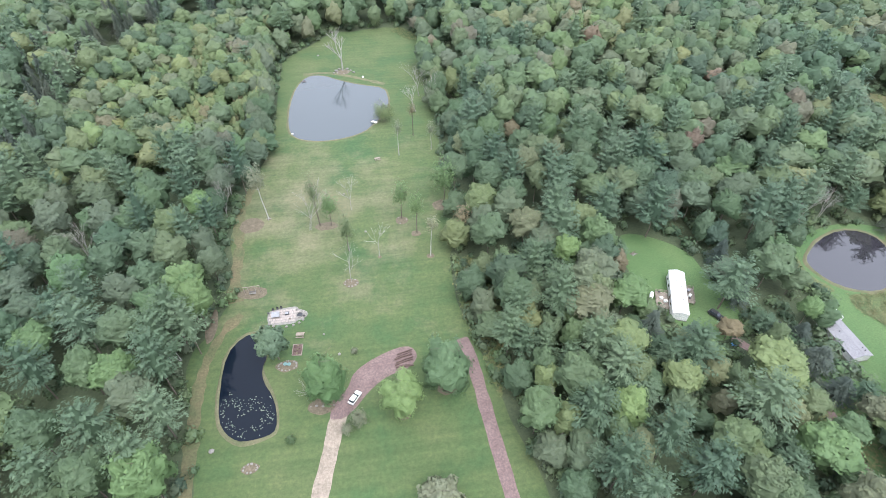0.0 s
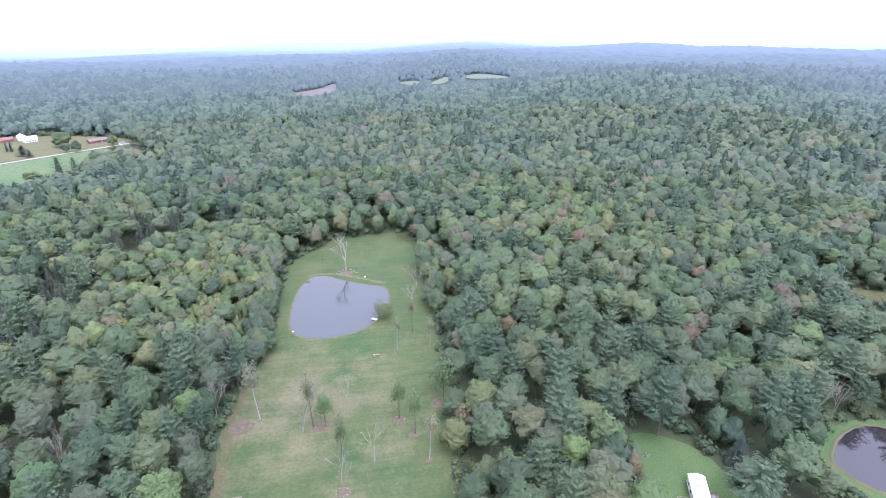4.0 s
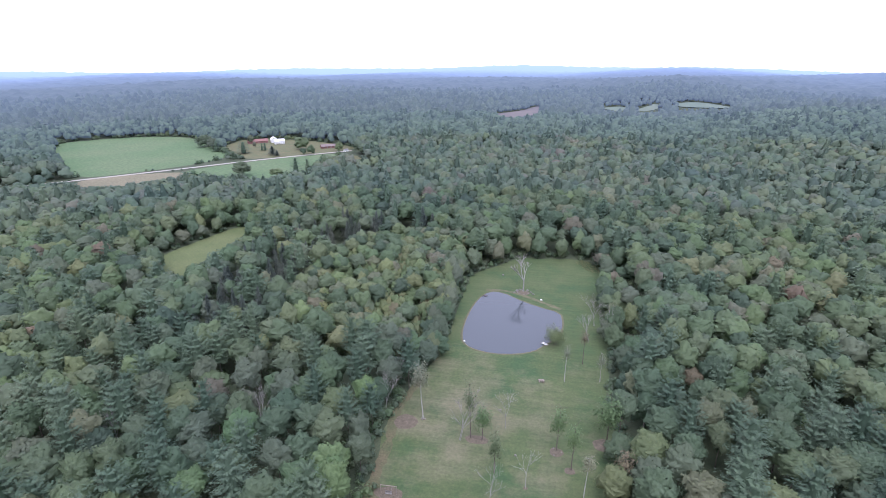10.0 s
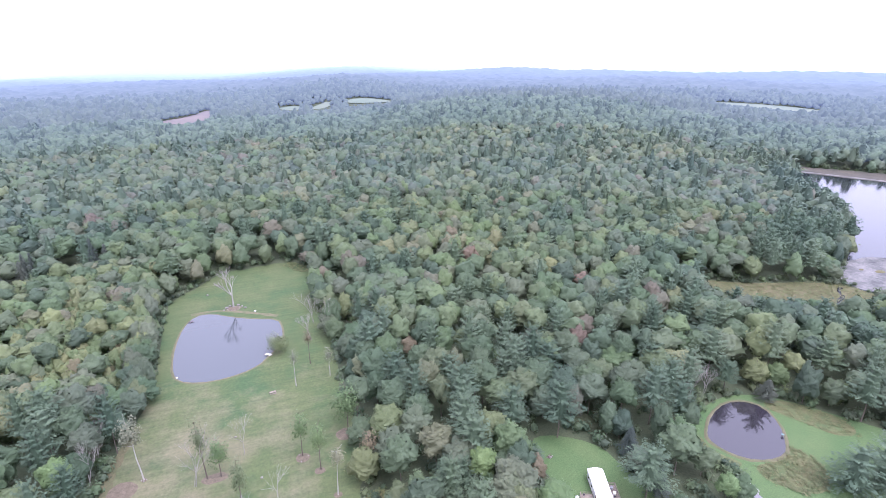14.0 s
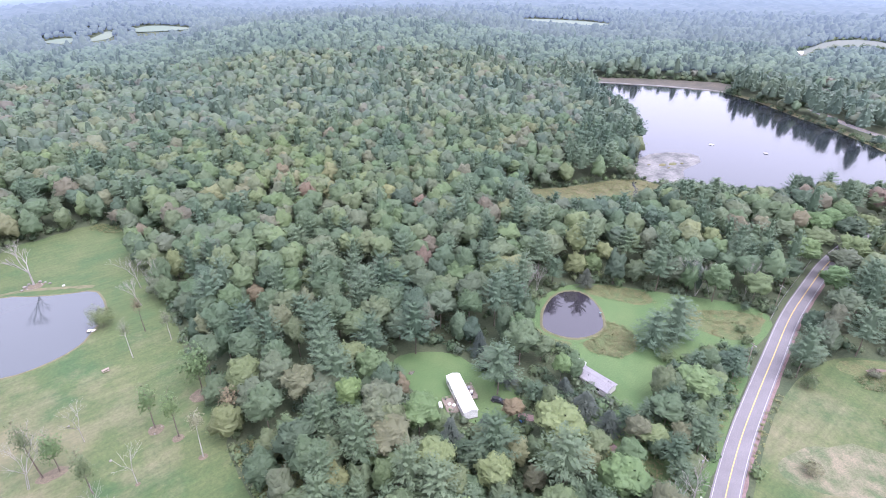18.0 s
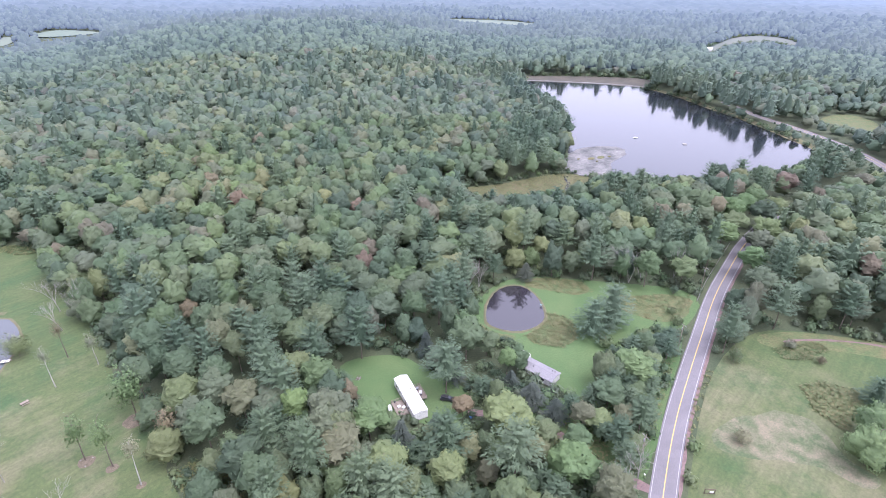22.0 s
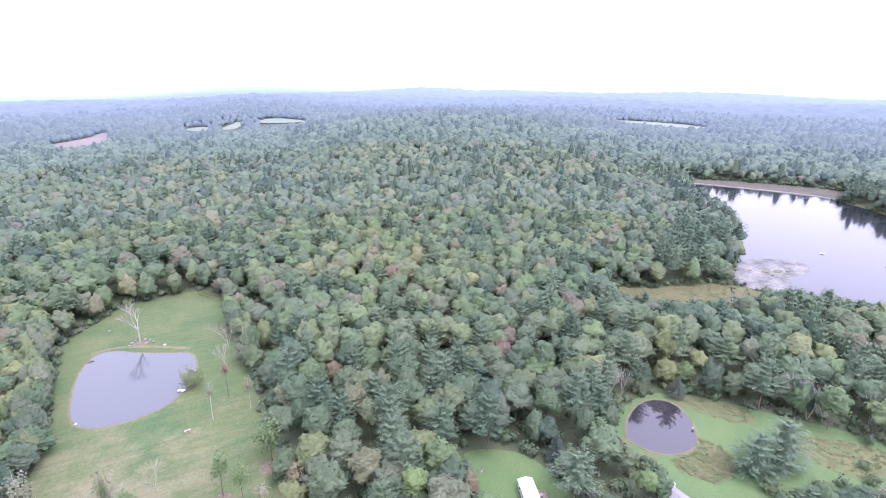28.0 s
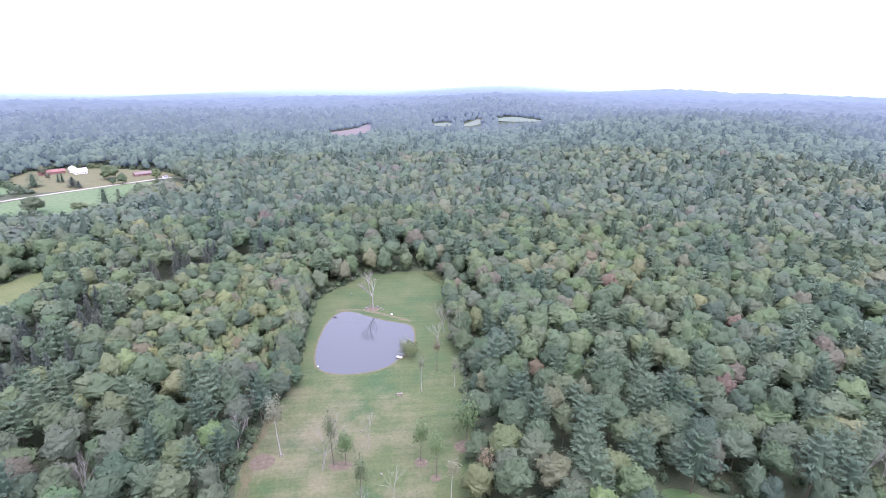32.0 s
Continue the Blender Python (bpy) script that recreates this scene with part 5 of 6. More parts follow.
def patio():
    root = thing("patio", "pale flagstone patio in front of the small pond", "patio", -29.4, 105.6, 0.04)
    r = random.Random(3)
    base = bmesh.new()
    pts = smooth_loop([(-5.6, -1.2), (-5.6, 1.6), (-4.9, 2.6), (1.4, 3.3), (2.7, 3.1), (3.4, 2.0), (5.4, 1.2), (6.2, -0.4), (4.4, -2.0), (3.0, -2.2), (2.2, -3.3), (-3.8, -3.1), (-4.9, -2.4)], 1)
    f = base.faces.new([base.verts.new((x, y, 0.0)) for x, y in pts])
    ex = bmesh.ops.extrude_face_region(base, geom=[f])
    bmesh.ops.translate(base, verts=[v for v in ex["geom"] if isinstance(v, bmesh.types.BMVert)], vec=(0, 0, 0.05))
    bmesh.ops.recalc_face_normals(base, faces=base.faces[:])
    part("bedding", base, M_STONE, root)
    for i in range(-6, 7):
        for j in range(-3, 4):
            x, y = i * 0.98 + (j % 2) * 0.3, j * 0.98
            if not inside(np.array([x * 1.12]), np.array([y * 1.15]), pts)[0]:
                continue
            part("flagstone", box(0.90 + r.uniform(-0.1, 0.04), 0.90 + r.uniform(-0.1, 0.04), 0.07, x, y, 0.05 + r.uniform(0, 0.015), 0.02, (0, 0, r.uniform(-4, 4))), M_PAVER, root)
    return root


def garden_chair(x, y, turn, material, label):
    root = thing("garden_chair", label, "chair", x, y, 0.13, turn, "chairs round the patio")
    part("seat", box(0.55, 0.5, 0.06, 0, 0, 0.40, 0.015), material, root)
    part("backrest", box(0.55, 0.06, 0.55, 0, 0.25, 0.45, 0.015, (-10, 0, 0)), material, root)
    for sx in (-0.23, 0.23):
        for sy in (-0.2, 0.2):
            part("leg", box(0.05, 0.05, 0.40, sx, sy, 0), material, root)
    return root


def fire_ring(x, y, z, rad, label):
    root = thing("fire_ring", label, "fire pit", x, y, z)
    for k in range(14):
        a = k * math.tau / 14
        part("stone", box(rad * 0.42, 0.28, 0.32, math.cos(a) * rad, math.sin(a) * rad, 0, 0.05, (0, 0, math.degrees(a) + 90)), M_STONE, root)
    bm = bmesh.new()
    bmesh.ops.create_circle(bm, cap_ends=True, segments=18, radius=rad * 0.88, matrix=Matrix.Translation((0, 0, 0.06)))
    part("ashes", bm, M_BLACK, root, "dark ashes")
    return root


def picnic_table(x, y, turn, label):
    root = thing("picnic_table", label, "table", x, y, 0.04, turn)
    for k in range(5):
        part("board", box(2.3, 0.16, 0.045, 0, (k - 2) * 0.175, 0.72, 0.006), M_TIMBER, root)
    for s in (-1, 1):
        for k in range(2):
            part("bench_board", box(2.3, 0.14, 0.045, 0, s * (0.72 + 0.16 * k), 0.42, 0.006), M_TIMBER, root)
        part("brace", box(0.09, 1.75, 0.09, s * 0.8, 0, 0.34), M_TIMBER, root)
        for t in (-1, 1):
            part("leg", box(0.09, 0.09, 0.86, s * 0.8, t * 0.42, 0.0, 0, (t * 22, 0, 0)), M_TIMBER, root)
    return root


def swing_bench(x, y, turn):
    root = thing("swing_bench", "timber swing bench hung between two tall posts", "bench", x, y, 0.04, turn)
    for s in (-1, 1):
        part("post", box(0.16, 0.16, 3.0, s * 2.3, 0.3, 0, 0.02), M_TIMBER, root)
        part("chain", tube(bmesh.new(), (s * 0.95, 0.0, 0.5), (s * 1.05, 0.25, 2.95), 0.02, 0.02, 5), M_GREYMETAL, root)
    part("beam", box(4.9, 0.18, 0.18, 0, 0.3, 3.0, 0.02), M_TIMBER, root)
    for k in range(4):
        part("seat_slat", box(2.0, 0.13, 0.035, 0, (k - 1.5) * 0.15, 0.48), M_STONE, root)
    for k in range(4):
        part("back_slat", box(2.0, 0.03, 0.12, 0, 0.36, 0.55 + k * 0.15), M_STONE, root)
    return root


def raised_bed(x, y, sx, sy, turn):
    root = thing("raised_bed", "timber-edged garden bed of dark soil", "garden bed", x, y, 0.04, turn)
    for s in (-1, 1):
        part("edging", box(sx, 0.16, 0.3, 0, s * sy / 2, 0, 0.02), M_TIMBER, root)
        part("edging", box(0.16, sy, 0.3, s * sx / 2, 0, 0, 0.02), M_TIMBER, root)
    part("soil", box(sx - 0.2, sy - 0.2, 0.2, 0, 0, 0), M_DARKWOOD, root)
    for k in range(7):
        part("plant", lump(0.32, 0.3, 0.28, k, 0.4, None, (math.sin(k * 2.1) * sx * 0.28, (k - 3) * sy * 0.12, 0.32), 1), M_DARKWOOD if k % 3 else M_RUSSET, root)
    return root


def log(x, y, length, rad, turn, label):
    root = thing("log", label, "log", x, y, rad + 0.05, turn, "logs by the drive")
    bm = bmesh.new()
    tube(bm, (-length / 2, 0, 0), (0, 0.08, 0.0), rad, rad * 0.93, 8)
    tube(bm, (0, 0.08, 0.0), (length / 2, -0.05, 0.0), rad * 0.93, rad * 0.85, 8)
    part("bark", bm, M_DARKWOOD, root)
    bm = bmesh.new()
    for s, q in ((-1, rad * 0.9), (1, rad * 0.76)):
        bmesh.ops.create_circle(bm, cap_ends=True, segments=8, radius=q, matrix=Matrix.Translation((s * (length / 2 + 0.008), 0, 0)) @ pose(0, 0, 0, 0, 90, 0))
    part("cut_end", bm, M_TIMBER, root, "pale sawn end")


def car(x, y, turn, paint, name, label, scale=1.0):
    root = thing(name, label, "car", x, y, 0.06, turn)
    root.matrix_basis = root.matrix_basis @ Matrix.Scale(scale, 4)
    body = bmesh.new()
    prof = [(-2.25, 0.42), (-2.28, 0.75), (-2.15, 0.98), (-0.95, 1.02), (0.95, 1.02), (2.0, 0.92), (2.25, 0.72), (2.25, 0.40)]
    rows = []
    for w, k in ((-0.9, 0.0), (-0.82, 1.0), (0.82, 1.0), (0.9, 0.0)):
        rows.append([body.verts.new((px, w if k == 0 else w, pz if k else min(pz, 0.85))) for px, pz in prof])
    for a, b in zip(rows[:-1], rows[1:]):
        for k in range(len(prof) - 1):
            body.faces.new((a[k], a[k + 1], b[k + 1], b[k]))
    body.faces.new(rows[0][::-1])
    body.faces.new(rows[-1])
    body.faces.new([r[0] for r in rows])
    body.faces.new([r[-1] for r in rows][::-1])
    bmesh.ops.recalc_face_normals(body, faces=body.faces[:])
    b = part("body", body, paint, root)
    cab = bmesh.new()
    low = [cab.verts.new((px, py, 1.0)) for px, py in ((-1.95, -0.8), (1.0, -0.8), (1.0, 0.8), (-1.95, 0.8))]
    top = [cab.verts.new((px, py, 1.52)) for px, py in ((-1.6, -0.64), (0.25, -0.64), (0.25, 0.64), (-1.6, 0.64))]
    for k in range(4):
        j = (k + 1) % 4
        cab.faces.new((low[k], low[j], top[j], top[k]))
    part("window", cab, M_GLASS, b, "dark tinted glass")
    part("roof", box(1.95, 1.36, 0.07, -0.68, 0, 1.50, 0.03), paint, b)
    for px in (-1.4, 1.4):
        for py in (-0.82, 0.82):
            wh = part("wheel", tube(bmesh.new(), (px, py - 0.1, 0.34), (px, py + 0.1, 0.34), 0.34, 0.34, 14), M_RUBBER, root)
            part("rim", tube(bmesh.new(), (px, py - 0.112, 0.34), (px, py + 0.112, 0.34), 0.2, 0.2, 10), M_GREYMETAL, wh)
    for py in (-0.62, 0.62):
        part("headlight", box(0.06, 0.36, 0.14, 2.25, py, 0.66, 0.02), M_LAMP, b)
        part("tail_light", box(0.05, 0.3, 0.2, -2.26, py, 0.70, 0.02), M_REDROOF, b)
    part("bumper", box(0.14, 1.7, 0.2, 2.26, 0, 0.36, 0.04), M_BLACK, b)
    part("bumper", box(0.14, 1.7, 0.2, -2.27, 0, 0.36, 0.04), M_BLACK, b)
    return root


patio()
for k, (x, y, t) in enumerate([(-34.7, 106.9, 100), (-33.4, 107.9, 30), (-32.2, 108.2, 10), (-31.2, 108.4, -5), (-28.4, 104.0, 170), (-24.4, 104.5, 220)]):
    garden_chair(x, y, t, M_BLACK if k != 4 else M_TIMBER, "dark metal garden chair on the patio" if k != 4 else "timber garden chair on the patio")
table = thing("patio_table", "square pale grey table on the patio", "table", -32.6, 105.9, 0.15, 4)
part("tabletop", box(2.3, 2.1, 0.06, 0, 0, 0.70, 0.02), M_GREYMETAL, table)
for sx in (-1, 1):
    for sy in (-0.9, 0.9):
        part("leg", box(0.08, 0.08, 0.70, sx, sy, 0), M_GREYMETAL, table)
fire_ring(-25.7, 105.3, 0.15, 0.95, "round stone fire ring on the patio")
brazier = thing("brazier", "square black metal brazier on the patio", "fire pit", -29.4, 106.1, 0.15, 4)
part("bowl", box(1.2, 1.0, 0.3, 0, 0, 0.28, 0.06), M_BLACK, brazier)
part("grate", box(0.9, 0.7, 0.03, 0, 0, 0.58), M_GREYMETAL, brazier)
for sx in (-0.5, 0.5):
    for sy in (-0.4, 0.4):
        part("leg", box(0.07, 0.07, 0.32, sx, sy, 0), M_BLACK, brazier)
for k in range(11):
    a = -2.6 + k * 0.36
    st = thing("edging_stone", "pale boulder at the edge of the patio", "stone", -29.6 + math.cos(a) * 5.4, 105.0 + math.sin(a) * 3.3 - 0.3, 0.04, 0, "boulders round the patio")
    part("rock", lump(0.5, 0.42, 0.35, k + 60, 0.35, None, (0, 0, 0.18), 1), M_STONE, st)
swing_bench(-40.0, 115.6, 3)
picnic_table(-25.3, 97.6, -6, "weathered timber picnic table on the lawn")
picnic_table(1.8, 181.8, 8, "weathered timber picnic table in the middle of the lawn")
raised_bed(-25.9, 92.8, 2.6, 3.6, -4)
bed(-28.3, 88.0, 3.0, 1.9, M_MULCH, "flower bed edged with stones beside the small pond", 430, 14, "flower_bed", "flower bed")
for x, y, c, lab in ((-28.9, 88.4, M_TEAL, "teal plastic tub in the flower bed"), (-27.9, 88.2, M_TEAL, "teal plastic tub in the flower bed")):
    tub = thing("garden_tub", lab, "tub", x, y, 0.16)
    part("bowl", tube(bmesh.new(), (0, 0, 0), (0, 0, 0.32), 0.42, 0.52, 12), c, tub)
    part("rim", tube(bmesh.new(), (0, 0, 0.32), (0, 0, 0.36), 0.55, 0.55, 12), c, tub)
for k, (x, y, ln, t) in enumerate([(2.6, 84.4, 5.2, 16), (2.9, 85.1, 5.0, 17), (2.5, 86.1, 5.0, 14), (2.8, 86.8, 4.6, 19), (3.0, 87.6, 4.4, 16), (2.2, 83.2, 4.0, 6), (3.4, 83.0, 3.6, 4)]):
    log(x, y, ln, 0.20 + 0.03 * (k % 3), t, "dark felled log lying at the end of the drive")
strip("litter_south", [(-48.5, 48), (-49.0, 57.9), (-50.1, 73.6), (-50.8, 86.1), (-49.5, 95.0), (-46.5, 103.0), (-42.5, 108)], -1.5, 1.4, 0.055, M_LITTER, "reddish leaf litter along the wood's edge", "leaf litter", 3, 1.2)
strip("litter_north", [(-44.5, 113), (-46.0, 120), (-46.2, 137.7), (-48.6, 152.7), (-46.6, 164.5), (-44.0, 176)], -1.7, 1.5, 0.055, M_LITTER, "reddish leaf litter along the wood's edge", "leaf litter", 3, 1.4)
strip("pond_path", [(-30.0, 262.0), (-20.0, 263.2), (-9.6, 258.4), (1.4, 251.6), (9.3, 246.0)], -1.1, 1.1, 0.06, M_DRYRIM, "worn dry path round the head of the pond", "path", 3, 0.6)
for k, (x, y, sz) in enumerate([(-13.6, 263.4, 0.9), (-12.1, 265.2, 0.7), (-8.2, 264.8, 0.8), (-6.4, 263.0, 0.6), (-5.0, 260.6, 0.7), (-14.8, 261.2, 0.6)]):
    st = thing("landscape_stone", "pale boulder by the dead tree at the pond", "stone", x, y, 0.04, 0, "boulders by the dead tree")
    part("rock", lump(sz, sz * 0.8, sz * 0.65, k + 140, 0.35, None, (0, 0, sz * 0.4), 2), M_STONE, st)
fallen = thing("fallen_tree", "grey fallen tree arching over the wood's edge", "tree", 37.0, 55.5, 0.0, 52)
bm = bmesh.new()
arc = [Vector((-3.2 + 1.3 * k, 0.35 * math.sin(k * 1.3), 6.2 + 2.6 * math.sin(k / 5 * math.pi))) for k in range(6)]
for k in range(5):
    tube(bm, arc[k], arc[k + 1], 0.26 - 0.035 * k, 0.225 - 0.035 * k, 7)
part("trunk", bm, M_DEAD, fallen)
bm = bmesh.new()
for k in range(1, 6):
    for q in (-1, 1):
        tube(bm, arc[k], arc[k] + Vector((0.8, q * 1.5, 0.5 * q)), 0.09, 0.02, 5)
part("branch", bm, M_DEAD, fallen)
bm = bmesh.new()
tube(bm, (-3.6, 0, -0.1), arc[0], 0.34, 0.26, 7)
part("stump", bm, M_BARK, fallen)
sheet("parking_pad", [(-17.8, 70.5), (-15.6, 75.2), (-12.2, 79.0), (-11.2, 83.2), (-4.5, 87.6), (4.5, 90.4), (7.0, 86.0), (3.5, 82.0), (-2.0, 81.0), (-7.0, 77.2), (-11.0, 72.2), (-13.8, 70.0)], 0.066, M_RED, "reddish gravel pad at the end of the drive", "drive")
car(-10.8, 75.3, 54, M_CARWHITE, "white_car", "white car parked on the gravel drive", 0.9)
for x, y in ((-20.4, 74.6), (-18.8, 74.3)):
    st = thing("landscape_stone", "pale stone set in the mulch by the drive", "stone", x, y, 0.08)
    part("rock", lump(0.45, 0.35, 0.32, int(x * 10), 0.35, None, (0, 0, 0.2), 1), M_STONE, st)
for k, (x, y, s) in enumerate([(-32.6, 206.0, 0.55), (-0.7, 254.8, 0.6), (30.5, 243.5, 0.7), (-14.6, 89.6, 0.5), (-44.7, 66.3, 0.8), (-23.0, 283.0, 0.7), (-18.8, 97.1, 0.4), (-12.0, 161.0, 0.5), (-5.0, 139.0, 0.5)]):
    st = thing("lawn_stone", "single pale stone lying on the lawn", "stone", x, y, 0.04, 0, "stones on the lawn")
    part("rock", lump(s, s * 0.8, s * 0.6, k + 90, 0.3, None, (0, 0, s * 0.4), 1), M_STONE if k > 2 else M_WHITE, st)
bed(-10.4, 262.0, 3.6, 2.8, M_MULCH, "bed of earth and stones round the dead tree", 470, 16, "stone_bed", "stone bed")
dock = thing("dock", "short pale timber dock at the pond's edge", "dock", 2.4, 210.3, 0.1, -35)
for k in range(9):
    part("plank", box(0.32, 1.5, 0.05, -1.5 + k * 0.36, 0, 0.42, 0.01), M_WHITE if k % 4 else M_TIMBER, dock)
for s in (-1.5, 1.4):
    for t in (-0.65, 0.65):
        part("pile", tube(bmesh.new(), (s, t, -0.4), (s, t, 0.6), 0.07, 0.07, 7), M_TIMBER, dock)
snag = thing("driftwood", "dark branch lying in the pond's shallows", "branch", -29.6, 254.0, 0.1)
bm = bmesh.new()
for k in range(6):
    tube(bm, (0, 0, 0.05), (math.cos(k * 1.1) * 1.8, math.sin(k * 1.1) * 1.4, 0.5), 0.12, 0.03, 5)
part("wood", bm, M_DARKWOOD, snag)


def lily_pads():
    r = random.Random(9)
    bm = bmesh.new()
    p = smooth_loop(SMALL_POND, 1)
    n = 0
    while n < 1300:
        x, y = r.uniform(-46, -29), r.uniform(67, 101)
        if noise.noise(Vector((x * 0.25, y * 0.25, 3))) + (0.2 if y < 82 else -0.4) < 0.16:
            n += 1
            continue
        c = np.array([-38.0, 83.0])
        if not inside(np.array([(x - c[0]) * 1.08 + c[0]]), np.array([(y - c[1]) * 1.05 + c[1]]), p)[0]:
            n += 1
            continue
        bmesh.ops.create_circle(bm, cap_ends=True, segments=8, radius=r.uniform(0.07, 0.2), matrix=Matrix.Translation((x, y, 0.118)))
        n += 1
    tagged(link("lily_pads", bm, M_PAD), "pale lily pads floating on the small pond", "lily pads", kind="stuff")


M_PAD = plain("lily_pad", (0.13, 0.155, 0.12), 0.6)
lily_pads()


# ---- the mobile home, the grey-roofed house and their yards ----
def gable(length, width, wall, rise, over, thick=0.14):
    """Roof planes of a gable as one solid, ridge along y."""
    bm = bmesh.new()
    hw, hl = width / 2 + over, length / 2 + over
    drop = rise * over / (width / 2)
    prof = [(-hw, wall - drop), (0, wall + rise), (hw, wall - drop), (hw, wall - drop + thick), (0, wall + rise + thick), (-hw, wall - drop + thick)]
    ends = [[bm.verts.new((px, s * hl, pz)) for px, pz in prof] for s in (-1, 1)]
    for k in range(6):
        j = (k + 1) % 6
        bm.faces.new((ends[0][k], ends[0][j], ends[1][j], ends[1][k]))
    for e in ends:
        bm.faces.new((e[0], e[1], e[4], e[5]))
        bm.faces.new((e[1], e[2], e[3], e[4]))
    bmesh.ops.recalc_face_normals(bm, faces=bm.faces[:])
    return bm


def gable_walls(length, width, wall, rise):
    bm = bmesh.new()
    prof = [(-width / 2, 0), (width / 2, 0), (width / 2, wall), (0, wall + rise), (-width / 2, wall)]
    ends = [[bm.verts.new((px, s * length / 2, pz)) for px, pz in prof] for s in (-1, 1)]
    for k in range(5):
        j = (k + 1) % 5
        bm.faces.new((ends[0][k], ends[0][j], ends[1][j], ends[1][k]))
    bm.faces.new(ends[0])
    bm.faces.new(ends[1][::-1])
    bmesh.ops.recalc_face_normals(bm, faces=bm.faces[:])
    return bm


def house(name, label, x, y, turn, length, width, wall, rise, over, roof_m, wall_m, openings, seams=0.0, chimneys=(), z=0.0, group=""):
    """A gabled house: walls, roof with seams, windows and doors set on the long sides (side, along, kind)."""
    root = thing(name, label, "house", x, y, z, turn, group)
    w = part("wall", gable_walls(length, width, wall, rise), wall_m, root)
    rf = part("roof", gable(length, width, wall, rise, over), roof_m, root)
    part("foundation", box(width + 0.1, length + 0.1, 0.35, 0, 0, -0.05), M_STONE, root)
    if seams:
        n = int((length + 2 * over) / seams)
        slope = math.hypot(width / 2 + over, rise * (1 + over / (width / 2)))
        ang = math.degrees(math.atan2(rise, width / 2))
        for k in range(1, n):
            for s in (-1, 1):
                mid = (width / 2 + over) / 2
                part("seam", box(slope, 0.05, 0.05, s * mid, -length / 2 - over + k * seams, wall + rise - rise * mid / (width / 2) + 0.115, 0, (0, s * ang, 0)), roof_m, rf)
    part("ridge_cap", box(0.36, length + 2 * over, 0.06, 0, 0, wall + rise + 0.10, 0.02), roof_m, rf)
    for side, along, kind in openings:
        px = side * (width / 2 + 0.02)
        if kind == "door":
            d = part("door", box(0.07, 0.95, 2.0, px, along, 0.3, 0.01), M_TIMBER, root)
            part("handle", box(0.1, 0.05, 0.12, px + side * 0.05, along + 0.36, 1.25), M_GREYMETAL, d)
        else:
            fr = part("window", box(0.08, 1.3, 1.1, px, along, 1.05, 0.02), M_WHITE, root)
            part("pane", box(0.05, 1.1, 0.9, px + side * 0.035, along, 1.15), M_GLASS, fr)
            part("sill", box(0.16, 1.4, 0.06, px + side * 0.05, along, 1.0), M_WHITE, fr)
    for cx, cy, ch in chimneys:
        part("vent_pipe", tube(bmesh.new(), (cx, cy, wall), (cx, cy, wall + rise + ch), 0.12, 0.12, 8), M_BLACK, rf, "dark roof vent")
    return root


def deck(name, label, x, y, turn, sx, sy, h, rails):
    root = thing(name, label, "deck", x, y, 0.04, turn)
    n = int(sy / 0.24)
    for k in range(n):
        part("plank", box(sx, 0.21, 0.045, 0, -sy / 2 + (k + 0.5) * sy / n, h, 0.008), M_TIMBER, root)
    for a in (-sx / 2 + 0.1, sx / 2 - 0.1):
        for b in (-sy / 2 + 0.1, 0, sy / 2 - 0.1):
            part("post", box(0.12, 0.12, h + 1.0, a, b, 0), M_TIMBER, root)
    for side in rails:
        if side in "ew":
            a = sx / 2 - 0.1 if side == "e" else -sx / 2 + 0.1
            for z in (0.5, 0.95):
                part("rail", box(0.08, sy, 0.08, a, 0, h + z), M_TIMBER, root)
        else:
            b = sy / 2 - 0.1 if side == "n" else -sy / 2 + 0.1
            for z in (0.5, 0.95):
                part("rail", box(sx, 0.08, 0.08, 0, b, h + z), M_TIMBER, root)
    return root


def place_on(x, y, turn, dx, dy):
    c, s = math.cos(radians(turn)), math.sin(radians(turn))
    return x + dx * c - dy * s, y + dx * s + dy * c


HX, HY, HT = 85.7, 94.8, -21.8
house("mobile_home", "long white mobile home with a white roof in the wood", HX, HY, HT, 17.2, 4.4, 3.0, 0.62, 0.12, M_WHITEROOF, M_WHITE,
      [(-1, 3.5, "window"), (-1, 6.5, "window"), (-1, -1.2, "door"), (-1, -4.0, "window"), (1, 4.0, "window"), (1, 0.5, "door"), (1, -3.0, "window"), (1, -6.2, "window")],
      0.0, ((0.7, 1.6, 0.28), (-0.6, 4.0, 0.25), (0.9, -3.5, 0.25)))
dx, dy = place_on(HX, HY, HT, -4.35, -2.2)
deck("deck", "cluttered brown timber deck beside the mobile home", dx, dy, HT, 3.6, 6.6, 0.7, "wns")
ex, ey = place_on(HX, HY, HT, 3.75, 1.6)
deck("deck", "narrow brown timber deck behind the mobile home", ex, ey, HT, 2.6, 6.4, 0.7, "en")
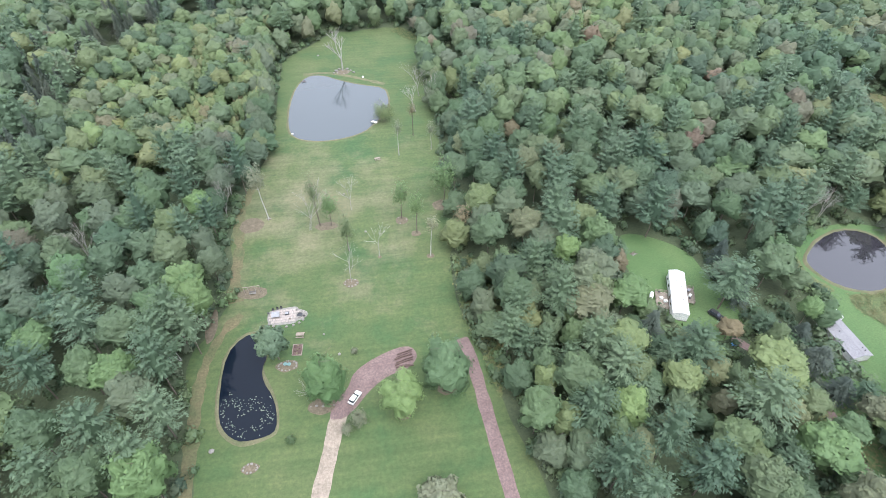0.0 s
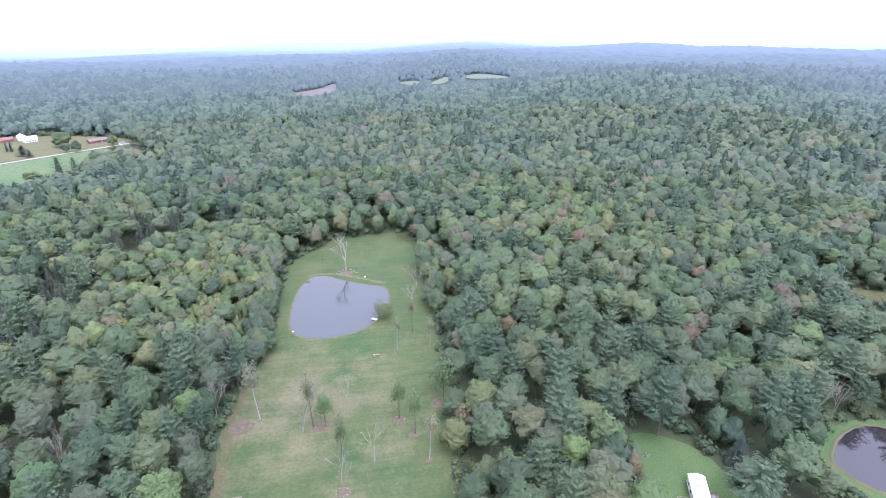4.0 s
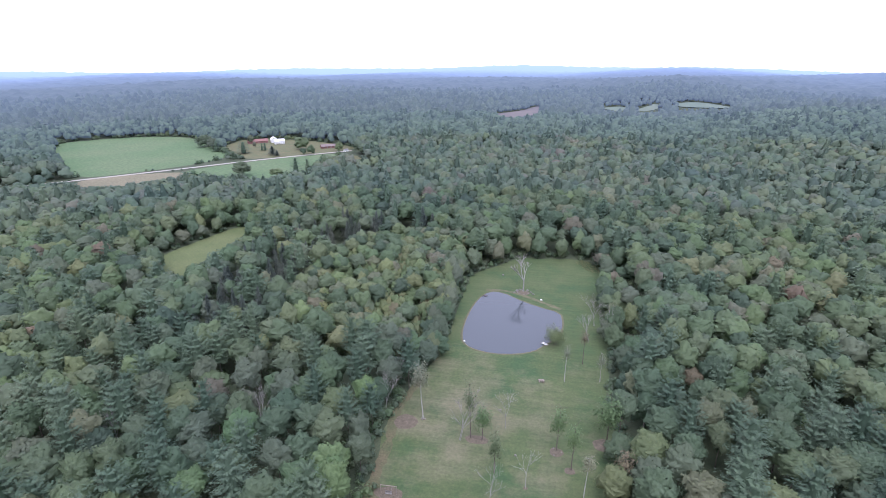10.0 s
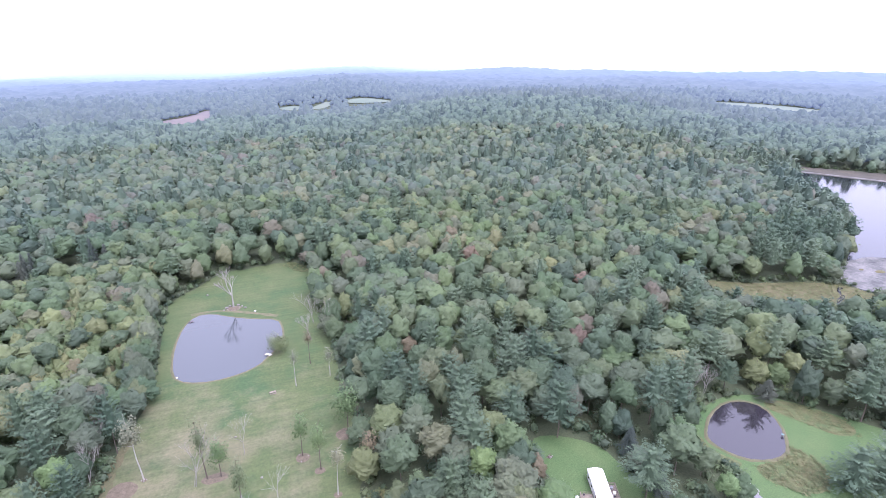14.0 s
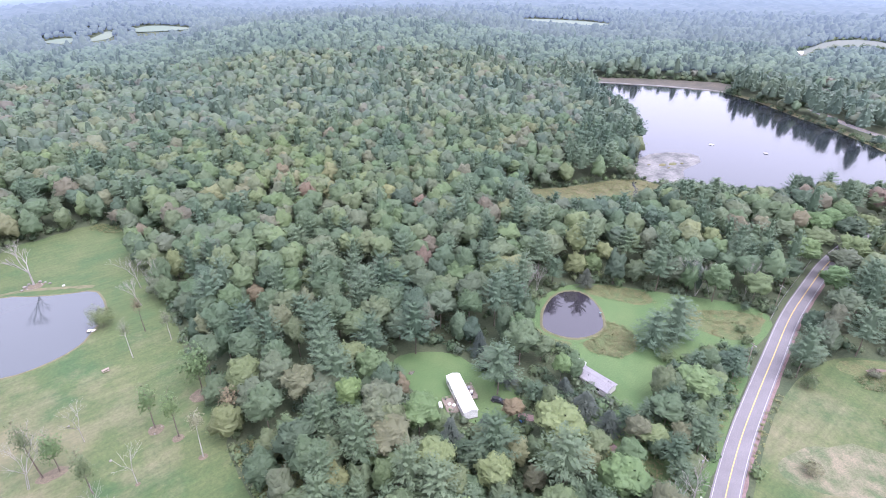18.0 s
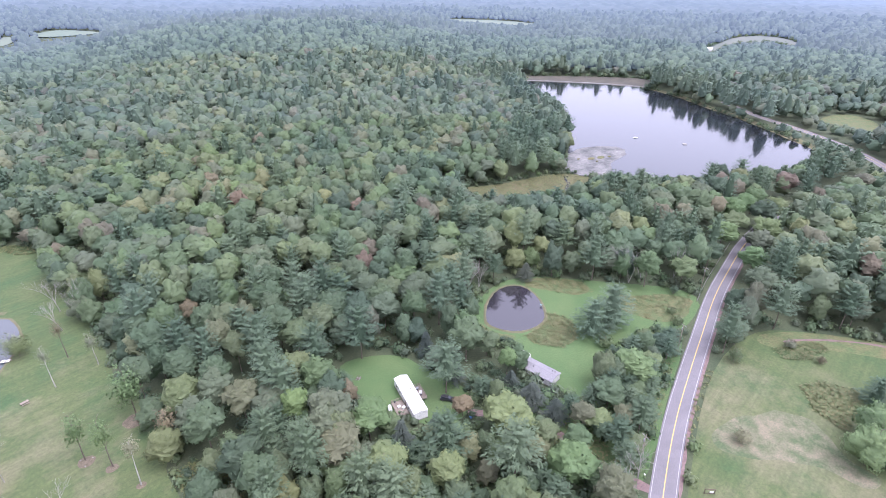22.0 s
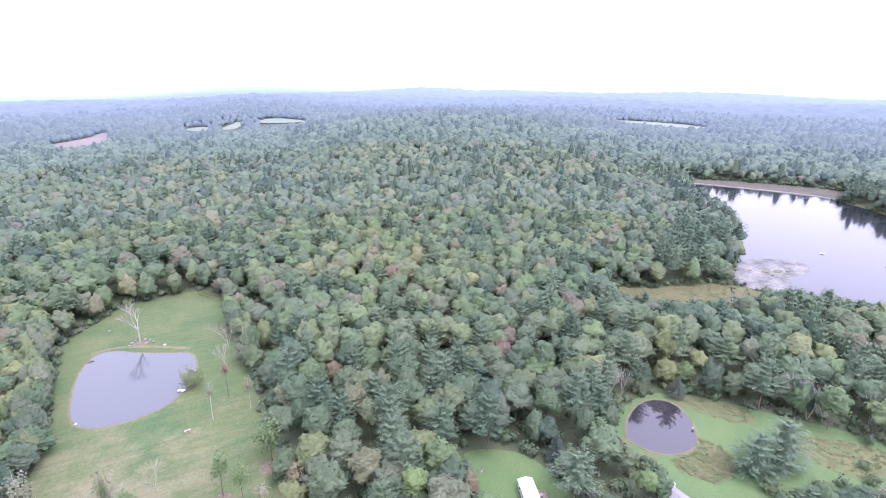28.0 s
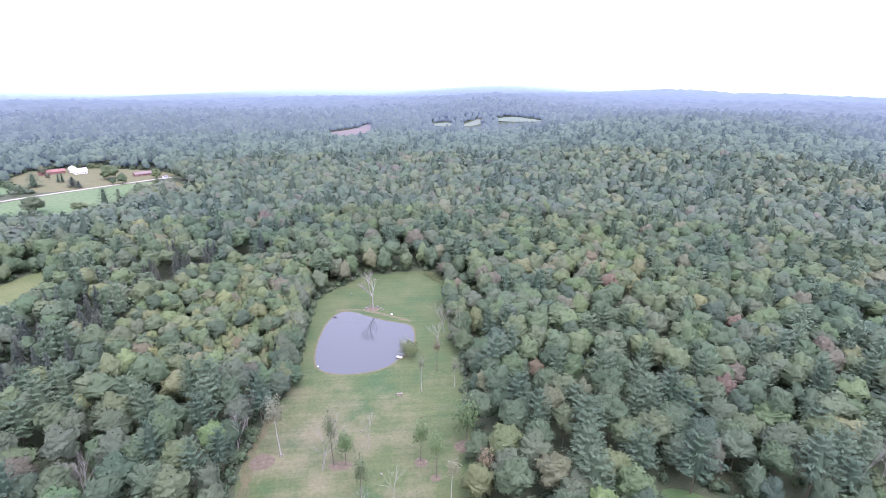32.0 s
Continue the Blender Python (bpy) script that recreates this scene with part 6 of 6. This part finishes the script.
for k, (bx, by, s, m, nm, lab) in enumerate([(-5.2, 0.2, 0.5, M_BLACK, "barbecue", "black kettle barbecue on the deck"), (-4.6, -1.8, 0.45, M_WHITE, "storage_box", "white storage box on the deck"),
                                          (-3.4, -2.8, 0.5, M_WHITE, "storage_box", "white storage box on the deck"), (-5.3, -4.2, 0.45, M_RED, "flower_tub", "terracotta flower tub on the deck"),
                                          (3.6, 3.2, 0.5, M_GREYMETAL, "storage_box", "grey storage box on the deck"), (3.9, 1.2, 0.5, M_WHITE, "storage_box", "white storage box on the deck"),
                                          (3.5, -0.4, 0.45, M_BLACK, "barbecue", "black kettle barbecue on the deck")]):
    px, py = place_on(HX, HY, HT, bx, by)
    ob = thing(nm, lab, nm.replace("_", " "), px, py, 0.79, HT + k * 13)
    if nm == "barbecue":
        part("kettle", lump(s * 0.7, s * 0.7, s * 0.55, 1, 0.02, None, (0, 0, 0.85), 2), m, ob)
        for a in range(3):
            part("leg", tube(bmesh.new(), (math.cos(a * 2.1) * 0.3, math.sin(a * 2.1) * 0.3, 0), (math.cos(a * 2.1) * 0.15, math.sin(a * 2.1) * 0.15, 0.7), 0.025, 0.025, 5), M_GREYMETAL, ob)
    elif nm == "flower_tub":
        part("pot", tube(bmesh.new(), (0, 0, 0), (0, 0, 0.4), 0.25, 0.36, 10), m, ob)
        part("plant", lump(0.4, 0.4, 0.35, 5, 0.4, None, (0, 0, 0.6), 2), M_FRESH, ob)
    else:
        part("bin", box(s * 2, s * 1.5, s * 1.2, 0, 0, 0, 0.04), m, ob)
        part("lid", box(s * 2.1, s * 1.6, 0.08, 0, 0, s * 1.2, 0.03), m, ob)
px, py = place_on(HX, HY, HT, -7.3, -1.2)
tank = thing("gas_tank", "white gas tank on two feet beside the deck", "tank", px, py, 0.04, HT + 80)
bm = bmesh.new()
bmesh.ops.create_uvsphere(bm, u_segments=14, v_segments=10, radius=0.6)
for v in bm.verts:
    v.co.x += 0.8 if v.co.x > 0.01 else -0.8 if v.co.x < -0.01 else 0
    v.co.z += 0.95
part("shell", bm, M_WHITE, tank)
for s in (-0.8, 0.8):
    part("foot", box(0.25, 0.9, 0.45, s, 0, 0), M_STONE, tank)
part("valve_dome", box(0.35, 0.35, 0.22, 0, 0, 1.5, 0.05), M_GREYMETAL, tank)
car(94.0, 86.6, -60, M_CARBLACK, "black_car", "black car parked under trees by the mobile home")
tarp = thing("tarpaulin", "blue tarpaulin thrown over a heap", "tarpaulin", 94.0, 76.6, 0.04, 30)
part("sheet", lump(1.2, 0.8, 0.6, 8, 0.35, None, (0, 0, 0.35), 2), M_BLUE, tarp)
part("heap", lump(1.0, 0.6, 0.45, 9, 0.3, None, (0.5, 0.5, 0.3), 1), M_STONE, tarp)
junk = thing("firewood_heap", "tangled heap of scrap wood on the yard", "wood heap", 80.8, 114.9, 0.04, 20)
for k in range(16):
    rr = random.Random(k)
    part("stick", tube(bmesh.new(), (rr.uniform(-1.2, 0.2), rr.uniform(-0.8, 0.8), rr.uniform(0.08, 0.3)), (rr.uniform(0, 1.3), rr.uniform(-0.8, 0.8), rr.uniform(0.08, 0.7)), 0.09, 0.06, 5), M_DARKWOOD if k % 2 else M_DEAD, junk)

house("grey_roofed_house", "low house with a long grey metal roof", 123.8, 72.7, 1.5, 13.3, 5.5, 2.5, 0.75, 0.3, M_ROOF, M_SIDING,
      [(-1, 4.0, "window"), (-1, 0.5, "door"), (-1, -3.5, "window"), (1, 4.5, "window"), (1, 1.0, "window"), (1, -2.0, "door"), (1, -5.0, "window")], 0.9, ((1.2, -4.5, 0.3), (-1.0, 1.5, 0.3), (1.4, -5.4, 0.25)))
wd = thing("white_deck", "white railed deck at the end of the grey-roofed house", "deck", 126.6, 81.0, 0.04, 1.5)
for k in range(13):
    part("plank", box(5.0, 0.21, 0.05, 0, -1.45 + k * 0.24, 0.5), M_SIDING, wd)
for sx, sy, lx, ly in ((0, 1.5, 5.0, 0.1), (2.5, 0, 0.1, 3.0), (-2.5, 0, 0.1, 3.0)):
    for z in (0.8, 1.4):
        part("rail", box(lx, ly, 0.12, sx, sy, z), M_WHITE, wd)
for sx in (-2.5, 0, 2.5):
    for sy in (-1.4, 1.5):
        part("post", box(0.14, 0.14, 1.5, sx, sy, 0), M_WHITE, wd)
sheet("tall_grass_pond", [(138, 88.5), (146, 87.5), (152, 88), (157, 91.5), (159, 84), (156, 77), (150, 73), (142, 74), (136.5, 82)], 0.05, M_TALL, "patch of tall tawny grass by the round pond", "meadow", ragged=0.16)
sheet("tall_grass_yard", [(166, 109), (172, 112), (181, 104), (187, 93), (183, 85), (175, 90), (171, 98)], 0.05, M_TALL, "patch of tall tawny grass by the round pond", "meadow", ragged=0.16)
sheet("tall_grass_verge", [(186, 78), (198, 66), (208, 54), (196, 50), (184, 52), (178, 62), (180, 72)], 0.05, M_TALL, "rough grass between yard and road", "meadow", ragged=0.16)
sheet("tall_grass_rim", [(137, 90), (131, 98), (134, 108), (128, 106), (126, 98), (131, 90)], 0.05, M_TALL, "rough grass at the round pond's rim", "meadow", ragged=0.16)
feeder = thing("garden_ornament", "small pale garden ornament on the mown yard", "ornament", 158.5, 95.0, 0.04)
part("stand", tube(bmesh.new(), (0, 0, 0), (0, 0, 0.7), 0.2, 0.12, 8), M_STONE, feeder)
part("bowl", tube(bmesh.new(), (0, 0, 0.7), (0, 0, 0.85), 0.25, 0.5, 12), M_TEAL, feeder)
for k, (x, y, h, w, leaf, lab) in enumerate([(153.0, 63.8, 4.2, 7.0, M_OLIVE, "grey-green bush beside the big pine"), (182.0, 76.0, 3.0, 3.4, LEAF["spruce"][0], "small dark bush on the yard"),
                                           (204.4, 60.0, 5.0, 4.6, LEAF["pine"][0], "small conifer at the yard's edge"), (190.0, 55.0, 2.6, 5.0, M_OLIVE, "low bush by the road verge"),
                                           (184.0, 50.0, 4.0, 5.5, LEAF["scrub"][0], "bush at the road verge"), (172.0, 46.5, 5.0, 6.0, LEAF["oak"][0], "bush at the road verge"), (163.0, 45.0, 5.5, 6.0, LEAF["oak"][0], "bush at the road verge"),
                                           (140.0, 13.5, 5.0, 5.4, M_FADED, "small sparse apple tree on the roadside field"), (198.0, 14.9, 3.2, 5.0, M_FADED, "pale flowering bush on the roadside field"),
                                           (195.1, 4.9, 3.6, 3.4, M_RUSSET, "small reddish bush on the roadside field"), (215.5, -15.6, 4.2, 6.5, M_FRESH, "round bush on the roadside field"),
                                           (204.0, -20.1, 3.5, 5.0, M_OLIVE, "round bush on the roadside field"), (176.0, 27.0, 6.0, 6.0, LEAF["oak"][0], "dark bush under the roadside pine")]):
    lawn_tree(x, y, h, w, 0.06, 500 + k, leaf, M_BARK, lab, (0, 0), 22, "bush", "bushes of the yards")


# ---- roadside things ----
def utility_pole(x, y, turn, h):
    root = thing("utility_pole", "weathered wooden utility pole beside the road", "utility pole", x, y, 0.0, turn, "poles along the road")
    part("mast", tube(bmesh.new(), (0, 0, -0.2), (0, 0, h), 0.16, 0.11, 9), M_TIMBER, root)
    part("crossarm", box(2.4, 0.12, 0.14, 0, 0, h - 0.9, 0.01), M_DEAD, root)
    for s in (-1.05, -0.6, 0.6, 1.05):
        part("insulator", tube(bmesh.new(), (s, 0, h - 0.76), (s, 0, h - 0.56), 0.06, 0.04, 7), M_GREYMETAL, root)
    part("transformer", tube(bmesh.new(), (0.0, 0.34, h - 2.4), (0.0, 0.34, h - 1.5), 0.24, 0.24, 10), M_GREYMETAL, root)
    return root


for x, y, t, h in ((113.2, 31.6, 70, 10.5), (170.5, 44.2, 72, 10.5), (217.0, 53.4, 78, 10.5), (234.7, -25.8, 20, 10.5)):
    utility_pole(x, y, t, h)
post = thing("mailbox", "white mailbox on a post beside the road", "mailbox", 109.0, 28.4, 0.04, 70)
part("post", box(0.1, 0.1, 1.0, 0, 0, 0), M_TIMBER, post)
part("box", box(0.5, 0.28, 0.3, 0, 0, 1.0, 0.05), M_WHITE, post)
sign = thing("sign_frame", "dark timber frame with a white board near the lane", "sign", 115.7, 13.8, 0.04, 128)
for s in (-1.3, 1.3):
    part("post", box(0.14, 0.14, 1.9, s, 0, 0, 0.02), M_DARKWOOD, sign)
part("crossbar", box(2.8, 0.12, 0.14, 0, 0, 1.75, 0.02), M_DARKWOOD, sign)
part("crossbar", box(2.8, 0.1, 0.1, 0, 0, 0.25, 0.02), M_DARKWOOD, sign)
part("board", box(1.0, 0.06, 0.7, -0.55, -0.1, 0.3, 0.02), M_WHITE, sign)
sheet("home_grass", [(97, 30), (92, 50), (98, 66), (106, 72), (119, 62), (127, 52), (146, 60), (178, 57), (183, 45), (134, 34), (108, 27)], 0.03, M_YARD, "rough grass under the roadside trees", "meadow", ragged=0.04)
strip("home_drive", HOME_DRIVE, -1.5, 1.5, 0.055, M_RED, "narrow reddish drive through the trees to the homes", "drive", 3, 0.5)
rail = thing("guard_rail", "grey steel guard rail along the road's bend", "guard rail", 0, 0)
gl = smooth_line([(205, 50.6), (222, 53.6), (244.7, 56.0), (268.0, 58.5)], 2)
for a, b in zip(gl[:-1], gl[1:]):
    d = b - a
    part("beam", box(float(np.linalg.norm(d)) + 0.05, 0.08, 0.32, (a[0] + b[0]) / 2, (a[1] + b[1]) / 2, 0.45, 0, (0, 0, math.degrees(math.atan2(d[1], d[0])))), M_GREYMETAL, rail)
    part("post", box(0.14, 0.14, 0.75, a[0], a[1], 0), M_TIMBER, rail)
strip("field_track", [(200, 17.5), (205.7, 13.2), (213.3, 4.8), (220.4, -5.7), (224.3, -16.5), (229.4, -31.8)], -0.5, 0.5, 0.07, M_RED, "narrow bare track across the roadside field", "track", 3, 0.3)
sheet("bare_strip", [(213.6, -28.5), (216.5, -31.5), (206, -37), (200, -36)], 0.06, M_TAN, "pale bare strip on the roadside field", "field", 1)
sheet("worn_patch_field", [(134, 20), (142, 21), (152, 15), (164, 6), (162, -2), (153, -11), (152, -19), (145, -17), (146, -5), (140, 4), (133, 12)], 0.05, M_WORN, "dry worn patch on the roadside field", "field", ragged=0.12)
sheet("brush_patch", [(178, 7), (185, 2), (188, -7), (178, -9), (165, -8), (169, 1)], 0.05, M_ROUGH, "patch of tall brush on the roadside field", "meadow", ragged=0.08)
sheet("field_edge", [(196, 28), (213, 14), (234, -28), (222, -30), (206, 6), (192, 20)], 0.046, M_TALL, "dry grass along the wood's edge", "field", ragged=0.05)


M_WEEDS = leaves("weed_leaves", [(0, (0.100, 0.136, 0.054)), (0.9, (0.160, 0.152, 0.072))], False)


def brush(name, poly, count, material, label, size, seed):
    """Low weedy tufts over a patch of ground."""
    r = np.random.default_rng(seed)
    p = np.array(poly, float)
    x = r.uniform(p[:, 0].min(), p[:, 0].max(), count)
    y = r.uniform(p[:, 1].min(), p[:, 1].max(), count)
    ok = inside(x, y, p)
    x, y = x[ok], y[ok]
    c = np.stack([x, y, np.full(len(x), 0.3)], 1)
    pts = np.repeat(c, 5, 0) + r.normal(0, size * 0.6, (len(c) * 5, 3)) * np.array([1, 1, 0.5])
    pts[:, 2] = np.abs(pts[:, 2])
    v, f, nn = cards(pts, np.tile([0, 0, 1.0], (len(pts), 1)), size * 0.5, r)
    tagged(new(name, mesh_of(name, v, f, material, np.repeat(r.uniform(0, 0.9, len(pts)), 3), nn)), label, "brush", kind="stuff")


brush("brush", [(178, 7), (185, 2), (188, -7), (178, -9), (165, -8), (169, 1)], 900, M_WEEDS, "dense low brush on the roadside field", 0.8, 1)
brush("lane_weeds", [(124.5, -10.6), (133.0, -17.4), (139.6, -24.6), (146.0, -35.0), (138, -42), (126, -28), (118, -16)], 700, M_WEEDS, "yellowish weeds below the red lane", 0.6, 11)
brush("field_bracken", [(192.6, 19.3), (209.6, 8), (206, 4), (196, 7), (188.5, 14.9)], 420, M_WEEDS, "low bracken round the flowering bush", 0.7, 8)
brush("home_weeds", [(98, 30), (104, 62), (118, 58), (128, 52), (146, 58), (176, 55), (178, 46), (130, 34)], 1900, M_WEEDS, "rank grass and weeds under the roadside trees", 0.6, 9)
brush("pond_sedge", [(138, 88.5), (146, 87.5), (152, 88), (157, 91.5), (159, 84), (156, 77), (150, 73), (142, 74), (136.5, 82)], 700, M_WEEDS, "tall sedge tufts by the round pond", 0.5, 2)
brush("verge_weeds", [(131, 26.0), (150, 30.6), (165.5, 32.6), (166, 30.4), (150, 28), (131, 23.6)], 220, M_WEEDS, "yellowish weeds along the road verge", 0.5, 3)
brush("yard_tufts", [(166, 109), (172, 112), (181, 104), (187, 93), (183, 85), (175, 90), (171, 98)], 420, M_WEEDS, "tawny grass tufts on the yard", 0.45, 12)
brush("yard_sedge", [(186, 78), (198, 66), (208, 54), (196, 50), (184, 52), (178, 62), (180, 72)], 500, M_WEEDS, "weedy tufts between yard and road", 0.5, 4)
brush("lane_bracken", [(23.6, 90), (22, 98), (21.5, 107), (22.5, 122), (31, 120), (33, 100), (29, 80), (26, 70)], 1100, M_WEEDS, "dense bracken along the lawn's edge", 0.8, 5)
brush("lawn_corner_brush", [(22, 316), (34, 304), (33, 294), (24, 300), (18, 310)], 300, M_WEEDS, "bright low brush at the lawn's far corner", 0.8, 6)
brush("marsh_sedge", MARSH, 2600, M_WEEDS, "tawny marsh sedge tufts", 0.7, 7)

# ---- lake things ----
sheet("lake_shoal", [(299, 168), (318, 186), (350, 196), (372, 186), (378, 168), (362, 160), (340, 162), (322, 148), (312, 152)], 0.118, M_SHOAL, "pale mud and lily shoal in the lake", "shoal", ragged=0.1)
for k, (x, y, s) in enumerate([(339.0, 175.0, 3.2), (346.0, 171.5, 3.8), (332.0, 181.0, 1.6), (336.5, 169.0, 1.4), (352.0, 168.0, 1.8)]):
    isl = thing("reed_hummock", "brown reed hummock standing in the lake shallows", "hummock", x, y, 0.08, 0, "hummocks in the lake")
    part("peat", lump(s, s * 0.6, 0.5, 700 + k, 0.35, None, (0, 0, 0.1), 2), M_MARSH, isl)
for k, (x, y, m) in enumerate([(409.4, 175.8, M_WHITE), (418.8, 140.4, M_DEAD)]):
    raft = thing("swim_raft", "small pale raft moored on the lake", "raft", x, y, 0.06, k * 35, "rafts on the lake")
    for q in range(6):
        part("plank", box(3.0, 0.42, 0.1, 0, -1.15 + q * 0.46, 0.3), m, raft)
    for q in (-0.9, 0.9):
        part("float", tube(bmesh.new(), (-1.4, q, 0.12), (1.4, q, 0.12), 0.22, 0.22, 8), M_GREYMETAL, raft)
strip("lake_shore", [(440, 52), (474, 60), (486, 76), (512, 106), (536, 137), (553, 168), (584, 208), (600, 247)], -4.5, 4.5, 0.13, M_MARSH, "tawny reedy shore along the lake road", "shore", 3, 2.0)
strip("lake_shore_far", [(604, 256), (603, 278), (582, 322), (556, 368), (538, 392)], -2.5, 2.5, 0.16, M_SHOAL, "pale mud rim at the lake's head", "shore", 3, 2.0)
strip("brook", [(297, 169), (290, 166), (286, 160), (278, 158), (270, 150)], -0.9, 0.9, 0.09, M_CLEAR, "narrow dark brook in the marsh", "brook", 3, 0.5)

# ---- the farm beyond the pastures ----
house("farmhouse", "white farmhouse with a pale roof", -378.0, 683.0, 35, 12, 8, 4.6, 2.6, 0.4, M_WHITEROOF, M_WHITE, [(s, a, "window") for s in (-1, 1) for a in (-4, -1.3, 1.5, 4)], 0, ((1, 3, 0.9),))
house("farmhouse_wing", "white farmhouse wing with a pale roof", -363.5, 671.0, -50, 13, 8, 4.2, 2.5, 0.4, M_WHITEROOF, M_WHITE, [(s, a, "window") for s in (-1, 1) for a in (-4, -1.3, 1.5, 4)], 0, ((-1, -3, 0.9),))
house("red_barn", "low red barn with a faded red roof", -396.0, 672.0, -52, 26, 9, 3.0, 2.4, 0.4, M_REDROOF, M_REDROOF, [(-1, -6, "window"), (-1, 4, "door"), (1, 0, "door")])
house("ranch_house", "low brown-roofed ranch house", -286.4, 656.0, -52, 20, 9, 2.8, 2.0, 0.5, M_BROWNROOF, M_REDROOF, [(s, a, "window") for s in (-1, 1) for a in (-7, -2.5, 2, 6.5)], 0, ((0, 4, 0.8),))
house("slope_house", "small white house on the cleared slope past the lake", 958, 319, 20, 16, 9, 3.2, 2.4, 0.4, M_WHITEROOF, M_WHITE, [(s, a, "window") for s in (-1, 1) for a in (-4, 0, 4)], z=float(terrain(958, 319)) + 1)
house("garden_shed", "small pale shed by the farm road", -254.0, 634.0, -30, 5, 4, 2.4, 1.2, 0.3, M_ROOF, M_WHITE, [(-1, 0, "door")])

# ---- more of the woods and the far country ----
sheet("far_strip_field", spread_to_camera(FAR_STRIP), 1.0, M_FAR_FIELD, "pale strip of hayfield in the far woods", "field")
sheet("lake_clearing", LAKE_CLEARING, 0.06, M_TALL, "brushy clearing beside the lake road", "meadow")
for k, (x, y, hh) in enumerate([(200.0, 78.0, 16.0), (205.0, 75.0, 15.0), (143.0, 121.0, 14.0), (97.0, 31.5, 12.0), (107.5, 29.5, 11.0), (216.0, 65.0, 14.0), (-52.5, 165.0, 15.0), (-53.0, 154.5, 13.0), (-57.0, 94.0, 12.0), (150.0, 121.0, 12.0), (-130.9, 116.2, 15.0), (-89.1, 132.1, 15.0), (-23.8, 142.6, 15.0)]):
    bare_tree("bare_tree", x, y, hh, 0.3, 60 + k, M_DEAD, "tall bare grey tree at the wood's edge", 2, 0.12, "bare trees of the woods")
